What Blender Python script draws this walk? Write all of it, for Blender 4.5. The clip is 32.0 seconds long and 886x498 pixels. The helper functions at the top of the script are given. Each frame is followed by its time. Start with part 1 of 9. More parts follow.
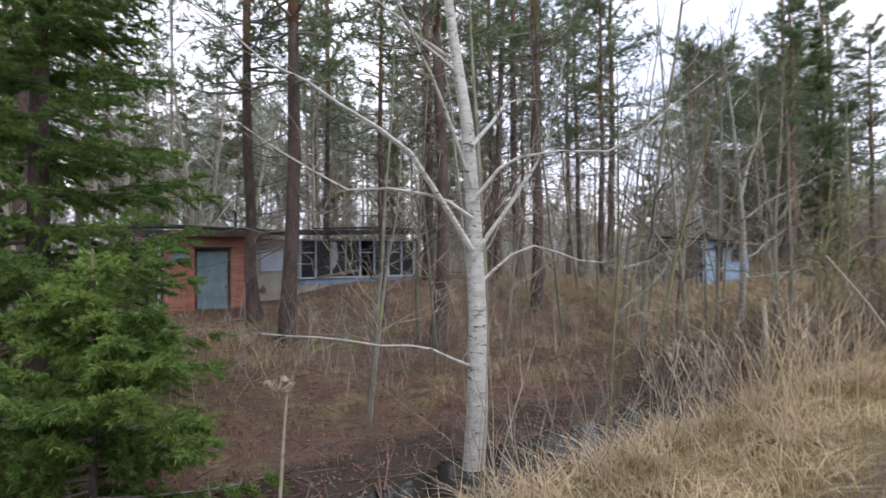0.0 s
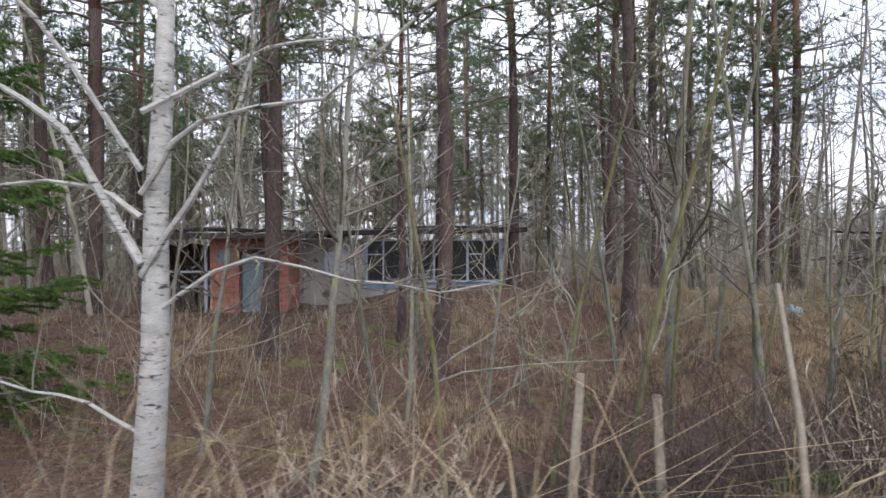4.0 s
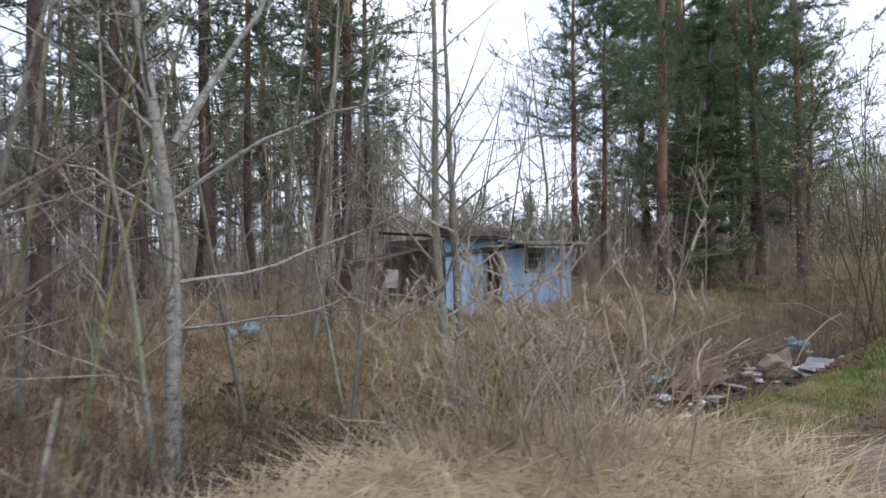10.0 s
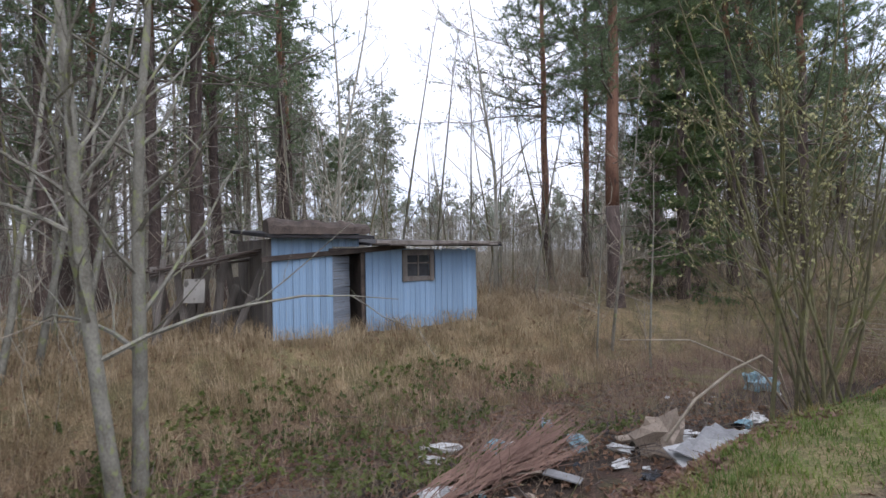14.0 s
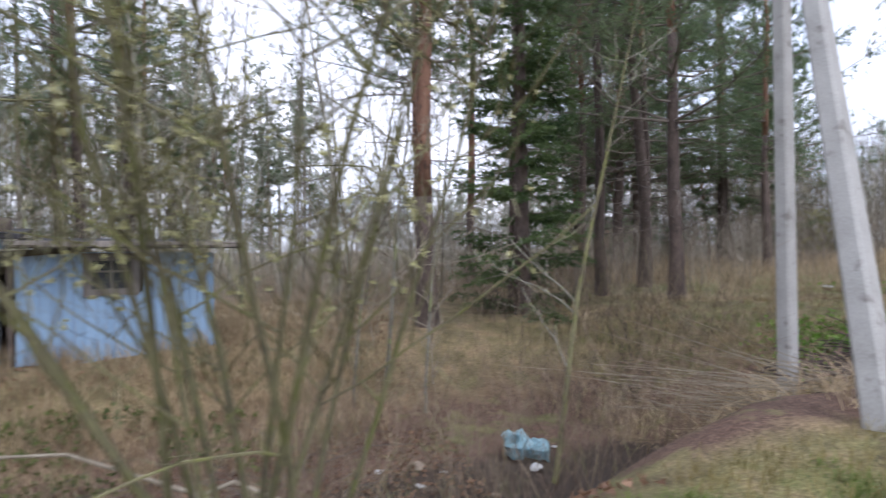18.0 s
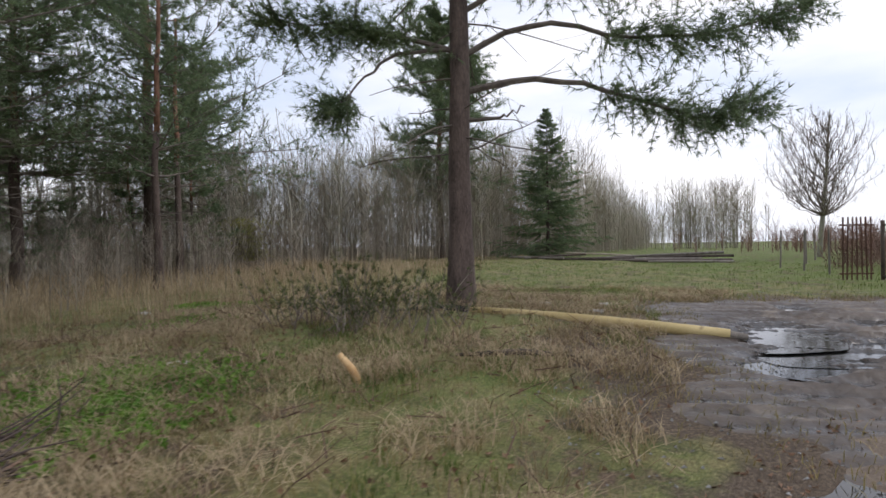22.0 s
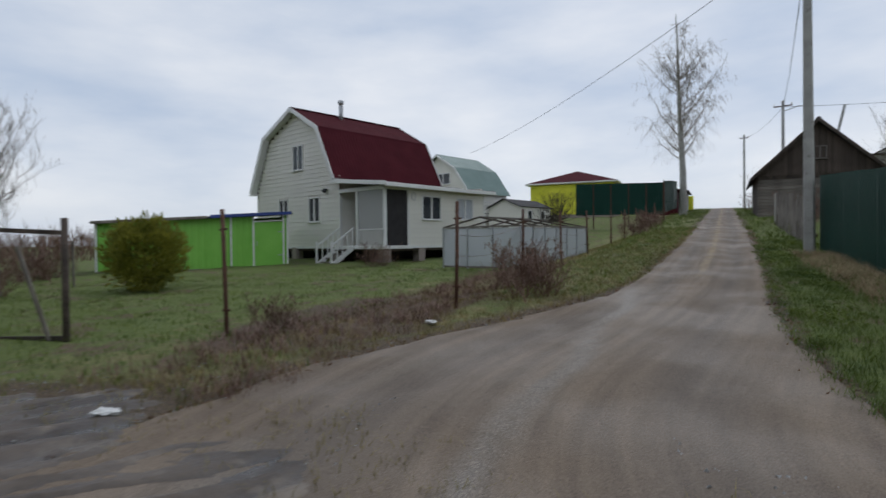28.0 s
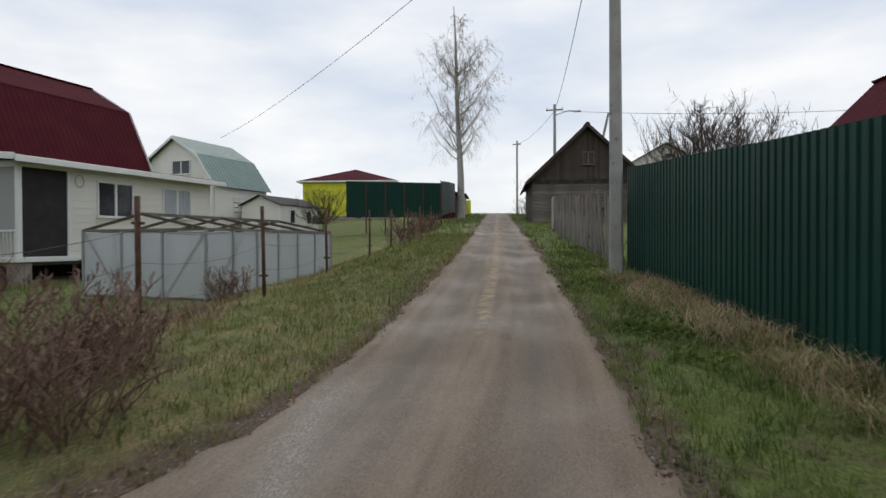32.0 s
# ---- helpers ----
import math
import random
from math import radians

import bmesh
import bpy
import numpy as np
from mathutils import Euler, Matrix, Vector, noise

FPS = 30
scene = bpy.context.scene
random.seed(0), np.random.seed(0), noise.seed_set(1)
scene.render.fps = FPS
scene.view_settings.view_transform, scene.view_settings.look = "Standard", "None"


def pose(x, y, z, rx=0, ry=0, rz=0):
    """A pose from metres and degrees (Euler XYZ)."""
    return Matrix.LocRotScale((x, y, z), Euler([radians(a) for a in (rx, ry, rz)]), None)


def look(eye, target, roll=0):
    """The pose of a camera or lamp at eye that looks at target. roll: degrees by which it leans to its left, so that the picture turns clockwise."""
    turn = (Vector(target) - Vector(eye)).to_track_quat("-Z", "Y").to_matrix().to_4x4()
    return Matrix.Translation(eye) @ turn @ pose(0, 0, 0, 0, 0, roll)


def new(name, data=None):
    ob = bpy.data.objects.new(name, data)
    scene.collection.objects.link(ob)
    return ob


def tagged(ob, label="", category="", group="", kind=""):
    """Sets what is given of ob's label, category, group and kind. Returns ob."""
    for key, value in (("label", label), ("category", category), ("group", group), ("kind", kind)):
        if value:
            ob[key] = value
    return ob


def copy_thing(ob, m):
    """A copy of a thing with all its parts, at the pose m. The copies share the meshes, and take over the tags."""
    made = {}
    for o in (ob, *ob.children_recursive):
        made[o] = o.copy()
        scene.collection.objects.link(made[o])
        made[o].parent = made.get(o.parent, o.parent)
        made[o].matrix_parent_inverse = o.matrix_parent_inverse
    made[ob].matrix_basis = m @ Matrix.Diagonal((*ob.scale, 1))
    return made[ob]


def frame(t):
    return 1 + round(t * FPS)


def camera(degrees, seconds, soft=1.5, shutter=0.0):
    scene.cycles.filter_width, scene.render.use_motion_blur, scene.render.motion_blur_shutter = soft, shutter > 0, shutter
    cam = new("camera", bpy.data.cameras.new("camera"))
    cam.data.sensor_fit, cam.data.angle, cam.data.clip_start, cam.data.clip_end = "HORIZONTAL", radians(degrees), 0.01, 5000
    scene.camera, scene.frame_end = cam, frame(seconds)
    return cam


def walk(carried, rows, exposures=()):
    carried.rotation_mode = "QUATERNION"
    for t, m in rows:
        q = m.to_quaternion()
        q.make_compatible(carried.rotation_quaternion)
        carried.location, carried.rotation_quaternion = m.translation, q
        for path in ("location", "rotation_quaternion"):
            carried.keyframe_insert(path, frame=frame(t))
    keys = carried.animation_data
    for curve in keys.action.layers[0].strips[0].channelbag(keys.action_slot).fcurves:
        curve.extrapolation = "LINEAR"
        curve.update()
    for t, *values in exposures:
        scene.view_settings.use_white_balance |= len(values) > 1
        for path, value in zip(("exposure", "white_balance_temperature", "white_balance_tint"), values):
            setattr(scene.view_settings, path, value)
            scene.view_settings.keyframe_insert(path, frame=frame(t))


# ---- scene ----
cam = camera(75.9, 32.0, 1.5, 0.4)
ROWS = [
    (0.0, pose(-21.198, -7.188, 1.056, 90.27, 0.27, -22.52)),
    (0.5, pose(-20.606, -7.121, 1.148, 90.24, 0.29, -15.60)),
    (1.0, pose(-20.010, -7.037, 1.168, 90.33, 0.16, -10.43)),
    (1.5, pose(-19.371, -6.837, 1.206, 90.28, 0.33, -5.79)),
    (2.0, pose(-18.735, -6.547, 1.154, 90.19, 0.33, -2.69)),
    (2.5, pose(-17.872, -6.265, 1.122, 90.17, 0.47, -1.59)),
    (3.0, pose(-17.074, -5.973, 1.138, 90.15, 0.30, -0.77)),
    (3.5, pose(-16.189, -5.739, 1.202, 90.06, 0.24, 0.07)),
    (5.5, pose(-13.388, -5.028, 1.133, 90.08, 0.27, 10.52)),
    (6.0, pose(-12.802, -4.961, 1.162, 90.26, 0.25, 8.22)),
    (6.5, pose(-12.165, -4.795, 1.160, 90.20, 0.31, 1.73)),
    (7.0, pose(-11.537, -4.647, 1.151, 90.20, 0.37, -6.38)),
    (7.5, pose(-10.983, -4.461, 1.142, 90.17, 0.41, -10.88)),
    (8.0, pose(-10.460, -4.266, 1.137, 90.22, 0.52, -13.52)),
    (8.5, pose(-9.786, -4.130, 1.127, 90.13, 0.52, -15.70)),
    (9.0, pose(-9.133, -3.931, 1.120, 90.32, 0.76, -18.48)),
    (9.5, pose(-8.511, -3.670, 1.132, 90.17, 0.70, -18.57)),
    (10.0, pose(-7.875, -3.438, 1.148, 90.23, 0.67, -18.63)),
    (10.5, pose(-7.228, -3.208, 1.147, 90.19, 0.75, -18.15)),
    (11.0, pose(-6.537, -2.985, 1.155, 90.26, 0.82, -18.05)),
    (11.5, pose(-5.858, -2.726, 1.199, 90.19, 0.82, -17.66)),
    (12.0, pose(-5.218, -2.467, 1.219, 90.06, 0.95, -17.20)),
    (12.5, pose(-4.631, -2.260, 1.232, 90.19, 0.96, -16.20)),
    (13.0, pose(-4.014, -2.021, 1.200, 90.17, 1.08, -15.61)),
    (13.5, pose(-3.451, -1.728, 1.185, 90.20, 1.09, -14.90)),
    (14.0, pose(-2.872, -1.401, 1.146, 90.26, 1.04, -13.16)),
    (14.5, pose(-2.267, -1.062, 1.104, 90.44, 1.34, -11.70)),
    (16.5, pose(0.024, -0.025, 1.081, 90.40, 1.02, -0.29)),
    (17.0, pose(0.753, 0.152, 1.090, 90.33, 1.11, -1.13)),
    (17.5, pose(1.421, 0.311, 1.139, 90.23, 1.01, -7.39)),
    (18.0, pose(2.039, 0.529, 1.181, 90.00, 0.90, -14.48)),
    (18.5, pose(2.659, 0.685, 1.197, 89.77, 0.92, -23.17)),
    (19.0, pose(3.344, 0.787, 1.219, 89.68, 0.93, -31.41)),
    (19.5, pose(4.053, 0.805, 1.245, 89.59, 0.71, -39.15)),
    (20.0, pose(4.719, 0.809, 1.246, 89.69, 0.92, -44.09)),
    (20.5, pose(5.380, 0.770, 1.257, 89.58, 0.95, -50.45)),
    (21.0, pose(6.052, 0.778, 1.295, 89.58, 0.83, -55.72)),
    (21.5, pose(6.708, 0.831, 1.335, 89.59, 0.83, -58.88)),
    (22.0, pose(7.352, 0.743, 1.382, 89.65, 0.86, -60.28)),
    (22.5, pose(7.972, 0.587, 1.396, 89.68, 0.93, -60.86)),
    (23.0, pose(8.545, 0.343, 1.417, 89.83, 1.06, -62.60)),
    (23.5, pose(9.102, 0.032, 1.427, 89.79, 0.99, -65.93)),
    (24.0, pose(9.669, -0.327, 1.434, 89.76, 1.05, -72.61)),
    (24.5, pose(10.192, -0.710, 1.482, 89.65, 1.06, -77.51)),
    (25.0, pose(10.746, -1.190, 1.465, 89.58, 0.97, -84.48)),
    (25.5, pose(11.284, -1.697, 1.491, 89.47, 0.93, -90.37)),
    (26.0, pose(11.734, -2.281, 1.485, 89.40, 0.86, -98.37)),
    (26.5, pose(12.211, -2.858, 1.495, 89.37, 0.87, -105.82)),
    (28.5, pose(14.083, -5.413, 1.572, 89.31, 0.52, -129.70)),
    (29.0, pose(14.561, -6.102, 1.574, 89.34, 0.52, -134.96)),
    (29.5, pose(15.030, -6.787, 1.580, 89.32, 0.48, -136.96)),
    (30.0, pose(15.419, -7.503, 1.587, 89.34, 0.51, -139.75)),
    (30.5, pose(15.795, -8.175, 1.619, 89.33, 0.44, -141.25)),
    (31.0, pose(16.178, -8.868, 1.686, 89.31, 0.38, -143.03)),
    (31.5, pose(16.590, -9.511, 1.747, 89.30, 0.23, -143.66)),
    (32.0, pose(17.034, -10.175, 1.770, 89.33, 0.23, -144.80)),
]
walk(cam, ROWS, [(0.0, 0.95, 6250, 19), (6.0, 1.0, 6100, 19), (8.5, 0.82, 6000, 19), (11.0, 0.72, 5950, 19), (13.0, 0.75, 5980, 19), (16.5, 0.9, 5980, 19), (18.0, 1.05, 5980, 19), (19.0, 1.0, 5900, 19), (20.0, 0.9, 5880, 19), (21.0, 0.65, 6120, 17), (23.0, 0.17, 6500, 15), (24.5, 0.15, 6600, 14), (26.0, -0.35, 5950, 13), (28.5, -0.25, 6150, 10), (30.0, -0.15, 6400, 10), (32.0, 0.0, 6500, 10)])
# ---- end of path ----

# ---- light ----
world = bpy.data.worlds.new("overcast_sky")
scene.world = world
world.use_nodes = True
wn, wl = world.node_tree.nodes, world.node_tree.links
wn.clear()
w_out = wn.new("ShaderNodeOutputWorld")
w_bg = wn.new("ShaderNodeBackground")
w_sky = wn.new("ShaderNodeTexSky")
w_sky.sky_type = "NISHITA"
w_sky.sun_disc = False
w_sky.sun_elevation, w_sky.sun_rotation = radians(38), radians(150)
w_co = wn.new("ShaderNodeTexCoord")
w_map = wn.new("ShaderNodeMapping")
w_map.inputs["Scale"].default_value = (1.0, 1.0, 3.2)
w_n = wn.new("ShaderNodeTexNoise")
w_n.inputs["Scale"].default_value, w_n.inputs["Detail"].default_value = 2.1, 6
w_n.inputs["Roughness"].default_value = 0.52
w_r = wn.new("ShaderNodeValToRGB")
w_r.color_ramp.elements[0].position, w_r.color_ramp.elements[0].color = 0.34, (0.62, 0.70, 0.82, 1)
w_r.color_ramp.elements[1].position, w_r.color_ramp.elements[1].color = 0.66, (1.0, 1.0, 1.0, 1)
w_mix = wn.new("ShaderNodeMix")
w_mix.data_type = "RGBA"
w_mix.inputs[0].default_value = 0.9
w_gain = wn.new("ShaderNodeVectorMath")
w_gain.operation = "SCALE"
w_gain.inputs["Scale"].default_value = 0.1
wl.new(w_co.outputs["Generated"], w_map.inputs["Vector"])
wl.new(w_map.outputs["Vector"], w_n.inputs["Vector"])
wl.new(w_n.outputs["Fac"], w_r.inputs["Fac"])
wl.new(w_sky.outputs["Color"], w_gain.inputs[0])
wl.new(w_gain.outputs["Vector"], w_mix.inputs[6])
wl.new(w_r.outputs["Color"], w_mix.inputs[7])
wl.new(w_mix.outputs[2], w_bg.inputs["Color"])
w_bg.inputs["Strength"].default_value = 1.0
wl.new(w_bg.outputs["Background"], w_out.inputs["Surface"])
sun = new("sun", bpy.data.lights.new("sun", "SUN"))
sun.data.energy, sun.data.angle, sun.data.color = 0.7, radians(25), (1.0, 0.96, 0.9)
sun.matrix_world = look((0, 0, 40), (-12, 20, 8))

# ---- materials ----
def mat(name, c1, c2, scale=6.0, fine=60.0, rough=0.8, metal=0.0, bump=0.15, c3=None, stretch=(1, 1, 1), vary=0.0,
        where="Object", spot=0.62, gloss=0.5, rough2=None):
    """A surface that varies at two scales: c1 to c2 in broad patches, c3 in worn spots, with grain and relief."""
    m = bpy.data.materials.new(name)
    m.use_nodes = True
    n, l = m.node_tree.nodes, m.node_tree.links
    p = n["Principled BSDF"]
    p.inputs["Metallic"].default_value = metal
    if where == "World":
        vec = n.new("ShaderNodeNewGeometry").outputs["Position"]
    else:
        vec = n.new("ShaderNodeTexCoord").outputs["Object"]
    mp = n.new("ShaderNodeMapping")
    mp.inputs["Scale"].default_value = stretch
    l.new(vec, mp.inputs["Vector"])
    a = n.new("ShaderNodeTexNoise")
    a.inputs["Scale"].default_value, a.inputs["Detail"].default_value = scale, 5
    b = n.new("ShaderNodeTexNoise")
    b.inputs["Scale"].default_value, b.inputs["Detail"].default_value = fine, 3
    l.new(mp.outputs[0], a.inputs["Vector"])
    l.new(mp.outputs[0], b.inputs["Vector"])
    r = n.new("ShaderNodeValToRGB")
    r.color_ramp.elements[0].position, r.color_ramp.elements[0].color = 0.36, (*c1, 1)
    r.color_ramp.elements[1].position, r.color_ramp.elements[1].color = 0.64, (*c2, 1)
    mixf = n.new("ShaderNodeMath")
    mixf.operation = "MULTIPLY_ADD"
    mixf.inputs[1].default_value, mixf.inputs[2].default_value = 0.6, 0.0
    add = n.new("ShaderNodeMath")
    add.operation = "MULTIPLY_ADD"
    add.inputs[1].default_value = 0.4
    l.new(a.outputs["Fac"], mixf.inputs[0])
    l.new(b.outputs["Fac"], add.inputs[0])
    l.new(mixf.outputs[0], add.inputs[2])
    l.new(add.outputs[0], r.inputs["Fac"])
    col = r.outputs["Color"]
    if c3:
        c = n.new("ShaderNodeTexNoise")
        c.inputs["Scale"].default_value, c.inputs["Detail"].default_value = scale * 2.3, 6
        l.new(mp.outputs[0], c.inputs["Vector"])
        rr = n.new("ShaderNodeValToRGB")
        rr.color_ramp.elements[0].position, rr.color_ramp.elements[1].position = spot - 0.05, spot + 0.05
        l.new(c.outputs["Fac"], rr.inputs["Fac"])
        mx = n.new("ShaderNodeMix")
        mx.data_type = "RGBA"
        l.new(rr.outputs["Color"], mx.inputs[0])
        l.new(col, mx.inputs[6])
        mx.inputs[7].default_value = (*c3, 1)
        col = mx.outputs[2]
    if vary:
        oi = n.new("ShaderNodeObjectInfo")
        hs = n.new("ShaderNodeHueSaturation")
        mr = n.new("ShaderNodeMapRange")
        mr.inputs["To Min"].default_value, mr.inputs["To Max"].default_value = 1 - vary, 1 + vary
        l.new(oi.outputs["Random"], mr.inputs["Value"])
        l.new(mr.outputs[0], hs.inputs["Value"])
        l.new(col, hs.inputs["Color"])
        col = hs.outputs["Color"]
    l.new(col, p.inputs["Base Color"])
    rm = n.new("ShaderNodeMapRange")
    rm.inputs["To Min"].default_value = max(rough - 0.1, 0.02)
    rm.inputs["To Max"].default_value = min((rough2 if rough2 else rough) + 0.1, 1)
    l.new(b.outputs["Fac"], rm.inputs["Value"])
    l.new(rm.outputs[0], p.inputs["Roughness"])
    p.inputs["Specular IOR Level"].default_value = gloss
    if bump:
        bp = n.new("ShaderNodeBump")
        bp.inputs["Strength"].default_value, bp.inputs["Distance"].default_value = bump, 0.02
        l.new(add.outputs[0], bp.inputs["Height"])
        l.new(bp.outputs[0], p.inputs["Normal"])
    return m


def leafy(name, c1, c2, rough=0.6, glow=0.25, scale=1.2):
    """Foliage and grass: colour varies from clump to clump, and light comes a little through."""
    m = mat(name, c1, c2, scale=scale, fine=14, rough=rough, bump=0, where="World")
    p = m.node_tree.nodes["Principled BSDF"]
    p.inputs["Subsurface Weight"].default_value = 0.0
    n, l = m.node_tree.nodes, m.node_tree.links
    t = n.new("ShaderNodeBsdfTranslucent")
    s = n.new("ShaderNodeMixShader")
    s.inputs[0].default_value = glow
    l.new(p.inputs["Base Color"].links[0].from_socket, t.inputs["Color"])
    l.new(p.outputs[0], s.inputs[1])
    l.new(t.outputs[0], s.inputs[2])
    l.new(s.outputs[0], n["Material Output"].inputs["Surface"])
    return m


def glassy(name, tint, rough=0.05, alpha=0.35):
    m = bpy.data.materials.new(name)
    m.use_nodes = True
    p = m.node_tree.nodes["Principled BSDF"]
    p.inputs["Base Color"].default_value = (*tint, 1)
    p.inputs["Roughness"].default_value = rough
    p.inputs["Alpha"].default_value = alpha
    return m


PINE_LOW = mat("pine_bark_lower", (0.042, 0.030, 0.026), (0.135, 0.100, 0.083), 5, 40, 0.95, bump=0.9, stretch=(1, 1, 0.35), vary=0.2)
PINE_TOP = mat("pine_bark_upper", (0.15, 0.075, 0.05), (0.30, 0.165, 0.105), 4, 34, 0.9, bump=0.6, stretch=(1, 1, 0.4), vary=0.2, c3=(0.10, 0.06, 0.045))
BIRCH_BARK = mat("birch_bark", (0.29, 0.285, 0.25), (0.50, 0.49, 0.45), 4, 30, 0.75, bump=0.3, stretch=(1, 1, 3.0), c3=(0.05, 0.045, 0.04), spot=0.63)
ALDER_BARK = mat("grey_bark", (0.115, 0.105, 0.08), (0.29, 0.28, 0.225), 5, 45, 0.85, bump=0.4, stretch=(1, 1, 0.6), vary=0.2, c3=(0.24, 0.26, 0.12), spot=0.6)
GREY_ALDER = mat("pale_alder_bark", (0.20, 0.195, 0.165), (0.40, 0.39, 0.34), 5, 40, 0.8, bump=0.3, stretch=(1, 1, 1.6), c3=(0.12, 0.12, 0.085), spot=0.6)
MOSSY_BARK = mat("mossy_bark", (0.10, 0.085, 0.055), (0.22, 0.21, 0.10), 5, 40, 0.9, bump=0.4, stretch=(1, 1, 0.5), vary=0.2, c3=(0.16, 0.165, 0.055), spot=0.57)
YELLOW_BARK = mat("yellow_mossy_bark", (0.17, 0.155, 0.05), (0.33, 0.31, 0.10), 5, 40, 0.9, bump=0.3, stretch=(1, 1, 0.5), c3=(0.24, 0.23, 0.17), spot=0.6)
TWIG = mat("dead_twig", (0.11, 0.09, 0.075), (0.25, 0.215, 0.18), 6, 40, 0.9, bump=0.2, vary=0.25)
PALE_TWIG = mat("pale_twig", (0.20, 0.17, 0.12), (0.38, 0.33, 0.25), 6, 40, 0.85, bump=0.2, vary=0.25)
BROWN_TWIG = mat("brown_wood_twigs", (0.21, 0.18, 0.135), (0.39, 0.35, 0.27), 0.3, 6, 0.95, bump=0, where="World", c3=(0.20, 0.21, 0.11), spot=0.6)
# Twigs of the deeper wood, lightened to stand for haze in the air.
HAZE_TWIG = mat("haze_paled_twigs", (0.31, 0.295, 0.235), (0.50, 0.475, 0.39), 0.5, 8, 0.95, bump=0, where="World")
FAR_TWIG = mat("far_tree_twigs", (0.17, 0.145, 0.11), (0.33, 0.29, 0.23), 0.3, 6, 0.95, bump=0, where="World")
MIX_TWIG = mat("mixed_brush_twigs", (0.13, 0.085, 0.06), (0.31, 0.25, 0.17), 1.2, 12, 0.9, bump=0, where="World", c3=(0.22, 0.22, 0.10), spot=0.6)
LITTER = leafy("brown_leaves", (0.12, 0.065, 0.038), (0.34, 0.21, 0.13), 0.8, 0.2, 3.0)
# Dark brown twigs, made darker still to stand for deep shade in the ditch.
DARK_BRUSH = mat("dark_and_shaded_brushwood", (0.024, 0.017, 0.015), (0.095, 0.066, 0.053), 3, 30, 0.8, bump=0.1, vary=0.2)
BUSH_TWIG = mat("brown_bush_twig", (0.10, 0.055, 0.04), (0.24, 0.15, 0.11), 3, 30, 0.85, bump=0.1, vary=0.2)
PINE_NEEDLE = leafy("pine_needles", (0.08, 0.125, 0.062), (0.23, 0.30, 0.15), 0.6, 0.5)
SPRUCE_NEEDLE = leafy("spruce_needles", (0.06, 0.125, 0.03), (0.23, 0.34, 0.09), 0.6, 0.45)
SCRUB_NEEDLE = leafy("olive_scrub_needles", (0.05, 0.068, 0.022), (0.16, 0.175, 0.06), 0.6, 0.35)
DARK_NEEDLE = leafy("dark_spruce_needles", (0.045, 0.088, 0.032), (0.16, 0.225, 0.08), 0.6, 0.45)
# Needles of the far pines: aerial haze is put into this paler colour.
HAZE_NEEDLE = leafy("haze_paled_pine_needles", (0.19, 0.225, 0.155), (0.34, 0.37, 0.275), 0.7, 0.5, 0.3)
YOUNG_NEEDLE = leafy("young_needles", (0.08, 0.16, 0.03), (0.24, 0.34, 0.08), 0.6, 0.45)
DRY_GRASS = leafy("dry_grass", (0.22, 0.155, 0.085), (0.58, 0.465, 0.295), 0.8, 0.3, 1.5)
STRAW = leafy("pale_straw", (0.34, 0.255, 0.145), (0.70, 0.58, 0.385), 0.8, 0.3, 2.5)
MIX_GRASS = leafy("mixed_grass", (0.105, 0.092, 0.026), (0.36, 0.29, 0.115), 0.8, 0.3, 1.6)
GREEN_GRASS = leafy("green_grass", (0.048, 0.09, 0.012), (0.19, 0.245, 0.045), 0.7, 0.3, 1.4)
BRAMBLE = leafy("ground_leaves", (0.05, 0.085, 0.018), (0.19, 0.23, 0.06), 0.7, 0.3, 1.0)
HERB = leafy("fresh_herb_leaves", (0.08, 0.20, 0.02), (0.26, 0.44, 0.07), 0.6, 0.4, 3.0)
CATKIN = leafy("catkins", (0.45, 0.45, 0.20), (0.62, 0.60, 0.34), 0.8, 0.4)

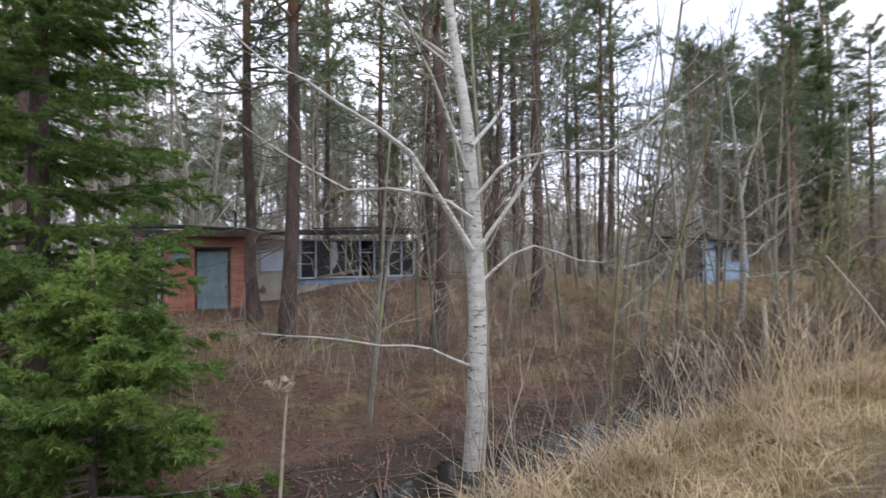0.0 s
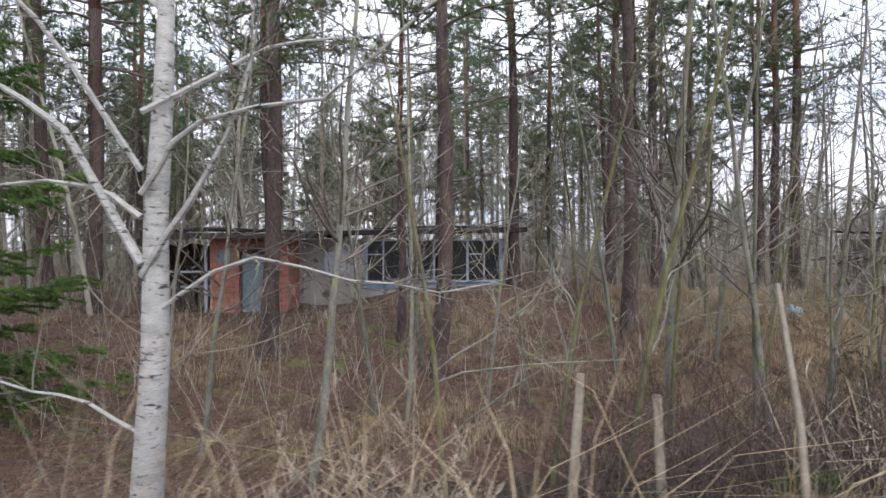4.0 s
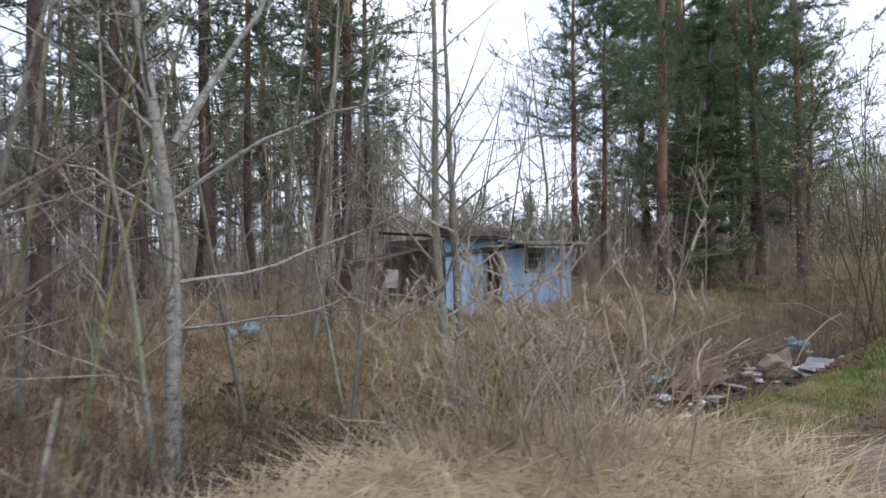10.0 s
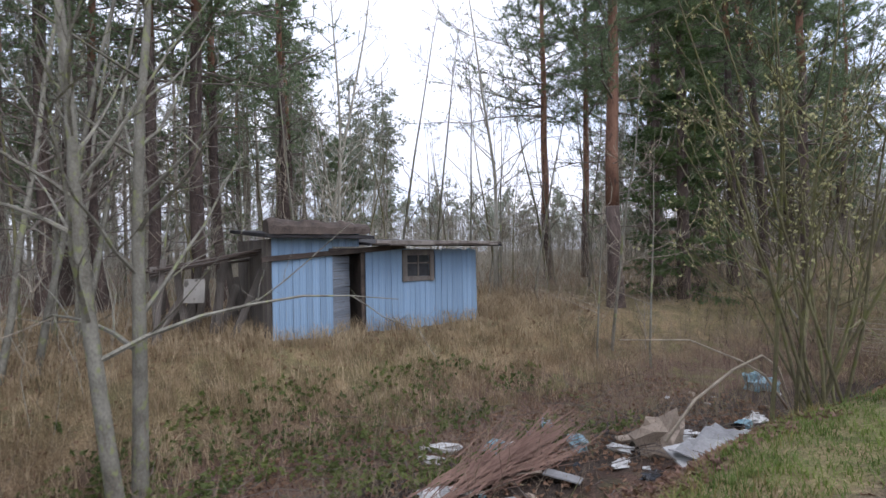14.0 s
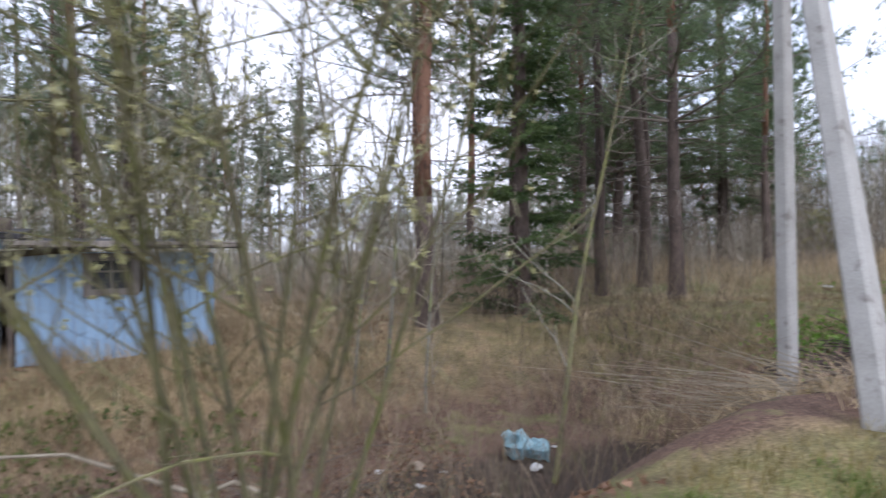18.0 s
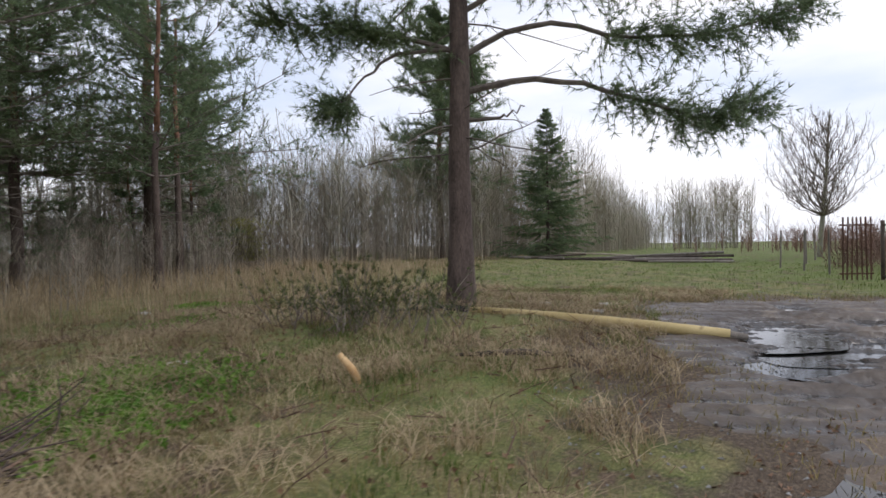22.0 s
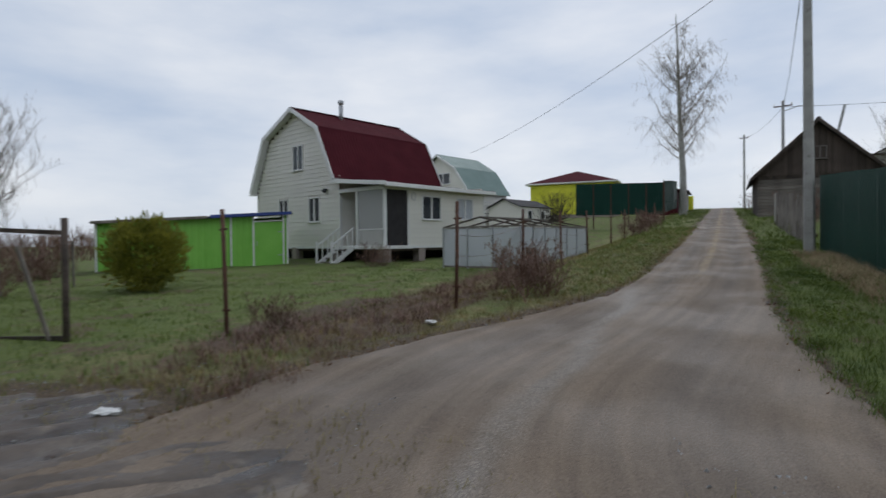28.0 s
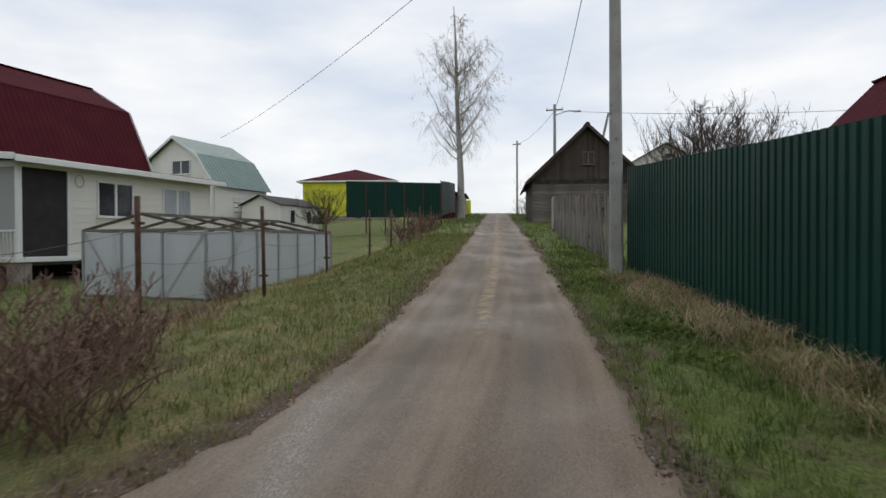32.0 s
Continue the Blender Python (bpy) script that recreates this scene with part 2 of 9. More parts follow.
# ---- mesh helpers ----
class Mesh:
    """Collects pieces of one mesh."""

    def __init__(self):
        self.v, self.f, self.n = [], [], 0

    def add(self, verts, faces):
        verts = np.asarray(verts, float).reshape(-1, 3)
        self.v.append(verts)
        self.f.extend([tuple(i + self.n for i in f) for f in faces])
        self.n += len(verts)
        return self

    def box(self, size, at=(0, 0, 0), rot=(0, 0, 0), bevel=0.0):
        """A box of that size about its middle, with chamfered edges where bevel is given."""
        sx, sy, sz = [s / 2 for s in size]
        e = min(bevel, sx * 0.45, sy * 0.45, sz * 0.45)
        m = np.array(Euler([radians(a) for a in rot]).to_matrix())
        if e <= 0:
            v = [(x, y, z) for x in (-sx, sx) for y in (-sy, sy) for z in (-sz, sz)]
            fs = [(0, 1, 3, 2), (4, 6, 7, 5), (0, 4, 5, 1), (2, 3, 7, 6), (0, 2, 6, 4), (1, 5, 7, 3)]
        else:
            v, key = [], {}
            for i in (-1, 1):
                for j in (-1, 1):
                    for k in (-1, 1):
                        for ax in range(3):
                            s = [sx - e, sy - e, sz - e]
                            s[ax] += e
                            key[i, j, k, ax] = len(v)
                            v.append((i * s[0], j * s[1], k * s[2]))
            fs = []
            for ax in range(3):
                o1, o2 = [(1, 2), (2, 0), (0, 1)][ax]
                for sgn in (-1, 1):
                    q = []
                    for p, r in ((-1, -1), (1, -1), (1, 1), (-1, 1)):
                        c = [0, 0, 0]
                        c[ax], c[o1], c[o2] = sgn, p, r
                        q.append(key[c[0], c[1], c[2], ax])
                    fs.append(tuple(q if sgn > 0 else q[::-1]))
                for p in (-1, 1):
                    for r in (-1, 1):
                        lo, hi = [0, 0, 0], [0, 0, 0]
                        lo[ax], hi[ax] = -1, 1
                        lo[o1] = hi[o1] = p
                        lo[o2] = hi[o2] = r
                        q = (key[(*lo, o1)], key[(*hi, o1)], key[(*hi, o2)], key[(*lo, o2)])
                        fs.append(q if p * r > 0 else q[::-1])
            for i in (-1, 1):
                for j in (-1, 1):
                    for k in (-1, 1):
                        q = (key[i, j, k, 0], key[i, j, k, 1], key[i, j, k, 2])
                        fs.append(q if i * j * k > 0 else q[::-1])
        return self.add(np.asarray(v) @ m.T + np.asarray(at), fs)

    def tube(self, pts, radii, sides=6, cap=True):
        """A round bar along pts."""
        pts = np.asarray(pts, float)
        k = len(pts)
        radii = np.broadcast_to(np.asarray(radii, float), (k,))
        d = np.gradient(pts, axis=0)
        d /= np.linalg.norm(d, axis=1)[:, None] + 1e-9
        ref = np.where(np.abs(d[:, 2:3]) > 0.9, np.array([[1.0, 0, 0]]), np.array([[0, 0, 1.0]]))
        if np.abs(d[:, 2]).min() < 0.9 < np.abs(d[:, 2]).max():
            ref = np.broadcast_to(np.array([[0.31, 0.73, 0.61]]), (k, 3))
        x = np.cross(d, ref)
        x /= np.linalg.norm(x, axis=1)[:, None] + 1e-9
        if sides == 1:
            v = np.stack([pts - x * radii[:, None], pts + x * radii[:, None]], 1).reshape(-1, 3)
            return self.add(v, [(2 * i, 2 * i + 1, 2 * i + 3, 2 * i + 2) for i in range(k - 1)])
        y = np.cross(d, x)
        a = np.linspace(0, 2 * np.pi, sides, endpoint=False)
        ring = x[:, None] * np.cos(a)[None, :, None] + y[:, None] * np.sin(a)[None, :, None]
        v = (pts[:, None] + ring * radii[:, None, None]).reshape(-1, 3)
        fs = []
        for i in range(k - 1):
            for j in range(sides):
                j2 = (j + 1) % sides
                fs.append((i * sides + j, i * sides + j2, (i + 1) * sides + j2, (i + 1) * sides + j))
        if cap:
            fs.append(tuple(range(sides))[::-1])
            fs.append(tuple((k - 1) * sides + j for j in range(sides)))
        return self.add(v, fs)

    def data(self, name, smooth=False):
        me = bpy.data.meshes.new(name)
        me.from_pydata(np.concatenate(self.v).tolist() if self.v else [], [], self.f)
        if smooth:
            me.polygons.foreach_set("use_smooth", [True] * len(me.polygons))
        return me


def tri_mesh(name, tris):
    """A mesh of loose triangles (n, 3, 3) or quads (n, 4, 3)."""
    tris = np.asarray(tris, np.float32)
    n, k = tris.shape[:2]
    me = bpy.data.meshes.new(name)
    me.vertices.add(n * k)
    me.vertices.foreach_set("co", tris.ravel())
    me.loops.add(n * k)
    me.loops.foreach_set("vertex_index", np.arange(n * k, dtype=np.int32))
    me.polygons.add(n)
    me.polygons.foreach_set("loop_start", np.arange(0, n * k, k, dtype=np.int32))
    me.update(calc_edges=True)
    return me


def part(name, mesh, material, parent, label="", smooth=False):
    """One mesh object under a thing or under a part."""
    me = mesh.data(name, smooth) if isinstance(mesh, Mesh) else mesh
    if material and not me.materials:
        me.materials.append(material)
    ob = new(name, me)
    ob.parent = parent
    return tagged(ob, label) if label else ob


def thing(name, m, label, category, group="", kind=""):
    """The Empty at the base of a thing made of parts."""
    ob = new(name)
    ob.empty_display_size = 0.2
    ob.matrix_world = m
    return tagged(ob, label, category, group, kind)


def solid(name, mesh, material, label, category, group="", kind="", m=None, smooth=False):
    """A thing that is one mesh."""
    me = mesh.data(name, smooth) if isinstance(mesh, Mesh) else mesh
    me.materials.append(material)
    ob = new(name, me)
    if m is not None:
        ob.matrix_world = m
    return tagged(ob, label, category, group, kind)


# ---- the lie of the land ----
UX, UY = 0.4955, -0.8686            # the lane uphill
OX, OY = 17.03, -10.18


def ab(x, y):
    """Metres along the lane uphill, and to its left."""
    dx, dy = x - OX, y - OY
    return dx * UX + dy * UY, dx * -UY + dy * UX


def xy(a, b):
    return OX + a * UX - b * UY, OY + a * UY + b * UX


def step(v, lo, hi):
    t = np.clip((v - lo) / (hi - lo), 0, 1)
    return t * t * (3 - 2 * t)


WALK_X = [-90, -21.2, -16.2, -11, -5.9, 0, 3.3, 6, 8.5, 30]
WALK_Y = [-25.5, -7.2, -5.75, -4.5, -2.75, 0, 0.78, 0.8, 0.6, 0.6]


def bumps(x, y, s, seed):
    """Cheap smooth unevenness."""
    return (np.sin(x * s + seed) * np.cos(y * s * 1.13 + seed * 2.1) + 0.5 * np.sin(x * s * 2.3 + y * s * 1.7 + seed * 3.3)
            + 0.3 * np.cos(x * s * 4.1 - y * s * 3.7 + seed * 5.7)) / 1.8


def gz(x, y):
    """Height of the ground."""
    x, y = np.asarray(x, float), np.asarray(y, float)
    d = y - np.interp(x, WALK_X, WALK_Y)
    zr = np.interp(x, [-60, 0, 4, 8, 12, 40], [-0.25, -0.2, -0.08, 0.03, 0.08, 0.45])
    bank = 1.85 + 1.4 * step(x, 2.5, 6) - 0.45 * np.exp(-((x + 1.0) / 1.4) ** 2) + 1.0 * np.exp(-((x + 7.2) / 1.6) ** 2)
    ditch = step(d, bank, bank + 2.4)
    rise = step(d, 7.9, 10.3)
    far = np.clip(d - 10, 0, 30) * 0.03
    hollow = ditch * (-1.32 * (1 - rise) - 0.22 * rise) + far * ditch
    hollow = hollow + 0.38 * np.exp(-((d - 4.3) / 1.0) ** 2) * step(x, -6.5, -3.5) * (1 - step(x, 2.0, 4.0))
    hollow = hollow - 0.24 * np.exp(-((d - 5.1 - 0.25 * np.sin(x * 1.3)) / 0.6) ** 2) * (1 - step(x, -10, -7))
    # by the brick hut the far bank climbs slowly, up to a knoll under its windows
    slow = -1.32 + 0.72 * step(d, 10.8, 15.6) + 0.12 * step(d, 7.5, 11) + 0.55 * step(x, -19.6, -16.5) * step(y, 8.2, 11.2) + far
    slow = slow - 0.24 * np.exp(-((d - 5.1 - 0.25 * np.sin(x * 1.3)) / 0.6) ** 2)
    slow = slow - 0.14 * np.exp(-((d - 4.9 - 0.3 * np.sin(x * 1.1)) / 0.85) ** 2)
    hollow = hollow + (slow * ditch - hollow) * (1 - step(x, -12.8, -9.0))
    hollow = hollow * (1 - step(x, 6.0, 10.5))
    mound = 0.32 * np.exp(-((x - 15.5) ** 2 + (y - 5.5) ** 2) / 14)
    plain = zr + hollow + mound * 0.9
    plain = plain + 0.06 * bumps(x, y, 0.9, 1.0) * step(np.abs(d - 0), 1.2, 3.0)
    a, b = ab(x, y)
    road = 0.40 + 0.0725 * np.clip(a, -4.5, 62) - 0.03 * np.clip(a - 62, 0, 30)
    yard = np.interp(a, [-6, 0, 22, 48, 70], [0.15, 0.32, 0.95, 3.6, 4.9])
    left = step(b, 2.2, 6.5)
    yard = yard * (1 - step(b, 22, 42)) + 0.45 * step(b, 22, 42)
    up = road * (1 - left) + yard * left + 0.04 * bumps(x, y, 1.1, 4.0) * step(np.abs(b), 1.8, 3.2)
    w = step(a, -7.5, -1.5)
    return plain * (1 - w) + up * w

# ---- ground ----
def axis(lo, hi, fine, far):
    inner = list(np.arange(lo, hi + 1e-6, fine))
    out, s, v = [], fine * 1.3, hi
    while v < far:
        v += s
        s *= 1.22
        out.append(v)
    low, s, v = [], fine * 1.3, lo
    while v > -far:
        v -= s
        s *= 1.22
        low.append(v)
    return np.array(low[::-1] + inner + out)


def grid_mesh(name, X, Y, Z):
    ny, nx = X.shape
    co = np.stack([X, Y, Z], -1).reshape(-1, 3)
    i = np.arange(ny * nx).reshape(ny, nx)
    q = np.stack([i[:-1, :-1], i[:-1, 1:], i[1:, 1:], i[1:, :-1]], -1).reshape(-1, 4)
    me = bpy.data.meshes.new(name)
    me.vertices.add(len(co))
    me.vertices.foreach_set("co", co.ravel())
    me.loops.add(q.size)
    me.loops.foreach_set("vertex_index", q.ravel().astype(np.int32))
    me.polygons.add(len(q))
    me.polygons.foreach_set("loop_start", np.arange(0, q.size, 4, dtype=np.int32))
    me.update(calc_edges=True)
    me.polygons.foreach_set("use_smooth", [True] * len(me.polygons))
    return me


ROAD = [(-70, -21.0, 2.0), (-21, -8.3, 2.0), (-16, -6.9, 2.0), (-11, -5.6, 2.0), (-6, -3.9, 2.0), (0, -1.15, 2.0), (4, -0.4, 2.0),
        (8, -0.7, 2.2), (11, -2.3, 2.9), (13.9, -5.0, 2.9), (*xy(-2.4, 1.4), 2.7)]
ROAD += [(*xy(0.2, 0.8), 1.75), (*xy(2.5, 0.42), 1.2), (*xy(4.3, 0.2), 1.06), (*xy(7.0, 0.12), 1.05)]
ROAD += [(*xy(a, 0.0), 1.02) for a in (13, 20, 30, 42, 55, 68, 85)]
_t = np.concatenate([[0], np.cumsum([math.dist(p[:2], q[:2]) for p, q in zip(ROAD, ROAD[1:])])])


def road_line(n):
    """Evenly spaced middle points of the road, their left normals and half widths."""
    s = np.linspace(0, _t[-1], n)
    R = np.array(ROAD)
    ker = np.hanning(23)
    ker /= ker.sum()
    c = []
    for k in range(3):
        v = np.interp(s, _t, R[:, k])
        pad = np.concatenate([2 * v[0] - v[11:0:-1], v, 2 * v[-1] - v[-2:-13:-1]])
        c.append(np.convolve(pad, ker, "valid"))
    P = np.stack(c[:2], -1)
    t = np.gradient(P, axis=0)
    t /= np.linalg.norm(t, axis=1)[:, None]
    return s, P, np.stack([-t[:, 1], t[:, 0]], -1), c[2]


RS, RP, RN, RW = road_line(620)


def road_off(x, y):
    """Distance from the road's middle, less its half width."""
    x, y = np.atleast_1d(x), np.atleast_1d(y)
    out = np.empty(len(x))
    for i in range(0, len(x), 4000):
        d2 = (x[i:i + 4000, None] - RP[None, :, 0]) ** 2 + (y[i:i + 4000, None] - RP[None, :, 1]) ** 2
        k = d2.argmin(1)
        out[i:i + 4000] = np.sqrt(d2[np.arange(len(k)), k]) - RW[k]
    return out


MUD = (15.6, -2.0)


def mud_in(x, y):
    """Negative inside the trampled mud of the junction."""
    c, s = math.cos(-0.35), math.sin(-0.35)
    u, v = (x - MUD[0]) * c - (y - MUD[1]) * s, (x - MUD[0]) * s + (y - MUD[1]) * c
    return np.sqrt((u / 5.6) ** 2 + (v / 4.3) ** 2) - 1 + 0.14 * bumps(x, y, 0.8, 2.0) + 0.07 * bumps(x, y, 2.7, 6.0)


gx, gy = axis(-28, 46, 0.3, 900), axis(-40, 30, 0.3, 900)
GX, GY = np.meshgrid(gx, gy)
GZ = gz(GX, GY)
near = (GX > -75) & (GX < 70) & (GY > -85) & (GY < 30)
ro = np.full(GX.shape, 9.0)
ro[near] = road_off(GX[near], GY[near])
mi = mud_in(GX, GY)
GZ = GZ + 0.05 * bumps(GX, GY, 2.6, 7.0) * step(ro, 0.2, 1.2) * step(mi, 0.0, 0.3) * near
GZ = GZ - 0.09 * (1 - step(ro, -0.5, 0.0)) - 0.30 * (1 - step(mi, -0.25, -0.02))
ground_me = grid_mesh("ground", GX, GY, GZ)
A, B = ab(GX, GY)
dd = GY - np.interp(GX, WALK_X, WALK_Y)
wood = step(dd, 2.0, 3.6) * (1 - 0.7 * step(dd, 6.8, 9.5) * step(GX, -14, -8)) * (1 - step(GX, 6.5, 11)) * (1 - step(A, -9, -4))
wood = np.maximum(wood, 0.45 * step(GY, 12, 17) * (1 - step(A, -9, -4)))
lawn = step(A, -6, -1) * step(B, 5.5, 8)
verge = step(A, -6, -1) * (1 - step(B, 5.5, 8))
fieldg = (1 - wood) * (1 - step(A, -6, -1))
att = ground_me.color_attributes.new("zone", "FLOAT_COLOR", "POINT")
dug = 1 - step(np.sqrt(((A - 1.3) / 3.2) ** 2 + ((B - 5.0) / 1.75) ** 2) + 0.25 * bumps(GX, GY, 1.3, 2.0), 0.7, 1.15)
shoulder = step(-ro, -1.25, -0.1) * step(B, 1.0, 2.0) * step(A, -9, -6) * (1 - step(A, 2.5, 5))
dug = np.maximum(dug, 0.85 * shoulder * near)
dug = np.maximum(dug, 0.8 * (1 - step(np.sqrt((GX - 13.6) ** 2 + ((GY - 1.9) / 1.1) ** 2) + 0.3 * bumps(GX, GY, 1.6, 5.0), 0.8, 1.9)))
zone = np.stack([wood, np.clip(lawn + (0.6 + 0.4 * step(-B, 0.5, 1.5)) * verge + 0.6 * fieldg * step(GX, 6, 12) + 0.35 * fieldg * (1 - step(GX, 6, 12)), 0, 1), np.maximum(np.maximum(step(-ro, -0.75, 0.1) * near, 1 - step(mi, -0.05, 0.42)), dug), np.ones_like(wood)], -1)
att.data.foreach_set("color", zone.reshape(-1).astype(np.float32))

# Ditch floor mask: wet soil, with the ditch's deep shade darkened in as well.
damp = ground_me.color_attributes.new("damp", "FLOAT_COLOR", "POINT")
dv = np.exp(-((dd - 5.0) / np.where(GX < -9.5, 2.1, 1.45)) ** 4) * (1 - step(GX, 5.5, 8.0)) * near
damp.data.foreach_set("color", np.stack([dv, dv, dv, dv * 0 + 1], -1).reshape(-1).astype(np.float32))


def ground_material():
    m = bpy.data.materials.new("ground_soil_and_grass")
    m.use_nodes = True
    n, l = m.node_tree.nodes, m.node_tree.links
    p = n["Principled BSDF"]
    at = n.new("ShaderNodeAttribute")
    at.attribute_name = "zone"
    sp = n.new("ShaderNodeSeparateColor")
    l.new(at.outputs["Color"], sp.inputs[0])
    geo = n.new("ShaderNodeNewGeometry")

    def noise_of(scale, detail=6):
        q = n.new("ShaderNodeTexNoise")
        q.inputs["Scale"].default_value, q.inputs["Detail"].default_value = scale, detail
        q.inputs["Roughness"].default_value = 0.65
        l.new(geo.outputs["Position"], q.inputs["Vector"])
        return q.outputs["Fac"]

    def ramp(fac, *stops):
        r = n.new("ShaderNodeValToRGB")
        e = r.color_ramp.elements
        e[0].position, e[0].color = stops[0][0], (*stops[0][1], 1)
        e[1].position, e[1].color = stops[-1][0], (*stops[-1][1], 1)
        for pos, c in stops[1:-1]:
            x = e.new(pos)
            x.color = (*c, 1)
        l.new(fac, r.inputs["Fac"])
        return r.outputs["Color"]

    def blend(fac, c1, c2):
        x = n.new("ShaderNodeMix")
        x.data_type = "RGBA"
        l.new(fac, x.inputs[0])
        l.new(c1, x.inputs[6])
        l.new(c2, x.inputs[7])
        return x.outputs[2]

    def edge(mask, noise, lo, hi):
        s = n.new("ShaderNodeMath")
        s.operation = "ADD"
        l.new(mask, s.inputs[0])
        l.new(noise, s.inputs[1])
        r = n.new("ShaderNodeMapRange")
        r.inputs["From Min"].default_value, r.inputs["From Max"].default_value = lo, hi
        l.new(s.outputs[0], r.inputs["Value"])
        return r.outputs[0]

    big, mid, fine, knot = noise_of(0.45), noise_of(2.4), noise_of(38, 4), noise_of(0.9)
    litter = ramp(fine, (0.3, (0.045, 0.026, 0.018)), (0.5, (0.12, 0.070, 0.048)), (0.7, (0.25, 0.16, 0.11)))
    straw = ramp(fine, (0.3, (0.11, 0.078, 0.04)), (0.5, (0.26, 0.19, 0.10)), (0.72, (0.43, 0.33, 0.19)))
    green = ramp(fine, (0.3, (0.045, 0.066, 0.012)), (0.5, (0.105, 0.142, 0.028)), (0.72, (0.20, 0.235, 0.06)))
    soil = ramp(fine, (0.3, (0.04, 0.028, 0.019)), (0.5, (0.095, 0.068, 0.045)), (0.7, (0.20, 0.15, 0.10)))
    col = blend(edge(edge(sp.outputs[1], big, 0.0, 2.0), mid, 0.78, 1.12), straw, green)
    brown = ramp(fine, (0.3, (0.05, 0.032, 0.02)), (0.5, (0.12, 0.08, 0.05)), (0.72, (0.24, 0.17, 0.11)))
    col = blend(edge(mid, knot, 1.02, 1.22), col, brown)
    col = blend(edge(sp.outputs[0], mid, 0.75, 1.1), col, blend(edge(big, mid, 1.08, 1.4), blend(edge(knot, mid, 1.05, 1.25), litter, green), straw))
    col = blend(edge(sp.outputs[2], mid, 0.95, 1.25), col, soil)
    # ditch floor: near-black colour for wet soil and painted shade together
    wet = n.new("ShaderNodeAttribute")
    wet.attribute_name = "damp"
    col = blend(edge(wet.outputs["Fac"], mid, 0.85, 1.25), col, ramp(fine, (0.3, (0.016, 0.011, 0.008)), (0.5, (0.045, 0.031, 0.022)), (0.75, (0.11, 0.076, 0.052))))
    l.new(col, p.inputs["Base Color"])
    p.inputs["Roughness"].default_value = 0.95
    bp = n.new("ShaderNodeBump")
    bp.inputs["Strength"].default_value, bp.inputs["Distance"].default_value = 0.7, 0.05
    l.new(fine, bp.inputs["Height"])
    l.new(bp.outputs[0], p.inputs["Normal"])
    return m


solid("ground", ground_me, ground_material(), "uneven ground of leaf litter, dry grass and green turf", "ground", kind="structure")

# ---- road ----
def road_surface():
    m = bpy.data.materials.new("damp_dirt_road")
    m.use_nodes = True
    n, l = m.node_tree.nodes, m.node_tree.links
    p = n["Principled BSDF"]
    at = n.new("ShaderNodeAttribute")
    at.attribute_name = "wear"
    sp = n.new("ShaderNodeSeparateColor")
    l.new(at.outputs["Color"], sp.inputs[0])
    geo = n.new("ShaderNodeNewGeometry")
    ns = []
    for scale, det in ((0.8, 5), (7, 6), (70, 3)):
        q = n.new("ShaderNodeTexNoise")
        q.inputs["Scale"].default_value, q.inputs["Detail"].default_value = scale, det
        l.new(geo.outputs["Position"], q.inputs["Vector"])
        ns.append(q.outputs["Fac"])
    vo = n.new("ShaderNodeTexVoronoi")
    vo.inputs["Scale"].default_value = 45
    l.new(geo.outputs["Position"], vo.inputs["Vector"])

    def ramp(fac, a, ca, b, cb):
        r = n.new("ShaderNodeValToRGB")
        r.color_ramp.elements[0].position, r.color_ramp.elements[0].color = a, (*ca, 1)
        r.color_ramp.elements[1].position, r.color_ramp.elements[1].color = b, (*cb, 1)
        l.new(fac, r.inputs["Fac"])
        return r.outputs["Color"]

    def blend(fac, c1, c2):
        x = n.new("ShaderNodeMix")
        x.data_type = "RGBA"
        l.new(fac, x.inputs[0])
        l.new(c1, x.inputs[6])
        l.new(c2, x.inputs[7])
        return x.outputs[2]

    wy = n.new("ShaderNodeAttribute")
    wy.attribute_name = "along"
    st = n.new("ShaderNodeTexNoise")
    st.inputs["Scale"].default_value, st.inputs["Detail"].default_value = 1.0, 5
    l.new(wy.outputs["Vector"], st.inputs["Vector"])
    track = ramp(st.outputs["Fac"], 0.36, (0.102, 0.074, 0.050), 0.64, (0.230, 0.176, 0.124))
    grit = ramp(ns[2], 0.35, (0.088, 0.063, 0.044), 0.7, (0.275, 0.213, 0.155))
    base = blend(ns[1], track, grit)
    crown = ramp(ns[1], 0.3, (0.15, 0.115, 0.055), 0.7, (0.33, 0.25, 0.145))
    f = n.new("ShaderNodeMath")
    f.operation = "MULTIPLY"
    l.new(sp.outputs[0], f.inputs[0])
    l.new(ns[1], f.inputs[1])
    f2 = n.new("ShaderNodeMapRange")
    f2.inputs["From Min"].default_value, f2.inputs["From Max"].default_value = 0.3, 0.62
    l.new(f.outputs[0], f2.inputs["Value"])
    col = blend(f2.outputs[0], base, crown)
    damp = n.new("ShaderNodeMath")
    damp.operation = "MULTIPLY"
    l.new(sp.outputs[1], damp.inputs[0])
    l.new(ns[0], damp.inputs[1])
    col = blend(damp.outputs[0], col, ramp(ns[2], 0.3, (0.075, 0.062, 0.052), 0.75, (0.14, 0.118, 0.10)))
    chip = n.new("ShaderNodeMath")
    chip.operation = "MULTIPLY"
    l.new(sp.outputs[2], chip.inputs[0])
    l.new(ns[1], chip.inputs[1])
    col = blend(chip.outputs[0], col, ramp(ns[2], 0.4, (0.13, 0.11, 0.09), 0.7, (0.33, 0.285, 0.235)))
    l.new(col, p.inputs["Base Color"])
    rr = n.new("ShaderNodeMapRange")
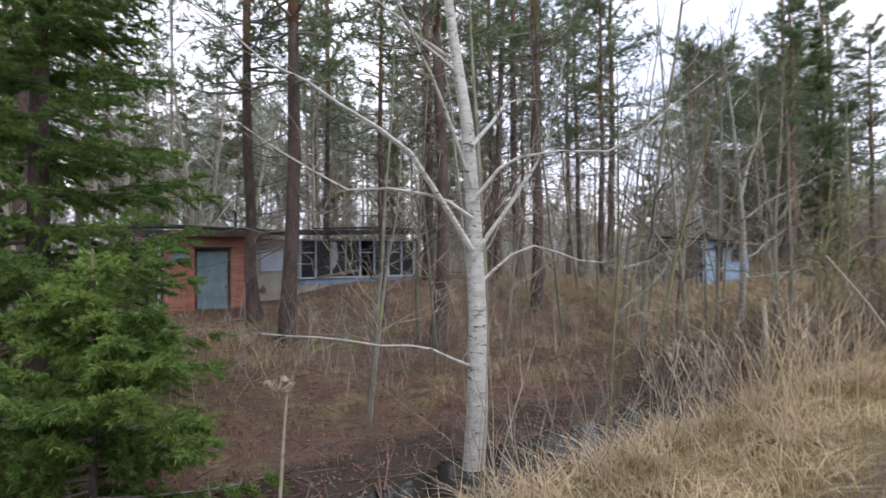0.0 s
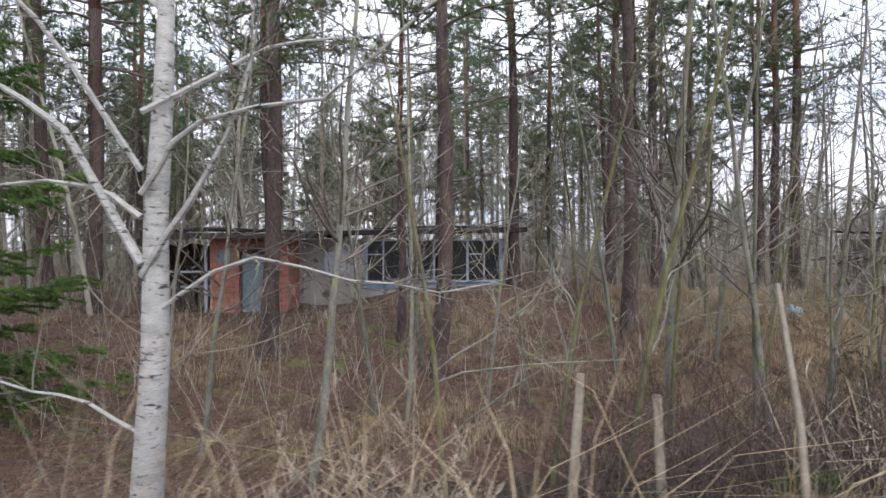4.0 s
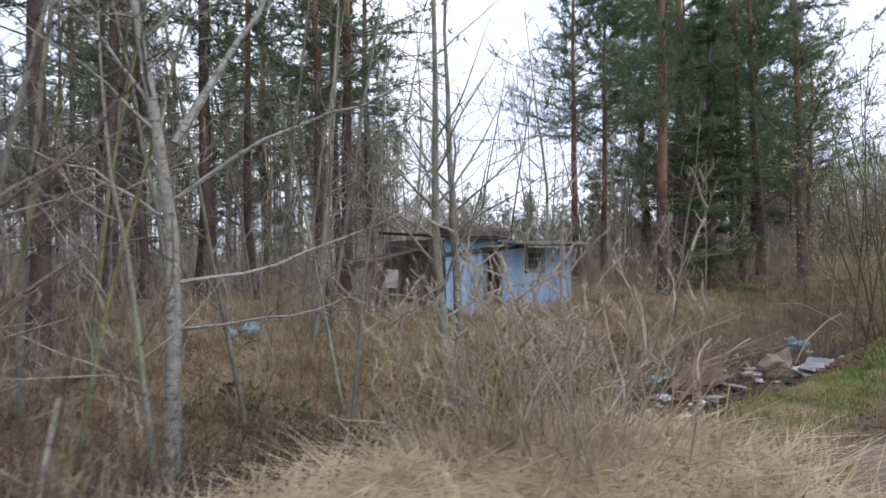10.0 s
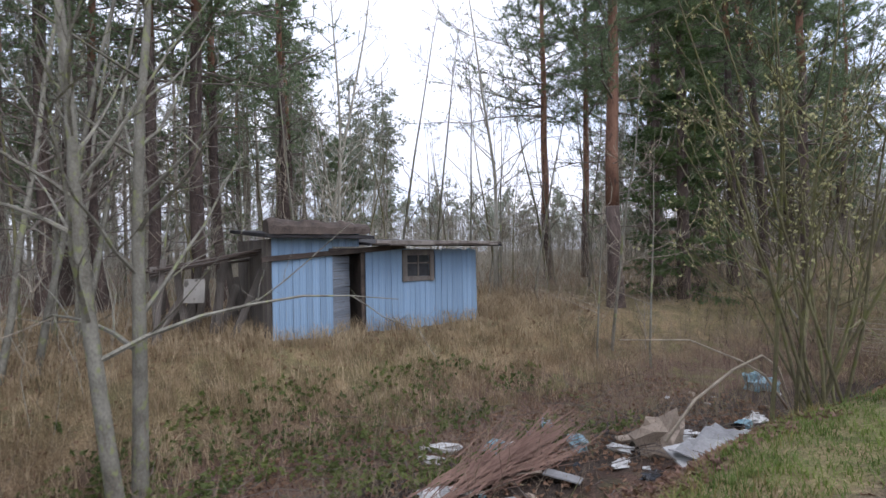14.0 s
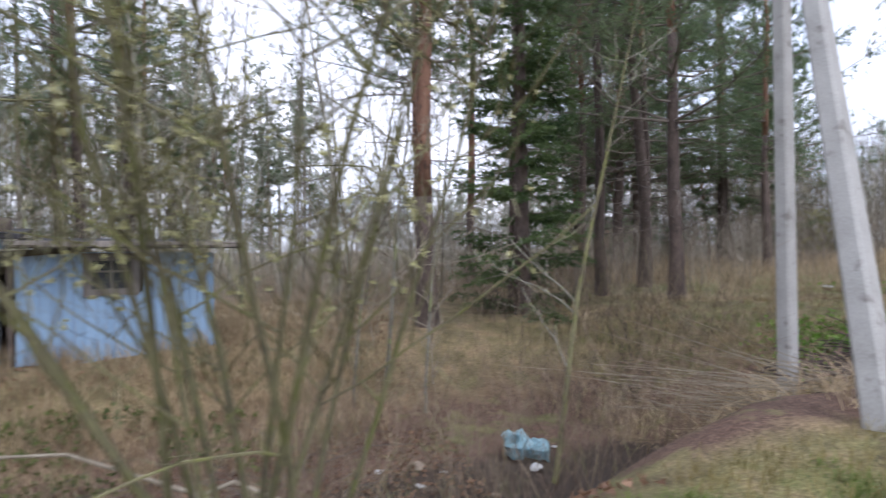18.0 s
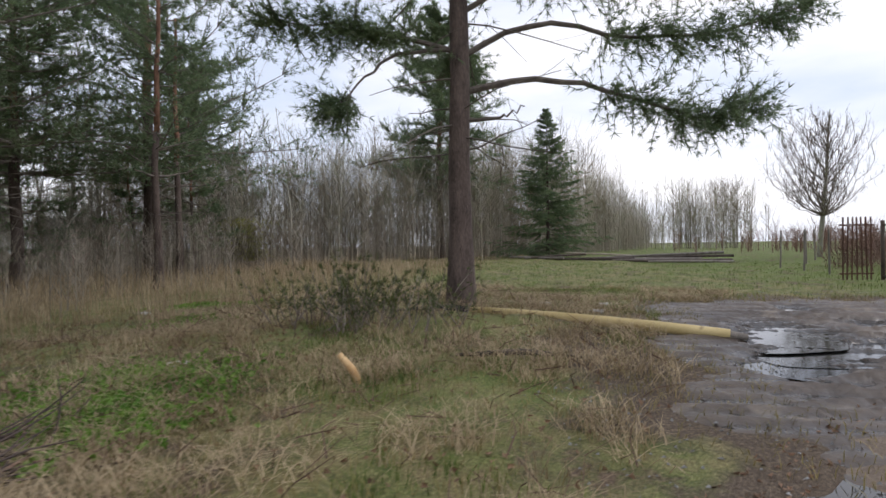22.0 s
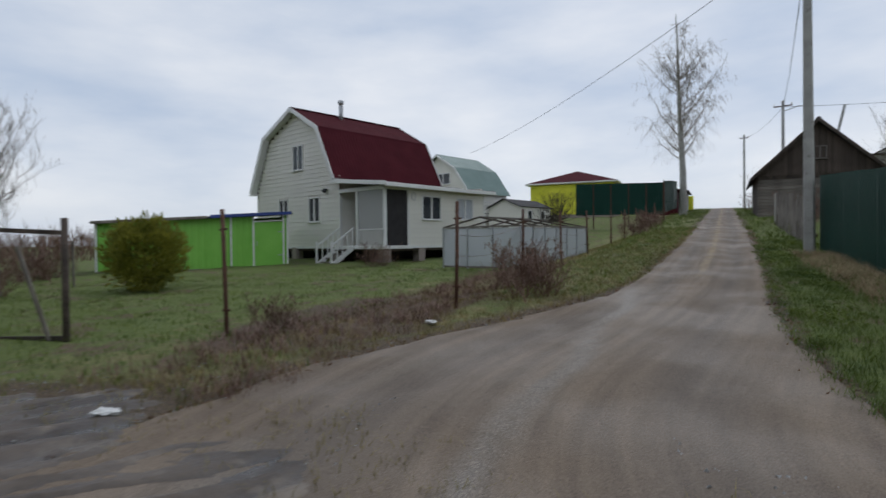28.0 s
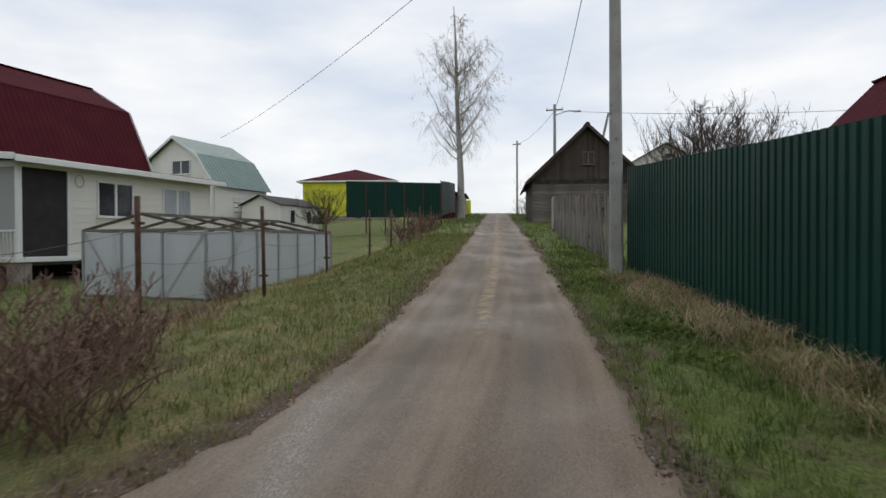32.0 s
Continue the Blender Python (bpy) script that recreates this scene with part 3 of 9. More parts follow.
    rr.inputs["From Min"].default_value, rr.inputs["From Max"].default_value = 0.35, 0.6
    rr.inputs["To Min"].default_value, rr.inputs["To Max"].default_value = 0.58, 0.9
    l.new(ns[0], rr.inputs["Value"])
    l.new(rr.outputs[0], p.inputs["Roughness"])
    bp = n.new("ShaderNodeBump")
    bp.inputs["Strength"].default_value, bp.inputs["Distance"].default_value = 0.5, 0.015
    l.new(ns[2], bp.inputs["Height"])
    b2 = n.new("ShaderNodeBump")
    b2.inputs["Strength"].default_value, b2.inputs["Distance"].default_value = 0.35, 0.01
    l.new(vo.outputs["Distance"], b2.inputs["Height"])
    l.new(bp.outputs[0], b2.inputs["Normal"])
    l.new(b2.outputs[0], p.inputs["Normal"])
    return m


ROAD_MAT = road_surface()
LAT = np.concatenate([[-1.32, -1.16], np.linspace(-1.05, 1.05, 35), [1.16, 1.32]])
RXX = RP[:, 0][:, None] + RN[:, 0][:, None] * LAT[None] * RW[:, None]
RYY = RP[:, 1][:, None] + RN[:, 1][:, None] * LAT[None] * RW[:, None]
al = np.abs(LAT)[None]
rut = -0.022 * (np.exp(-((al - 0.5) / 0.17) ** 2)) + 0.012 * np.exp(-(LAT[None] / 0.2) ** 2)
RZZ = gz(RXX, RYY) + 0.02 + rut + 0.003 * bumps(RXX, RYY, 3.1, 3.0) + 0.004 * bumps(RXX, RYY, 9.0, 9.0)
RZZ = RZZ - 0.16 * step(al + 0.07 * bumps(RXX, RYY, 1.7, 5.0) + 0.07 * bumps(RXX, RYY, 6.0, 1.0) + 0.05 * bumps(RXX, RYY, 17.0, 2.0), 0.95, 1.30)
LANE_POOLS = [(10.7, 0.55, 1.0, 0.5), (12.9, -1.15, 0.8, 0.45)]
for px, py, sx, sy in LANE_POOLS:
    RZZ = RZZ - 0.065 * np.exp(-(((RXX - px) / sx) ** 2 + ((RYY - py) / sy) ** 2) ** 2)
road_me = grid_mesh("road", RXX[:, ::-1], RYY[:, ::-1], RZZ[:, ::-1])
wear = road_me.color_attributes.new("wear", "FLOAT_COLOR", "POINT")
cr = (np.exp(-((LAT[None] - 0.04) / 0.16) ** 2) + 0 * RXX)
ra, _b = ab(RXX, RYY)
cr = cr * step(ra, 2, 8)
tr = np.exp(-((al - 0.5) / 0.2) ** 2) + 0 * RXX
broken = np.exp(-((LAT[None] - 0.62 - 0.05 * np.sin(RS[:, None] * 0.9)) / 0.07) ** 2) * 1.4 * (np.sin(RS[:, None] * 2.3) + np.sin(RS[:, None] * 5.1) > -0.2)
strip = np.exp(-((_b - 1.12 - 0.07 * np.sin(ra * 2.1)) / 0.10) ** 2) * step(ra, -5, -3) * (1 - step(ra, 3.2, 5)) * 2.6
broken = np.maximum(broken * 0.6, strip)
way = road_me.color_attributes.new("along", "FLOAT_COLOR", "POINT")
cy = np.stack([LAT[None] * RW[:, None] * 5.5, np.repeat(RS[:, None] * 0.35, len(LAT), 1), 0 * cr, cr * 0 + 1], -1)[:, ::-1]
way.data.foreach_set("color", cy.reshape(-1).astype(np.float32))
cw = np.stack([cr, tr, broken, cr * 0 + 1], -1)[:, ::-1]
wear.data.foreach_set("color", cw.reshape(-1).astype(np.float32))
solid("road", road_me, ROAD_MAT, "damp grey dirt lane with wheel tracks and a worn crown", "road", kind="structure")

# ---- trees ----
def bent(start, heading, length, k, wander, rng, lift=0.0):
    """A crooked line of k points from start along heading."""
    p, d = np.array(start, float), np.array(heading, float)
    d /= np.linalg.norm(d)
    out = [p.copy()]
    for _ in range(k - 1):
        d = d + rng.normal(0, wander, 3) + np.array([0, 0, lift])
        d /= np.linalg.norm(d)
        p = p + d * length / (k - 1)
        out.append(p.copy())
    return np.array(out)


def tufts(points, ways, rng, blades, length, width, spread=0.9):
    """Needle tufts: thin triangles that fan out about each way."""
    n = len(points)
    d = np.repeat(ways, blades, 0) + rng.normal(0, spread, (n * blades, 3))
    d /= np.linalg.norm(d, axis=1)[:, None] + 1e-9
    s = np.cross(d, rng.normal(0, 1, d.shape))
    s /= np.linalg.norm(s, axis=1)[:, None] + 1e-9
    p = np.repeat(points, blades, 0)
    ln = (length * rng.uniform(0.7, 1.25, (n * blades, 1)))
    return np.stack([p - s * width, p + s * width, p + d * ln], 1)


def pine_parts(seed, height, girth, crown_from, dead_from=1.5, reach=2.2, dense=1.0, lean=0.0, lite=False, upper=0.5, bushy=(4, 7), arms=()):
    """Trunk below and above, dead snags, live limbs and needles of a Scots pine."""
    rng = np.random.default_rng(seed)
    k = 12
    zs = np.linspace(0, 1, k)
    line = np.stack([np.cumsum(rng.normal(0, 0.035, k)) + lean * zs * height * 0.1, np.cumsum(rng.normal(0, 0.035, k)), zs * height], -1)
    line[0, :2] = 0
    rad = girth * (1 - 0.72 * zs) * (1 + 0.3 * np.exp(-zs * height / 0.28))
    low, top, dead, limb = Mesh(), Mesh(), Mesh(), Mesh()
    cut = max(3, int(k * upper))
    low.tube(np.vstack([line[0] - [0, 0, 0.4], line[:cut]]), np.r_[rad[0] * 1.2, rad[:cut]], 10)
    top.tube(line[cut - 1:], rad[cut - 1:], 9)
    at = lambda z: np.array([np.interp(z, line[:, 2], line[:, i]) for i in range(3)])
    for _ in range(int(5.5 * (crown_from - dead_from))):
        z = rng.uniform(dead_from, crown_from)
        a = rng.uniform(0, 6.28)
        ln = rng.uniform(0.5, 2.3)
        b = bent(at(z), (math.cos(a), math.sin(a), rng.uniform(-0.3, 0.25)), ln, 5, 0.16, rng)
        dead.tube(b, np.linspace(0.016, 0.005, 5), 4, False)
        for _ in range(rng.integers(1, 5)):
            i = rng.integers(1, 4)
            c = bent(b[i], rng.normal(0, 1, 3) * (1, 1, 0.5) + (b[i] - b[0]), ln * rng.uniform(0.25, 0.5), 4, 0.2, rng)
            dead.tube(c, np.linspace(0.008, 0.004, 4), 1, False)
    pts, ways = [], []
    z = crown_from
    while z < height - 0.2:
        f = (z - crown_from) / (height - crown_from)
        for _ in range(rng.integers(4, 7) if bushy[0] > 6 else rng.integers(2, 5)):
            a = rng.uniform(0, 6.28)
            ln = reach * (1 - 0.75 * f) * rng.uniform(0.6, 1.15)
            b = bent(at(min(z, height - 0.3)), (math.cos(a), math.sin(a), 0.05 + 0.35 * f), ln, 6, 0.13, rng, 0.04)
            limb.tube(b, np.linspace(0.035 * (1 - 0.6 * f), 0.008, 6), 5, False)
            for i in range(1, 6):
                for _ in range(2 if lite else rng.integers(*bushy)):
                    c = bent(b[i], (b[i] - b[i - 1]) / (ln / 5) + rng.normal(0, 0.75, 3) * (1, 1, 0.5), ln * rng.uniform(0.14, 0.32), 4, 0.15, rng, 0.08)
                    limb.tube(c, np.linspace(0.010, 0.005, 4), 1, False)
                    for q in (1, 2, 3):
                        pts.append(c[q])
                        ways.append(c[q] - c[q - 1])
                        if not lite:
                            pts.append((c[q] + c[q - 1]) / 2)
                            ways.append(c[q] - c[q - 1])
        z += rng.uniform(0.28, 0.6)
    for way, thick, leafy_from in arms:
        way = np.array(way, float)
        s = np.linspace(0, 1, len(way))
        f = np.linspace(0, 1, 14)
        b = np.stack([np.interp(f, s, way[:, j]) for j in range(3)], -1) + rng.normal(0, 0.03, (14, 3)) * f[:, None]
        limb.tube(b, np.linspace(thick, 0.010, 14), 7, False)
        for i in range(2, 14):
            if f[i] < leafy_from:
                continue
            for _ in range(26):
                out = (b[i] - b[i - 1]) / np.linalg.norm(b[i] - b[i - 1])
                c = bent(b[i] + rng.normal(0, 0.06, 3), out * 0.6 + rng.normal(0, 0.75, 3) * (1, 1, 0.5) + (0, 0, -0.05), rng.uniform(0.35, 1.1) * (1.1 - 0.4 * f[i]), 6, 0.12, rng, rng.choice([-0.10, 0.07]))
                limb.tube(c, np.linspace(0.008, 0.004, 6), 1, False)
                for q in range(1, 6):
                    pts.append(c[q])
                    ways.append(c[q] - c[q - 1])
    pts, ways = np.array(pts), np.array(ways)
    ways /= np.linalg.norm(ways, axis=1)[:, None] + 1e-9
    n = int(len(pts) * dense)
    pick = rng.permutation(len(pts))[:n]
    needles = tufts(pts[pick], ways[pick], rng, 7, 0.20, 0.016) if lite else tufts(pts[pick], ways[pick], rng, 9, 0.15, 0.007, 0.75)
    return low, top, dead, limb, needles


def clearing(x, y):
    """True in the open strip behind the blue shed, where the sky comes down low."""
    a = np.degrees(np.arctan2(y + 2.0, x + 4.0))
    return (a > 60.5) & (a < 81)


def pine(name, label, seed, **kw):
    """A pine at the origin with its parts."""
    low, top, dead, limb, needles = pine_parts(seed, **kw)
    ob = thing(name, Matrix(), label, "tree", "pines of the wood")
    part("trunk", low, PINE_LOW, ob, "dark fissured lower bark", True)
    part("upper_trunk", top, PINE_TOP, ob, "orange flaking upper bark", True)
    if dead.n:
        tagged(part("dead_branchwork", dead, TWIG, ob), kind="stuff")
    tagged(part("branchwork", limb, TWIG, ob), kind="stuff")
    tagged(part("crown", tri_mesh("crown", needles), PINE_NEEDLE, ob, "tufts of dull green needles"), kind="stuff")
    return ob


def spruce(name, label, seed, height, reach, low=0.3, gap=0.3, fine=1.0, material=None):
    """A spruce: whorls of drooping boughs that carry hanging twigs with short needles."""
    rng = np.random.default_rng(seed)
    trunk, bough = Mesh(), Mesh()
    trunk.tube([(0, 0, -0.4), (0, 0, 0.3), (0.03, 0, height * 0.5), (0, 0, height)], [height * 0.018, height * 0.014, height * 0.008, 0.01], 9)
    pts, ways = [], []
    z = low
    while z < height - 0.1:
        f = 1 - (z - low) / (height - low)
        for _ in range(rng.integers(4, 7)):
            a = rng.uniform(0, 6.28)
            ln = max(reach * f ** 0.85 * rng.uniform(0.7, 1.15), 0.12)
            k = 8
            b = bent((0, 0, z + rng.uniform(-0.1, 0.1)), (math.cos(a), math.sin(a), 0.18 - 0.35 * f), ln, k, 0.05, rng, 0.045)
            bough.tube(b, np.linspace(0.006 + 0.014 * f, 0.004, k), 4, False)
            side = np.cross(b[-1] - b[0], (0, 0, 1))
            side /= np.linalg.norm(side) + 1e-9
            for i in range(1, k):
                out = (b[i] - b[i - 1]) / (ln / (k - 1))
                for sg in (-1, 1):
                    for _ in range(2 if fine > 1 else 1):
                        tl = ln * rng.uniform(0.12, 0.30) * (1.15 - 0.6 * i / k) + 0.06
                        c = bent(b[i] + rng.normal(0, 0.03, 3), sg * side * rng.uniform(0.6, 1) + out * rng.uniform(0.4, 0.9) + (0, 0, -rng.uniform(0.05, 0.4)), tl, 5, 0.07, rng, -0.03)
                        m = max(int(tl / (0.024 if fine > 1 else 0.05)), 3)
                        s = np.linspace(0.1, 1, m)
                        q = np.stack([np.interp(s, np.linspace(0, 1, 5), c[:, j]) for j in range(3)], -1)
                        pts.append(q)
                        ways.append(np.repeat((c[-1] - c[0])[None] / tl, m, 0))
                pts.append(b[i][None])
                ways.append(out[None])
        z += gap * rng.uniform(0.7, 1.3)
    pts, ways = np.concatenate(pts), np.concatenate(ways)
    needles = tufts(pts, ways, rng, 8 if fine > 1 else 6, 0.075 if fine > 1 else 0.12, 0.0105 if fine > 1 else 0.016, 0.6)
    ob = thing(name, Matrix(), label, "tree")
    part("trunk", trunk, PINE_LOW, ob, "", True)
    tagged(part("boughwork", bough, TWIG, ob), kind="stuff")
    tagged(part("crown", tri_mesh("crown", needles), material or SPRUCE_NEEDLE, ob, "dense drooping needle boughs"), kind="stuff")
    return ob


def bare(name, label, seed, height, girth, bark, twig, first=0.35, limbs=9, reach=0.45, levels=3, up=0.7, stems=1, spread=0.15, hang=0.0,
         group="", category="tree", kids=4, thin=1.0, arms=()):
    """A leafless broadleaf tree or bush: one or more stems, limbs and twigs."""
    rng = np.random.default_rng(seed)
    trunk, br, tw = Mesh(), Mesh(), Mesh()
    for s in range(stems):
        a0 = rng.uniform(0, 6.28)
        h = height * (1 if stems == 1 else rng.uniform(0.65, 1.05))
        k = 9
        lean = spread * rng.uniform(0.3, 1) if stems > 1 else spread * 0.25
        t = bent((rng.normal(0, 0.05 * stems ** 0.5), rng.normal(0, 0.05 * stems ** 0.5), -0.25), (math.cos(a0) * lean, math.sin(a0) * lean, 1), h, k, 0.045 if spread else 0.012, rng, 0.02)
        r = girth * (1 if stems == 1 else rng.uniform(0.5, 1)) * np.linspace(1, 0.12, k)
        trunk.tube(t, r, 8 if girth > 0.06 else 5, False)
        for _ in range(limbs):
            f = rng.uniform(first, 0.97)
            i = min(int(f * (k - 1)), k - 2)
            p = t[i] + (t[i + 1] - t[i]) * (f * (k - 1) - i)
            a = rng.uniform(0, 6.28)
            ln = h * reach * (1.1 - f) * rng.uniform(0.6, 1.2) + 0.15
            b = bent(p, (math.cos(a), math.sin(a), up * rng.uniform(0.5, 1.3)), ln, 7, 0.12, rng, 0.03 - hang * 0.05)
            rb = max(np.interp(f, [0, 1], [r[0], r[-1]]) * 0.42, 0.006)
            br.tube(b, np.linspace(rb, 0.004 * thin, 7), 5, False)
            for _ in range(kids):
                j = rng.integers(1, 6)
                c = bent(b[j], (b[j] - b[j - 1]) / (ln / 6) + rng.normal(0, 0.6, 3) + (0, 0, -hang), ln * rng.uniform(0.25, 0.5), 5, 0.14, rng, 0.03 - hang * 0.12)
                tw.tube(c, np.linspace(max(rb * 0.35, 0.0045 * thin), 0.003 * thin, 5), 3 if rb > 0.02 and stems == 1 and thin < 1.4 else 1, False)
                if levels > 2:
                    for _ in range(kids):
                        q = rng.integers(1, 5)
                        e = bent(c[q], (c[q] - c[q - 1]) * 4 / ln + rng.normal(0, 0.6, 3) * 0.5 + (0, 0, -hang), ln * rng.uniform(0.1, 0.28), 4, 0.15, rng, -hang * 0.15)
                        tw.tube(e, np.array([0.0045, 0.0038, 0.003, 0.002]) * thin, 1, False)
    for way, thick in arms:
        way = np.array(way, float)
        f = np.linspace(0, 1, 9)
        b = np.stack([np.interp(f, np.linspace(0, 1, len(way)), way[:, j]) for j in range(3)], -1) + rng.normal(0, 0.035, (9, 3)) * f[:, None]
        br.tube(b, np.linspace(thick, 0.006, 9), 6, False)
        for _ in range(16):
            j = rng.integers(3, 9)
            c = bent(b[j], (b[j] - b[j - 1]) * 3 + rng.normal(0, 0.6, 3), rng.uniform(0.3, 1.0), 5, 0.16, rng)
            tw.tube(c, np.linspace(0.006, 0.003, 5), 3, False)
            for _ in range(3):
                e = bent(c[rng.integers(1, 5)], rng.normal(0, 1, 3), rng.uniform(0.12, 0.35), 4, 0.15, rng)
                tw.tube(e, np.linspace(0.004, 0.002, 4), 1, False)
    ob = thing(name, Matrix(), label, category, group)
    st = part("trunk" if stems == 1 else "stemwork", trunk, bark, ob, "", True)
    if stems > 1:
        tagged(st, kind="stuff")
    tagged(part("branchwork", br, bark if girth > 0.05 else twig, ob), kind="stuff")
    tagged(part("twig_mass", tw, twig, ob), kind="stuff")
    return ob


def round_tree(name, label, seed, height, radius, bark, twig, hang=0.0, twigs=9, centre=0.57, group=""):
    """A leafless tree whose limbs fill a rounded crown."""
    rng = np.random.default_rng(seed)
    trunk, br, tw = Mesh(), Mesh(), Mesh()
    t = bent((0, 0, -0.3), (0, 0, 1), height * 0.96, 10, 0.02, rng, 0.03)
    trunk.tube(t, height * 0.018 * np.linspace(1, 0.1, 10), 9, False)
    for _ in range(70):
        d = rng.normal(0, 1, 3)
        d /= np.linalg.norm(d)
        d[2] = abs(d[2]) * 1.2 - 0.45
        k = rng.uniform(0.45, 1.0)
        end = np.array([d[0] * radius * k, d[1] * radius * k, height * centre + d[2] * height * (1 - centre)])
        z = np.clip(end[2] - np.hypot(end[0], end[1]) * rng.uniform(0.9, 1.7), height * 0.26, height * 0.9)
        p = np.array([np.interp(z, t[:, 2], t[:, j]) for j in range(3)])
        f = np.linspace(0, 1, 8)[:, None]
        b = p + (end - p) * f + np.array([0, 0, -0.10 * np.linalg.norm(end - p)]) * np.sin(f * np.pi) + rng.normal(0, 0.03 * radius, (8, 3)) * f
        ln = np.linalg.norm(end - p)
        br.tube(b, np.linspace(0.010 + 0.007 * ln, 0.007, 8), 5, False)
        for _ in range(twigs):
            j = rng.integers(2, 8)
            c = bent(b[j], (b[j] - b[j - 1]) / ln * 7 + rng.normal(0, 0.55, 3) + (0, 0, 0.35 - hang), ln * rng.uniform(0.16, 0.36), 5, 0.14, rng, 0.04 - hang * 0.25)
            tw.tube(c, np.linspace(0.012, 0.005, 5), 1, False)
            for _ in range(5):
                e = bent(c[rng.integers(1, 5)], (c[-1] - c[0]) / ln * 3 + rng.normal(0, 0.5, 3) + (0, 0, -hang), ln * rng.uniform(0.07, 0.18), 4, 0.15, rng, -hang * 0.3)
                tw.tube(e, np.array([0.007, 0.006, 0.005, 0.003]), 1, False)
    ob = thing(name, Matrix(), label, "tree", group)
    part("trunk", trunk, bark, ob, "", True)
    tagged(part("branchwork", br, twig, ob), kind="stuff")
    tagged(part("twig_mass", tw, twig, ob), kind="stuff")
    return ob


def plant(ob, spots, rng, first=True):
    """Sets ob at the first spot and copies of it at the others; a spot is x, y, scale and turn."""
    for i, (x, y, sc, turn) in enumerate(spots):
        m = Matrix.LocRotScale((x, y, float(gz(x, y)) - 0.02), Euler((rng.normal(0, 0.015), rng.normal(0, 0.015), turn)), None)
        if i == 0:
            ob.matrix_world = m @ Matrix.Diagonal((sc, sc, sc, 1))
        else:
            c = copy_thing(ob, m)
            c.scale = (sc, sc, sc)


RNG = np.random.default_rng(11)
P_MID = [pine("pine_tree", "tall Scots pine with dark lower bark and orange upper trunk", 20 + i, height=13.5 + i, girth=0.15, crown_from=5.0 + i * 0.6,
              dead_from=1.5, reach=2.5, dense=0.75, lite=True) for i in range(5)]
SPOTS = [(-19.55, 6.15, 0.36), (-20.1, 8.0, 0.31), (-16.0, 5.8, 0.34), (-16.9, 7.4, 0.2), (-11.1, 11.9, 0.3), (-14.0, 11.55, 0.34), (-10.7, 13.9, 0.24), (-12.1, 16.4, 0.26), (-11.5, 8.4, 0.36), (-26.8, 9.5, 0.36), (-25.4, 9.2, 0.4),
         (-28.5, 5.0, 0.3), (-24.5, 16.5, 0.26), (-16.5, 17.0, 0.28), (-9.03, 13.9, 0.36), (-5.3, 12.5, 0.34), (-6.0, 12.05, 0.28), (-9.42, 16.05, 0.36), (-3.64, 17.9, 0.3),
         (9.2, 12.9, 0.27), (11.67, 18.66, 0.3), (10.7, 13.4, 0.32), (13.4, 17.6, 0.3), (7.5, 14.2, 0.36)]
WOOD = []
far = np.random.default_rng(31)
while len(WOOD) < 26:
    x, y = far.uniform(-48, 17), far.uniform(13, 44)
    d = y - float(np.interp(x, WALK_X, WALK_Y))
    if d < 17 or clearing(x, y) or any((x - q[0]) ** 2 + (y - q[1]) ** 2 < 2.2 for q in WOOD) or x > 0.5 + 0.02 * y:
        continue
    WOOD.append((x, y, far.uniform(0.2, 0.34)))
for k in range(9):
    WOOD.append((far.uniform(-40, -26), far.uniform(-1, 14), far.uniform(0.24, 0.36)))
lists = [[] for _ in P_MID]
for i, (x, y, dia) in enumerate(SPOTS + WOOD):
    lists[i % 5].append((x, y, dia / 0.30, RNG.uniform(0, 6.28)))
for ob, sp in zip(P_MID, lists):
    plant(ob, sp, RNG)

# ---- building materials ----
BLUE_BOARD = mat("faded_blue_paint", (0.17, 0.28, 0.42), (0.30, 0.43, 0.56), 2.2, 45, 0.75, bump=0.25, stretch=(4, 4, 0.5), vary=0.13, c3=(0.33, 0.37, 0.39), spot=0.64)
GREY_BOARD = mat("weathered_grey_wood", (0.10, 0.085, 0.07), (0.26, 0.235, 0.205), 3, 50, 0.9, bump=0.5, stretch=(3, 3, 0.4), vary=0.25)
DOOR_BOARD = mat("greyed_blue_paint", (0.13, 0.155, 0.19), (0.27, 0.31, 0.35), 3, 45, 0.85, bump=0.4, stretch=(0.5, 3, 4), vary=0.2, c3=(0.16, 0.14, 0.12), spot=0.62)
DARK_WOOD = mat("rotten_dark_wood", (0.035, 0.027, 0.022), (0.11, 0.085, 0.068), 4, 40, 0.95, bump=0.5, vary=0.25)
TAR = mat("roofing_felt", (0.012, 0.012, 0.014), (0.045, 0.043, 0.045), 3, 40, 0.85, bump=0.3, c3=(0.09, 0.085, 0.06), spot=0.66)
BRICK = mat("red_brick", (0.34, 0.125, 0.085), (0.48, 0.21, 0.15), 7, 70, 0.9, bump=0.35, vary=0.18)
MORTAR = mat("mortar", (0.24, 0.20, 0.17), (0.36, 0.31, 0.28), 12, 80, 0.95, bump=0.3)
PLASTER = mat("dirty_plaster", (0.26, 0.25, 0.22), (0.44, 0.42, 0.38), 1.5, 30, 0.9, bump=0.3, c3=(0.13, 0.12, 0.10))
PAINT_TEAL = mat("grey_blue_door_paint", (0.13, 0.20, 0.23), (0.22, 0.31, 0.34), 3, 40, 0.6, bump=0.15, c3=(0.11, 0.09, 0.07), spot=0.68)
FRAME_BLUE = mat("pale_blue_frame_paint", (0.30, 0.37, 0.44), (0.46, 0.52, 0.58), 4, 40, 0.6, bump=0.15, vary=0.1)
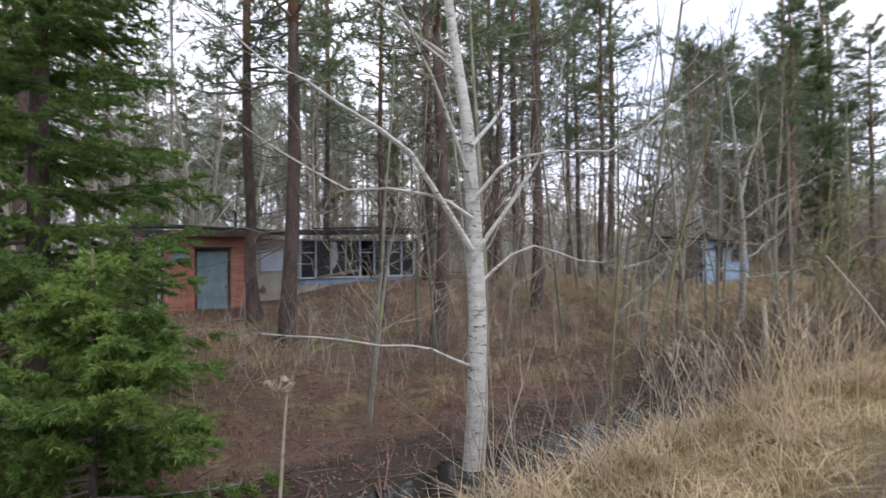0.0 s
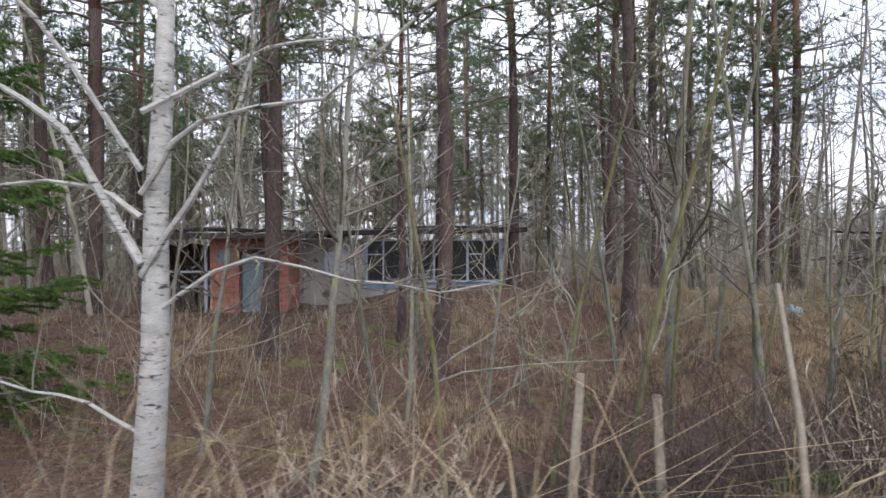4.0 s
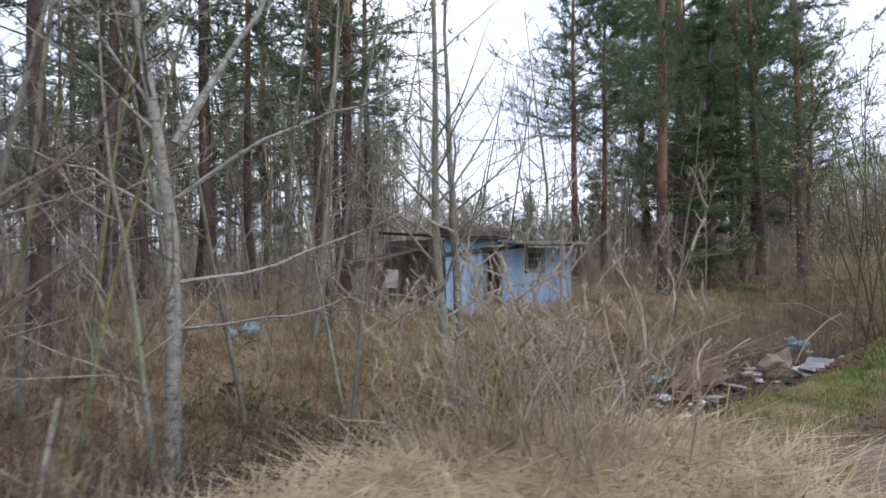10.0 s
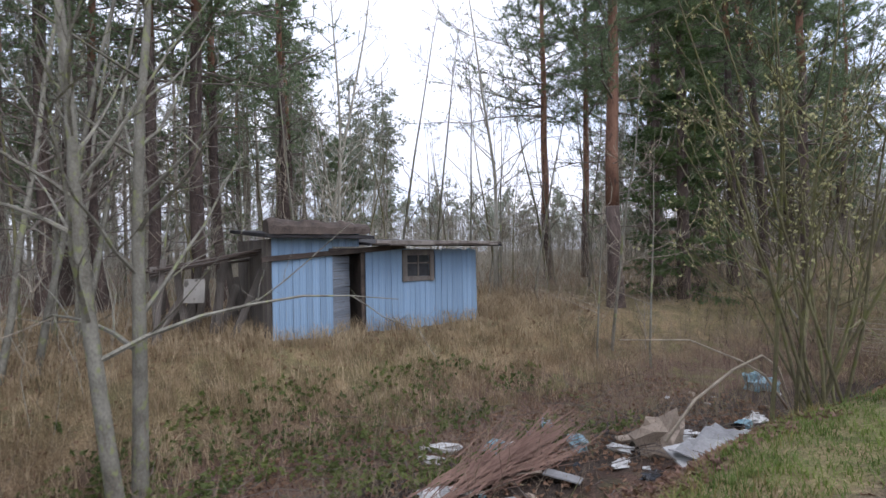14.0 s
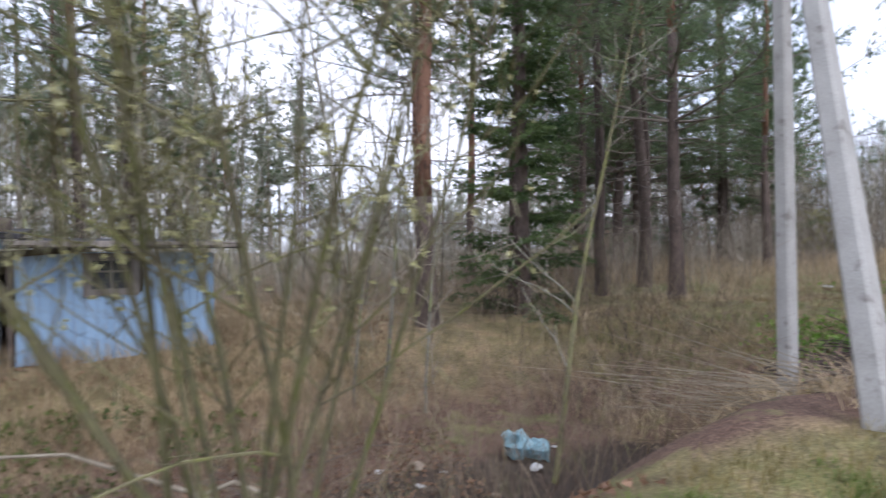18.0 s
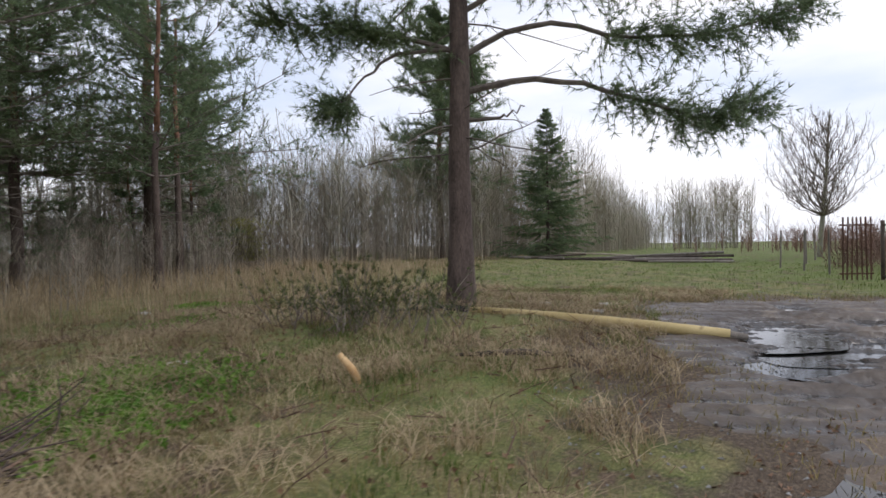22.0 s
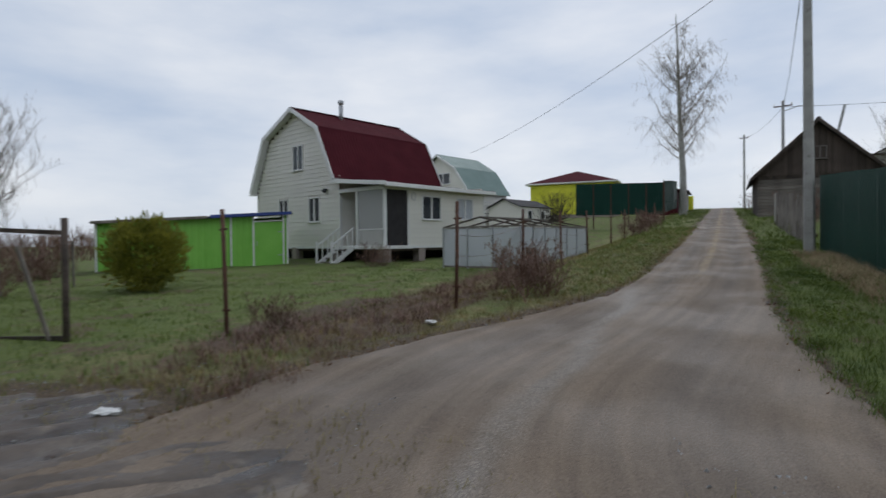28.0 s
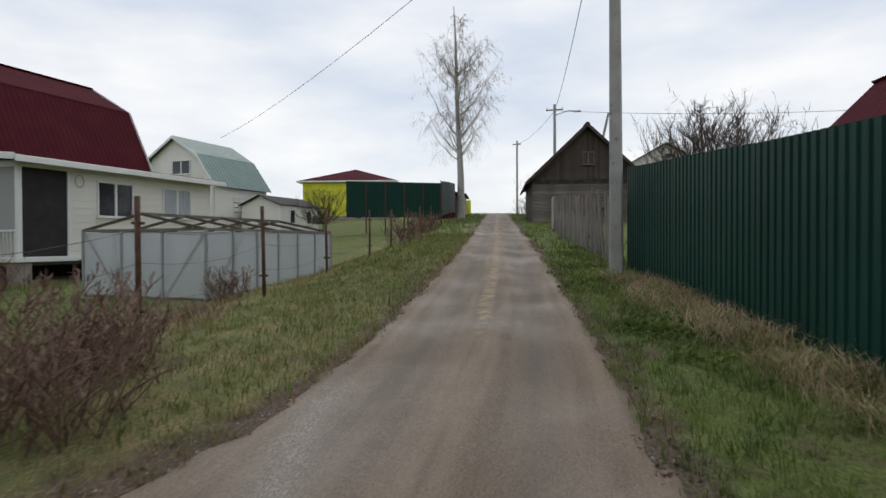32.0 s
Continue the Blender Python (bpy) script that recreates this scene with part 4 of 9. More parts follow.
# near-black colour that stands for shade in the hut and under the house
INNER_SHADE = mat("painted_inner_shade", (0.012, 0.012, 0.013), (0.03, 0.028, 0.028), 2, 20, 0.95, bump=0.0)
SIDING = mat("cream_vinyl_siding", (0.74, 0.72, 0.655), (0.81, 0.79, 0.73), 0.8, 30, 0.45, bump=0.05, vary=0.025)
WHITE = mat("white_pvc", (0.70, 0.70, 0.68), (0.80, 0.80, 0.78), 2, 40, 0.35, bump=0.03)
ROOF_RED = mat("burgundy_metal", (0.058, 0.009, 0.014), (0.080, 0.013, 0.019), 1.2, 40, 0.85, bump=0.05, vary=0.03, gloss=0.08)
ROOF_GREEN = mat("green_metal_roof", (0.11, 0.185, 0.165), (0.16, 0.24, 0.215), 1.0, 40, 0.4, bump=0.05, vary=0.03)
FENCE_GREEN = mat("dark_green_metal", (0.005, 0.036, 0.026), (0.009, 0.05, 0.036), 1.0, 50, 0.5, bump=0.04, vary=0.06, gloss=0.18, c3=(0.02, 0.06, 0.045), spot=0.72)
LIME = mat("lime_green_sheet", (0.20, 0.52, 0.06), (0.28, 0.62, 0.10), 1.0, 40, 0.5, bump=0.05, vary=0.05)
BLUE_TRIM = mat("blue_edge", (0.02, 0.04, 0.20), (0.035, 0.07, 0.30), 2, 40, 0.5)
YELLOW_WRAP = mat("yellow_membrane", (0.60, 0.60, 0.02), (0.76, 0.74, 0.05), 0.9, 20, 0.6, bump=0.2)
CONCRETE = mat("pole_concrete", (0.30, 0.295, 0.275), (0.43, 0.425, 0.40), 3, 60, 0.85, bump=0.25, c3=(0.22, 0.21, 0.19), spot=0.65)
RUST = mat("rusty_iron", (0.06, 0.028, 0.02), (0.15, 0.075, 0.05), 9, 60, 0.8, metal=0.2, bump=0.3, vary=0.2)
STEEL = mat("dull_galvanised", (0.30, 0.31, 0.32), (0.46, 0.47, 0.48), 5, 50, 0.45, metal=0.6, bump=0.05)
FILM = glassy("greenhouse_film", (0.62, 0.65, 0.68), 0.3, 0.45)
SCREEN = glassy("insect_screen", (0.42, 0.42, 0.41), 0.7, 0.75)
NET_DARK = mat("dark_door_net", (0.012, 0.011, 0.012), (0.03, 0.026, 0.027), 3, 60, 0.8, bump=0.05)
GLASS = mat("window_glass", (0.018, 0.022, 0.028), (0.05, 0.055, 0.06), 1.0, 10, 0.06, bump=0.0)
CURTAIN = mat("net_curtain", (0.30, 0.33, 0.37), (0.46, 0.48, 0.50), 4, 30, 0.3, bump=0.0, stretch=(6, 6, 0.4))
WIRE = mat("cable_black", (0.015, 0.015, 0.016), (0.03, 0.03, 0.03), 5, 40, 0.6)


def frame_at(x, y, z, angle):
    return pose(x, y, z, 0, 0, angle)


def spans(lo, hi, cuts):
    """What is left of lo..hi when the cuts are taken out."""
    out, at = [], lo
    for a, b in sorted(cuts):
        if b <= at or a >= hi:
            continue
        if a > at:
            out.append((at, a))
        at = max(at, b)
    if at < hi:
        out.append((at, hi))
    return out


UNIT = Mesh().box((1, 1, 1), bevel=0.03).data("unit_piece")


def piece(name, size, at, material, parent, rot=(0, 0, 0), cache={}):
    """A small piece on a shared mesh, scaled to its size."""
    me = cache.get(material.name)
    if me is None:
        me = UNIT.copy()
        me.materials.append(material)
        cache[material.name] = me
    ob = new(name, me)
    ob.parent = parent
    ob.matrix_basis = Matrix.LocRotScale(at, Euler([radians(r) for r in rot]), size)
    return ob


def window_unit(parent, x, z, w, h, y=0.0, along="x", sashes=2, material=None, frame_mat=None, name="window"):
    """A window in a wall: frame, sill and panes. along: the wall's axis; y is the wall's outer face, outward is -y (or -x)."""
    win = new(name)
    win.parent = parent
    fm = frame_mat or WHITE
    win.matrix_basis = pose(x, y, z) if along == "x" else pose(y, x, z, 0, 0, -90)
    m = Mesh()
    t = 0.055
    m.box((w, 0.09, t), (0, 0, h / 2 - t / 2), bevel=0.008).box((w, 0.09, t), (0, 0, -h / 2 + t / 2), bevel=0.008)
    m.box((t, 0.09, h - 2 * t), (-w / 2 + t / 2, 0, 0), bevel=0.008).box((t, 0.09, h - 2 * t), (w / 2 - t / 2, 0, 0), bevel=0.008)
    for i in range(1, sashes):
        m.box((0.075, 0.08, h - 2 * t), (-w / 2 + w * i / sashes, -0.004, 0), bevel=0.008)
    part("window_frame", m, fm, win)
    pw = (w - 2 * t) / sashes
    for i in range(sashes):
        part("pane", Mesh().box((pw, 0.012, h - 2 * t), (-w / 2 + t + pw * (i + 0.5), 0.015, 0)), material or GLASS, win)
    part("window_sill", Mesh().box((w + 0.1, 0.13, 0.025), (0, -0.04, -h / 2 - 0.012), bevel=0.006), fm, win)
    return win


def corrugated(w, h, wave=0.15, depth=0.018, at=(0, 0, 0), flat=0.6):
    """A profiled sheet, w wide and h high in the xz plane, with flat ribs."""
    n = max(int(round(w / wave)), 1)
    xs, ys = [], []
    for i in range(n):
        b = -w / 2 + i * w / n
        s = w / n
        xs += [b, b + s * flat * 0.5, b + s * (flat * 0.5 + 0.08), b + s * (0.92)]
        ys += [0, 0, -depth, -depth]
    xs.append(w / 2)
    ys.append(0)
    k = len(xs)
    v = [(x + at[0], y + at[1], z + at[2]) for z in (-h / 2, h / 2) for x, y in zip(xs, ys)]
    v += [(x + at[0], y + at[1] + 0.004, z + at[2]) for z in (-h / 2, h / 2) for x, y in zip(xs, ys)]
    f = [(i, i + 1, k + i + 1, k + i) for i in range(k - 1)] + [(2 * k + i + 1, 2 * k + i, 3 * k + i, 3 * k + i + 1) for i in range(k - 1)]
    f += [(k + i, k + i + 1, 3 * k + i + 1, 3 * k + i) for i in range(k - 1)]
    f += [(2 * k + i, 2 * k + i + 1, i + 1, i) for i in range(k - 1)]
    return Mesh().add(v, f)


def rise_over(mesh, slope_deg, at, turn=0):
    """Tilts a sheet that stands in the xz plane back by slope_deg and moves it."""
    m = np.array((Matrix.Translation(at) @ Euler((radians(slope_deg), 0, radians(turn))).to_matrix().to_4x4()))
    for i, v in enumerate(mesh.v):
        mesh.v[i] = v @ m[:3, :3].T + m[:3, 3]
    return mesh


# ---- the blue shed ----
def blue_shed():
    rng = np.random.default_rng(3)
    base = float(gz(-1.4, 9.9)) - 0.06
    ob = thing("wooden_shed", frame_at(-3.55, 9.23, base, 18.8), "faded blue plank shed with a sagging felt roof, door half open", "shed")
    L, D = 4.5, 2.6
    left_h = lambda x: 1.93
    right_h = lambda x: 1.74 - 0.02 * x
    x = 0.0
    while x < L - 0.02:
        w = rng.uniform(0.115, 0.15)
        w = min(w, L - x)
        m = x + w / 2
        jut = rng.normal(0, 0.003)
        if 1.08 < m < 1.80:
            if m < 1.75:
                piece("board", (w - 0.006, 0.022, 0.28), (m, jut, 1.88), BLUE_BOARD, ob)
        elif m < 1.08:
            h = left_h(m) + rng.uniform(-0.03, 0.02)
            piece("board", (w - 0.005, 0.022, h), (m, jut, h / 2), BLUE_BOARD, ob, (0, rng.normal(0, 0.3), 0))
        elif 2.66 < m < 3.36:
            piece("board", (w - 0.005, 0.022, 1.05), (m, jut, 0.525), BLUE_BOARD, ob)
            piece("board", (w - 0.005, 0.022, right_h(m) - 1.62), (m, jut, (right_h(m) + 1.62) / 2), BLUE_BOARD, ob)
        else:
            h = right_h(m) + rng.uniform(-0.02, 0.02)
            piece("board", (w - 0.005, 0.022, h), (m, jut, h / 2), BLUE_BOARD, ob, (0, rng.normal(0, 0.3), 0))
        x += w
    for sx, h in ((0.0, 1.9), (L, 1.62)):
        y = 0.06
        while y < D:
            w = rng.uniform(0.13, 0.17)
            piece("board", (0.022, w - 0.006, h), (sx + (0.012 if sx == 0 else -0.012), y + w / 2, h / 2), GREY_BOARD if sx == 0 else BLUE_BOARD, ob)
            y += w
    part("back_wall", Mesh().box((L, 0.05, 1.65), (L / 2, D, 0.82), bevel=0.004), GREY_BOARD, ob)
    part("floor", Mesh().box((L - 0.06, D - 0.06, 0.06), (L / 2, D / 2 + 0.03, 0.0)), DARK_WOOD, ob)
    part("partition", Mesh().box((0.04, D - 0.1, 1.6), (1.86, D / 2 + 0.03, 0.82)), DARK_WOOD, ob)
    # door: a leaf of cross boards, hung half open, in a dark frame
    door = new("door")
    door.parent = ob
    door.matrix_basis = pose(1.10, 0.03, 0.04, 0, 0, 30)
    for i in range(10):
        piece("door_board", (0.60, 0.022, 0.148), (0.30, rng.normal(0, 0.004), 0.08 + i * 0.152), DOOR_BOARD, door, (rng.normal(0, 2), rng.normal(0, 0.8), 0))
    part("ledge", Mesh().box((0.07, 0.03, 1.45), (0.06, 0.028, 0.78), bevel=0.004), GREY_BOARD, door)
    part("door_frame", Mesh().box((0.07, 0.07, 1.66), (1.765, 0.02, 0.83), bevel=0.006).box((0.72, 0.05, 0.08), (1.43, 0.0, 1.67), bevel=0.006), DARK_WOOD, ob)
    # window with a broad bare frame
    win = new("window")
    win.parent = ob
    win.matrix_basis = pose(3.01, -0.02, 1.335)
    part("window_frame", Mesh().box((0.11, 0.04, 0.66), (-0.32, 0, 0), bevel=0.005).box((0.11, 0.04, 0.66), (0.32, 0, 0), bevel=0.005)
         .box((0.53, 0.04, 0.10), (0, 0.002, -0.27), bevel=0.005).box((0.53, 0.04, 0.12), (0, 0.002, 0.27), bevel=0.005), GREY_BOARD, win)
    part("glazing_bar", Mesh().box((0.03, 0.03, 0.44), (0, 0.01, 0.0), bevel=0.003).box((0.53, 0.03, 0.03), (0, 0.012, 0.05), bevel=0.003), GREY_BOARD, win)
    for sx in (-0.135, 0.135):
        for sz, hh in ((-0.09, 0.25), (0.14, 0.15)):
            part("pane", Mesh().box((0.24, 0.006, hh), (sx, 0.018, sz)), GLASS, win)
    # long dark rail across the left front, one end slipped down
    part("rail", Mesh().box((2.9, 0.045, 0.10), (1.25, -0.05, 1.63), (0, -4.2, 0), bevel=0.008), DARK_WOOD, ob, "slipped dark cross rail")
    # roof of the left half: heaped rotten boards and felt
    left = Mesh().box((2.05, D + 0.5, 0.07), (0.88, D / 2 - 0.05, 2.02), (3.5, 1.0, 0), bevel=0.01)
    part("left_roof", left, TAR, ob, "torn felt")
    fold, nx, na = Mesh(), 24, 9
    vs = []
    for i in range(nx):
        f = i / (nx - 1)
        rise = 0.25 - 0.07 * f + 0.025 * math.sin(i * 0.8) + rng.normal(0, 0.012)
        for j in range(na):
            an = math.pi * j / (na - 1)
            vs.append((-0.12 + 1.93 * f, -0.10 - 0.22 * math.cos(an) + rng.normal(0, 0.008), 2.0 + rise * math.sin(an) ** 0.6 + rng.normal(0, 0.006) - 0.03 * math.cos(an)))
    part("felt_fold", fold.add(vs, [(i * na + j, i * na + j + 1, (i + 1) * na + j + 1, (i + 1) * na + j) for i in range(nx - 1) for j in range(na - 1)] + [tuple(range(na))[::-1], tuple((nx - 1) * na + j for j in range(na))]), DARK_WOOD, ob, "rotten folded felt")
    part("right_roof", Mesh().box((3.15, D + 0.7, 0.055), (3.32, D / 2 - 0.08, 1.84), (3.0, 0.6, 0), bevel=0.008), TAR, ob, "felt over boards")
    for i in range(9):
        piece("eaves_board", (0.34, 0.55 + rng.uniform(-0.05, 0.05), 0.025), (1.95 + i * 0.34, -0.22, 1.785 + rng.normal(0, 0.008)), DARK_WOOD, ob, (rng.normal(3, 2), 0, 0))
    part("eaves_rail", Mesh().box((2.9, 0.05, 0.09), (3.3, -0.46, 1.79), (0, 0.6, 0), bevel=0.008), GREY_BOARD, ob)
    # fallen lean-to at the left end
    wr = thing("lean_to", frame_at(-3.9, 9.55, base, 18.8), "collapsed grey lean-to of rotten boards beside the shed", "shed")
    for i in range(17):
        h = rng.uniform(0.9, 1.65)
        piece("board", (0.13, 0.022, h), (-1.5 + i * 0.095 + rng.normal(0, 0.03), rng.uniform(0.1, 1.5), h * 0.46), GREY_BOARD, wr, (rng.normal(0, 9), rng.normal(8, 10), rng.normal(0, 12)))
    for i in range(6):
        piece("roof_board", (1.9, 0.15, 0.03), (-0.7, 0.2 + i * 0.24, 1.48 + rng.normal(0, 0.04)), DARK_WOOD, wr, (rng.normal(0, 5), rng.normal(-9, 3), rng.normal(0, 5)))
    piece("post", (0.09, 0.09, 1.6), (-1.55, 0.15, 0.78), GREY_BOARD, wr, (0, 6, 0))
    piece("white_panel", (0.34, 0.03, 0.42), (-1.0, 0.02, 1.0), PLASTER, wr, (4, 3, 0))
    return ob


blue_shed()


# ---- the brick hut ----
def brick_hut():
    rng = np.random.default_rng(5)
    base = -0.80
    at = frame_at(-22.27, 9.38, base, 6.0)
    ob = thing("brick_hut", at, "derelict red brick hut with felt roof and broken windows", "hut")
    H, F, X = 2.30, 1.66, 8.15                      # eaves height, setback of the windowed front, right end
    roof = part("roof", Mesh().box((4.6, 5.0, 0.13), (0.35, 2.0, H + 0.12), (1.0, -0.3, 0), bevel=0.015).box((6.9, 3.9, 0.13), (5.35, F + 1.3, H + 0.25), (1.2, -0.9, 0), bevel=0.015), TAR, ob, "sagging black felt roof")
    for i in range(12):
        piece("fascia_board", (0.37, 0.03, 0.17 + rng.normal(0, 0.02)), (-1.75 + i * 0.38, -0.5 + rng.normal(0, 0.012), H + 0.07), DARK_WOOD, ob, (0, rng.normal(0, 1.5), 0))
    for i in range(15):
        piece("fascia_board", (0.42, 0.03, 0.15 + rng.normal(0, 0.02)), (2.75 + i * 0.42, F - 0.62 + rng.normal(0, 0.012), H + 0.17 + 0.0065 * i), DARK_WOOD, ob, (0, rng.normal(0, 1.5), 0))
    part("roof_rag", Mesh().tube([(-1.6, -0.5, H + 0.18), (0.1, -0.45, H + 0.24), (1.3, -0.5, H + 0.2), (2.5, -0.46, H + 0.19)], [0.03, 0.07, 0.05, 0.02], 6), TAR, ob)
    part("roof_rag", Mesh().tube([(4.3, F - 0.6, H + 0.3), (6.2, F - 0.58, H + 0.36), (8.3, F - 0.6, H + 0.33)], [0.02, 0.05, 0.02], 6), TAR, ob)
    part("back_wall", Mesh().box((X, 0.15, H), (X / 2, F + 3.0, H / 2)), PLASTER, ob)
    part("end_wall", Mesh().box((0.2, 2.9, H), (X, F + 1.5, H / 2), bevel=0.01), PLASTER, ob)
    part("left_wall", Mesh().box((0.12, F + 2.9, H), (0.07, F / 2 + 1.57, H / 2)), MORTAR, ob)
    part("floor", Mesh().box((X - 0.1, 2.9, 0.1), (X / 2, F + 1.5, 0.02)).box((2.0, F, 0.1), (1.03, F / 2 + 0.1, 0.02)), MORTAR, ob)

    def courses(core, x0, x1, y, side=False, z0=0.0, gap=None):
        """Brick courses on a front, or on a flank when side is set."""
        row, z = 0, z0
        while z < H - 0.05:
            x = x0 - (0.13 if row % 2 else 0.0)
            while x < x1 - 0.01:
                p, q = max(x, x0), min(x + 0.25, x1)
                mid = (p + q) / 2
                if q - p > 0.05 and not (gap and gap[0] < mid < gap[1] and gap[2] < z < gap[3]):
                    if side:
                        piece("brick", (0.12, q - p, 0.066), (y + rng.normal(0, 0.003), mid, z + 0.036), BRICK, core)
                    else:
                        piece("brick", (q - p, 0.12, 0.066), (mid, y + rng.normal(0, 0.003), z + 0.036), BRICK, core)
                x += 0.262
            z += 0.0745
            row += 1

    left = part("pier", Mesh().box((0.74, 0.22, H), (0.38, 0.13, H / 2)), MORTAR, ob)
    courses(left, 0.0, 0.76, 0.058, gap=(0.2, 0.58, 1.62, 1.98))
    right = part("pier", Mesh().box((0.36, 0.22, H), (1.88, 0.13, H / 2)), MORTAR, ob)
    courses(right, 1.68, 2.06, 0.058)
    flank = part("flank_wall", Mesh().box((0.2, F - 0.2, H), (1.94, F / 2 + 0.1, H / 2)), MORTAR, ob)
    courses(flank, 0.13, F - 0.02, 2.0, side=True)
    lin = part("lintel", Mesh().box((0.92, 0.2, 0.26), (1.22, 0.14, H - 0.13)), MORTAR, ob)
    courses(lin, 0.76, 1.68, 0.06, z0=H - 0.25)
    part("hatch", Mesh().box((0.36, 0.05, 0.27), (0.39, 0.02, 1.80), bevel=0.008).box((0.28, 0.012, 0.19), (0.39, -0.012, 1.80), bevel=0.004), PAINT_TEAL, ob, "small teal shutter")
    door = new("door")
    door.parent = ob
    door.matrix_basis = pose(0.76, 0.14, 0.10)
    part("door_leaf", Mesh().box((0.80, 0.045, 1.76), (0.46, 0, 0.90), bevel=0.006).box((0.6, 0.012, 0.62), (0.46, -0.025, 1.30), bevel=0.004)
         .box((0.6, 0.012, 0.62), (0.46, -0.025, 0.50), bevel=0.004), PAINT_TEAL, door)
    part("door_frame", Mesh().box((0.07, 0.12, 1.95), (0.03, 0, 0.92), bevel=0.006).box((0.07, 0.12, 1.95), (0.885, 0, 0.92), bevel=0.006)
         .box((0.78, 0.12, 0.16), (0.457, 0, 1.87), bevel=0.006), DARK_WOOD, door)
    part("handle", Mesh().tube([(0.78, -0.03, 0.85), (0.78, -0.07, 0.87), (0.78, -0.07, 0.97), (0.78, -0.03, 0.99)], 0.012, 6), STEEL, door)
    part("canopy", Mesh().box((1.02, 0.22, 0.05), (1.22, -0.09, 2.02), (-8, 0, 0), bevel=0.006), GREY_BOARD, ob)
    part("doorstep", Mesh().box((1.0, 0.42, 0.12), (1.22, -0.18, 0.02), bevel=0.01), MORTAR, ob)
    # the front set back: grey plaster, then the band of windows over a pale blue board
    part("front_wall", Mesh().box((1.95, 0.16, H), (3.0, F + 0.08, H / 2), bevel=0.008), PLASTER, ob)
    part("boarded_light", Mesh().box((0.72, 0.05, 0.62), (3.15, F - 0.02, 1.62), bevel=0.006).box((0.78, 0.03, 0.05), (3.15, F - 0.05, 1.30), bevel=0.004), FRAME_BLUE, ob, "pale board nailed over a small window")
    part("parapet", Mesh().box((4.2, 0.16, 0.98), (6.05, F + 0.08, 0.49), bevel=0.008), PLASTER, ob)
    part("sill_board", Mesh().box((4.2, 0.16, 0.05), (6.05, F - 0.03, 1.02), bevel=0.006), FRAME_BLUE, ob)
    part("skirt_board", Mesh().box((4.15, 0.03, 0.15), (6.05, F - 0.02, 0.90), bevel=0.004), BLUE_BOARD, ob, "faded blue board under the sill")
    # black sheet added inside the room for the shade behind the windows
    part("dark_lining", Mesh().box((4.1, 0.04, H - 1.0), (6.05, F + 1.3, (H + 1.0) / 2)), INNER_SHADE, ob)
    for i in range(4):
        win = new("window")
        win.parent = ob
        win.matrix_basis = pose(4.03 + i * 1.02, F + 0.05, 1.045)
        fr = Mesh().box((0.07, 0.09, 1.25), (0.0, 0, 0.625), bevel=0.005).box((0.05, 0.08, 1.25), (0.51, 0, 0.625), bevel=0.005).box((0.95, 0.07, 0.05), (0.51, 0, 1.22), bevel=0.005).box((0.42, 0.05, 0.035), (0.25, 0.0, 0.80), bevel=0.004)
        if i == 3:
            fr.box((0.09, 0.09, 1.25), (1.02, 0, 0.625), bevel=0.005)
        part("window_frame", fr, FRAME_BLUE if i != 1 else PLASTER, win)
        if i != 2:
            part("pane", Mesh().box((0.43, 0.006, 1.15), (0.26, 0.01, 0.6)), GLASS, win)
        part("pane", Mesh().box((0.45, 0.006, 1.15), (0.76, 0.01, 0.6)), GLASS, win)
    part("torn_curtain", Mesh().tube([(5.15, F + 0.16, 2.2), (5.18, F + 0.15, 1.7), (5.12, F + 0.17, 1.15)], [0.14, 0.17, 0.09], 8), CURTAIN, ob, "grey rag hanging behind the glass")
    part("dangling_board", Mesh().box((1.5, 0.03, 0.09), (5.2, F - 0.12, 1.13), (0, -9, 0), bevel=0.005), GREY_BOARD, ob)
    # open dark shelter at the left end
    an = thing("lean_to", at, "open dark board shelter leaning on the brick hut", "shed")
    for i in range(11):
        piece("board", (0.155, 0.02, 2.15 + rng.uniform(-0.15, 0.05)), (-1.62 + i * 0.158, 1.3 + rng.normal(0, 0.02), 1.1), DARK_WOOD, an)
    for i in range(9):
        piece("board", (0.02, 0.15, 2.15 + rng.uniform(-0.1, 0.05)), (-1.68, 0.1 + i * 0.152, 1.1), DARK_WOOD, an)
    for i in range(10):
        piece("slat", (0.12, 0.02, 0.98 + rng.normal(0, 0.03)), (-1.55 + i * 0.158, 0.06, 0.5), DARK_WOOD, an, (0, rng.normal(0, 2), 0))
    piece("rail", (1.65, 0.04, 0.07), (-0.83, 0.03, 1.02), PAINT_TEAL, an)
    piece("rail", (1.65, 0.04, 0.05), (-0.83, 0.03, 1.42), FRAME_BLUE, an)
    for px, pm in ((-1.66, GREY_BOARD), (-1.12, GREY_BOARD), (-0.82, DARK_WOOD), (-0.10, FRAME_BLUE)):
        piece("post", (0.07, 0.07, 2.25), (px, 0.0, 1.1), pm, an)
    return ob


brick_hut()


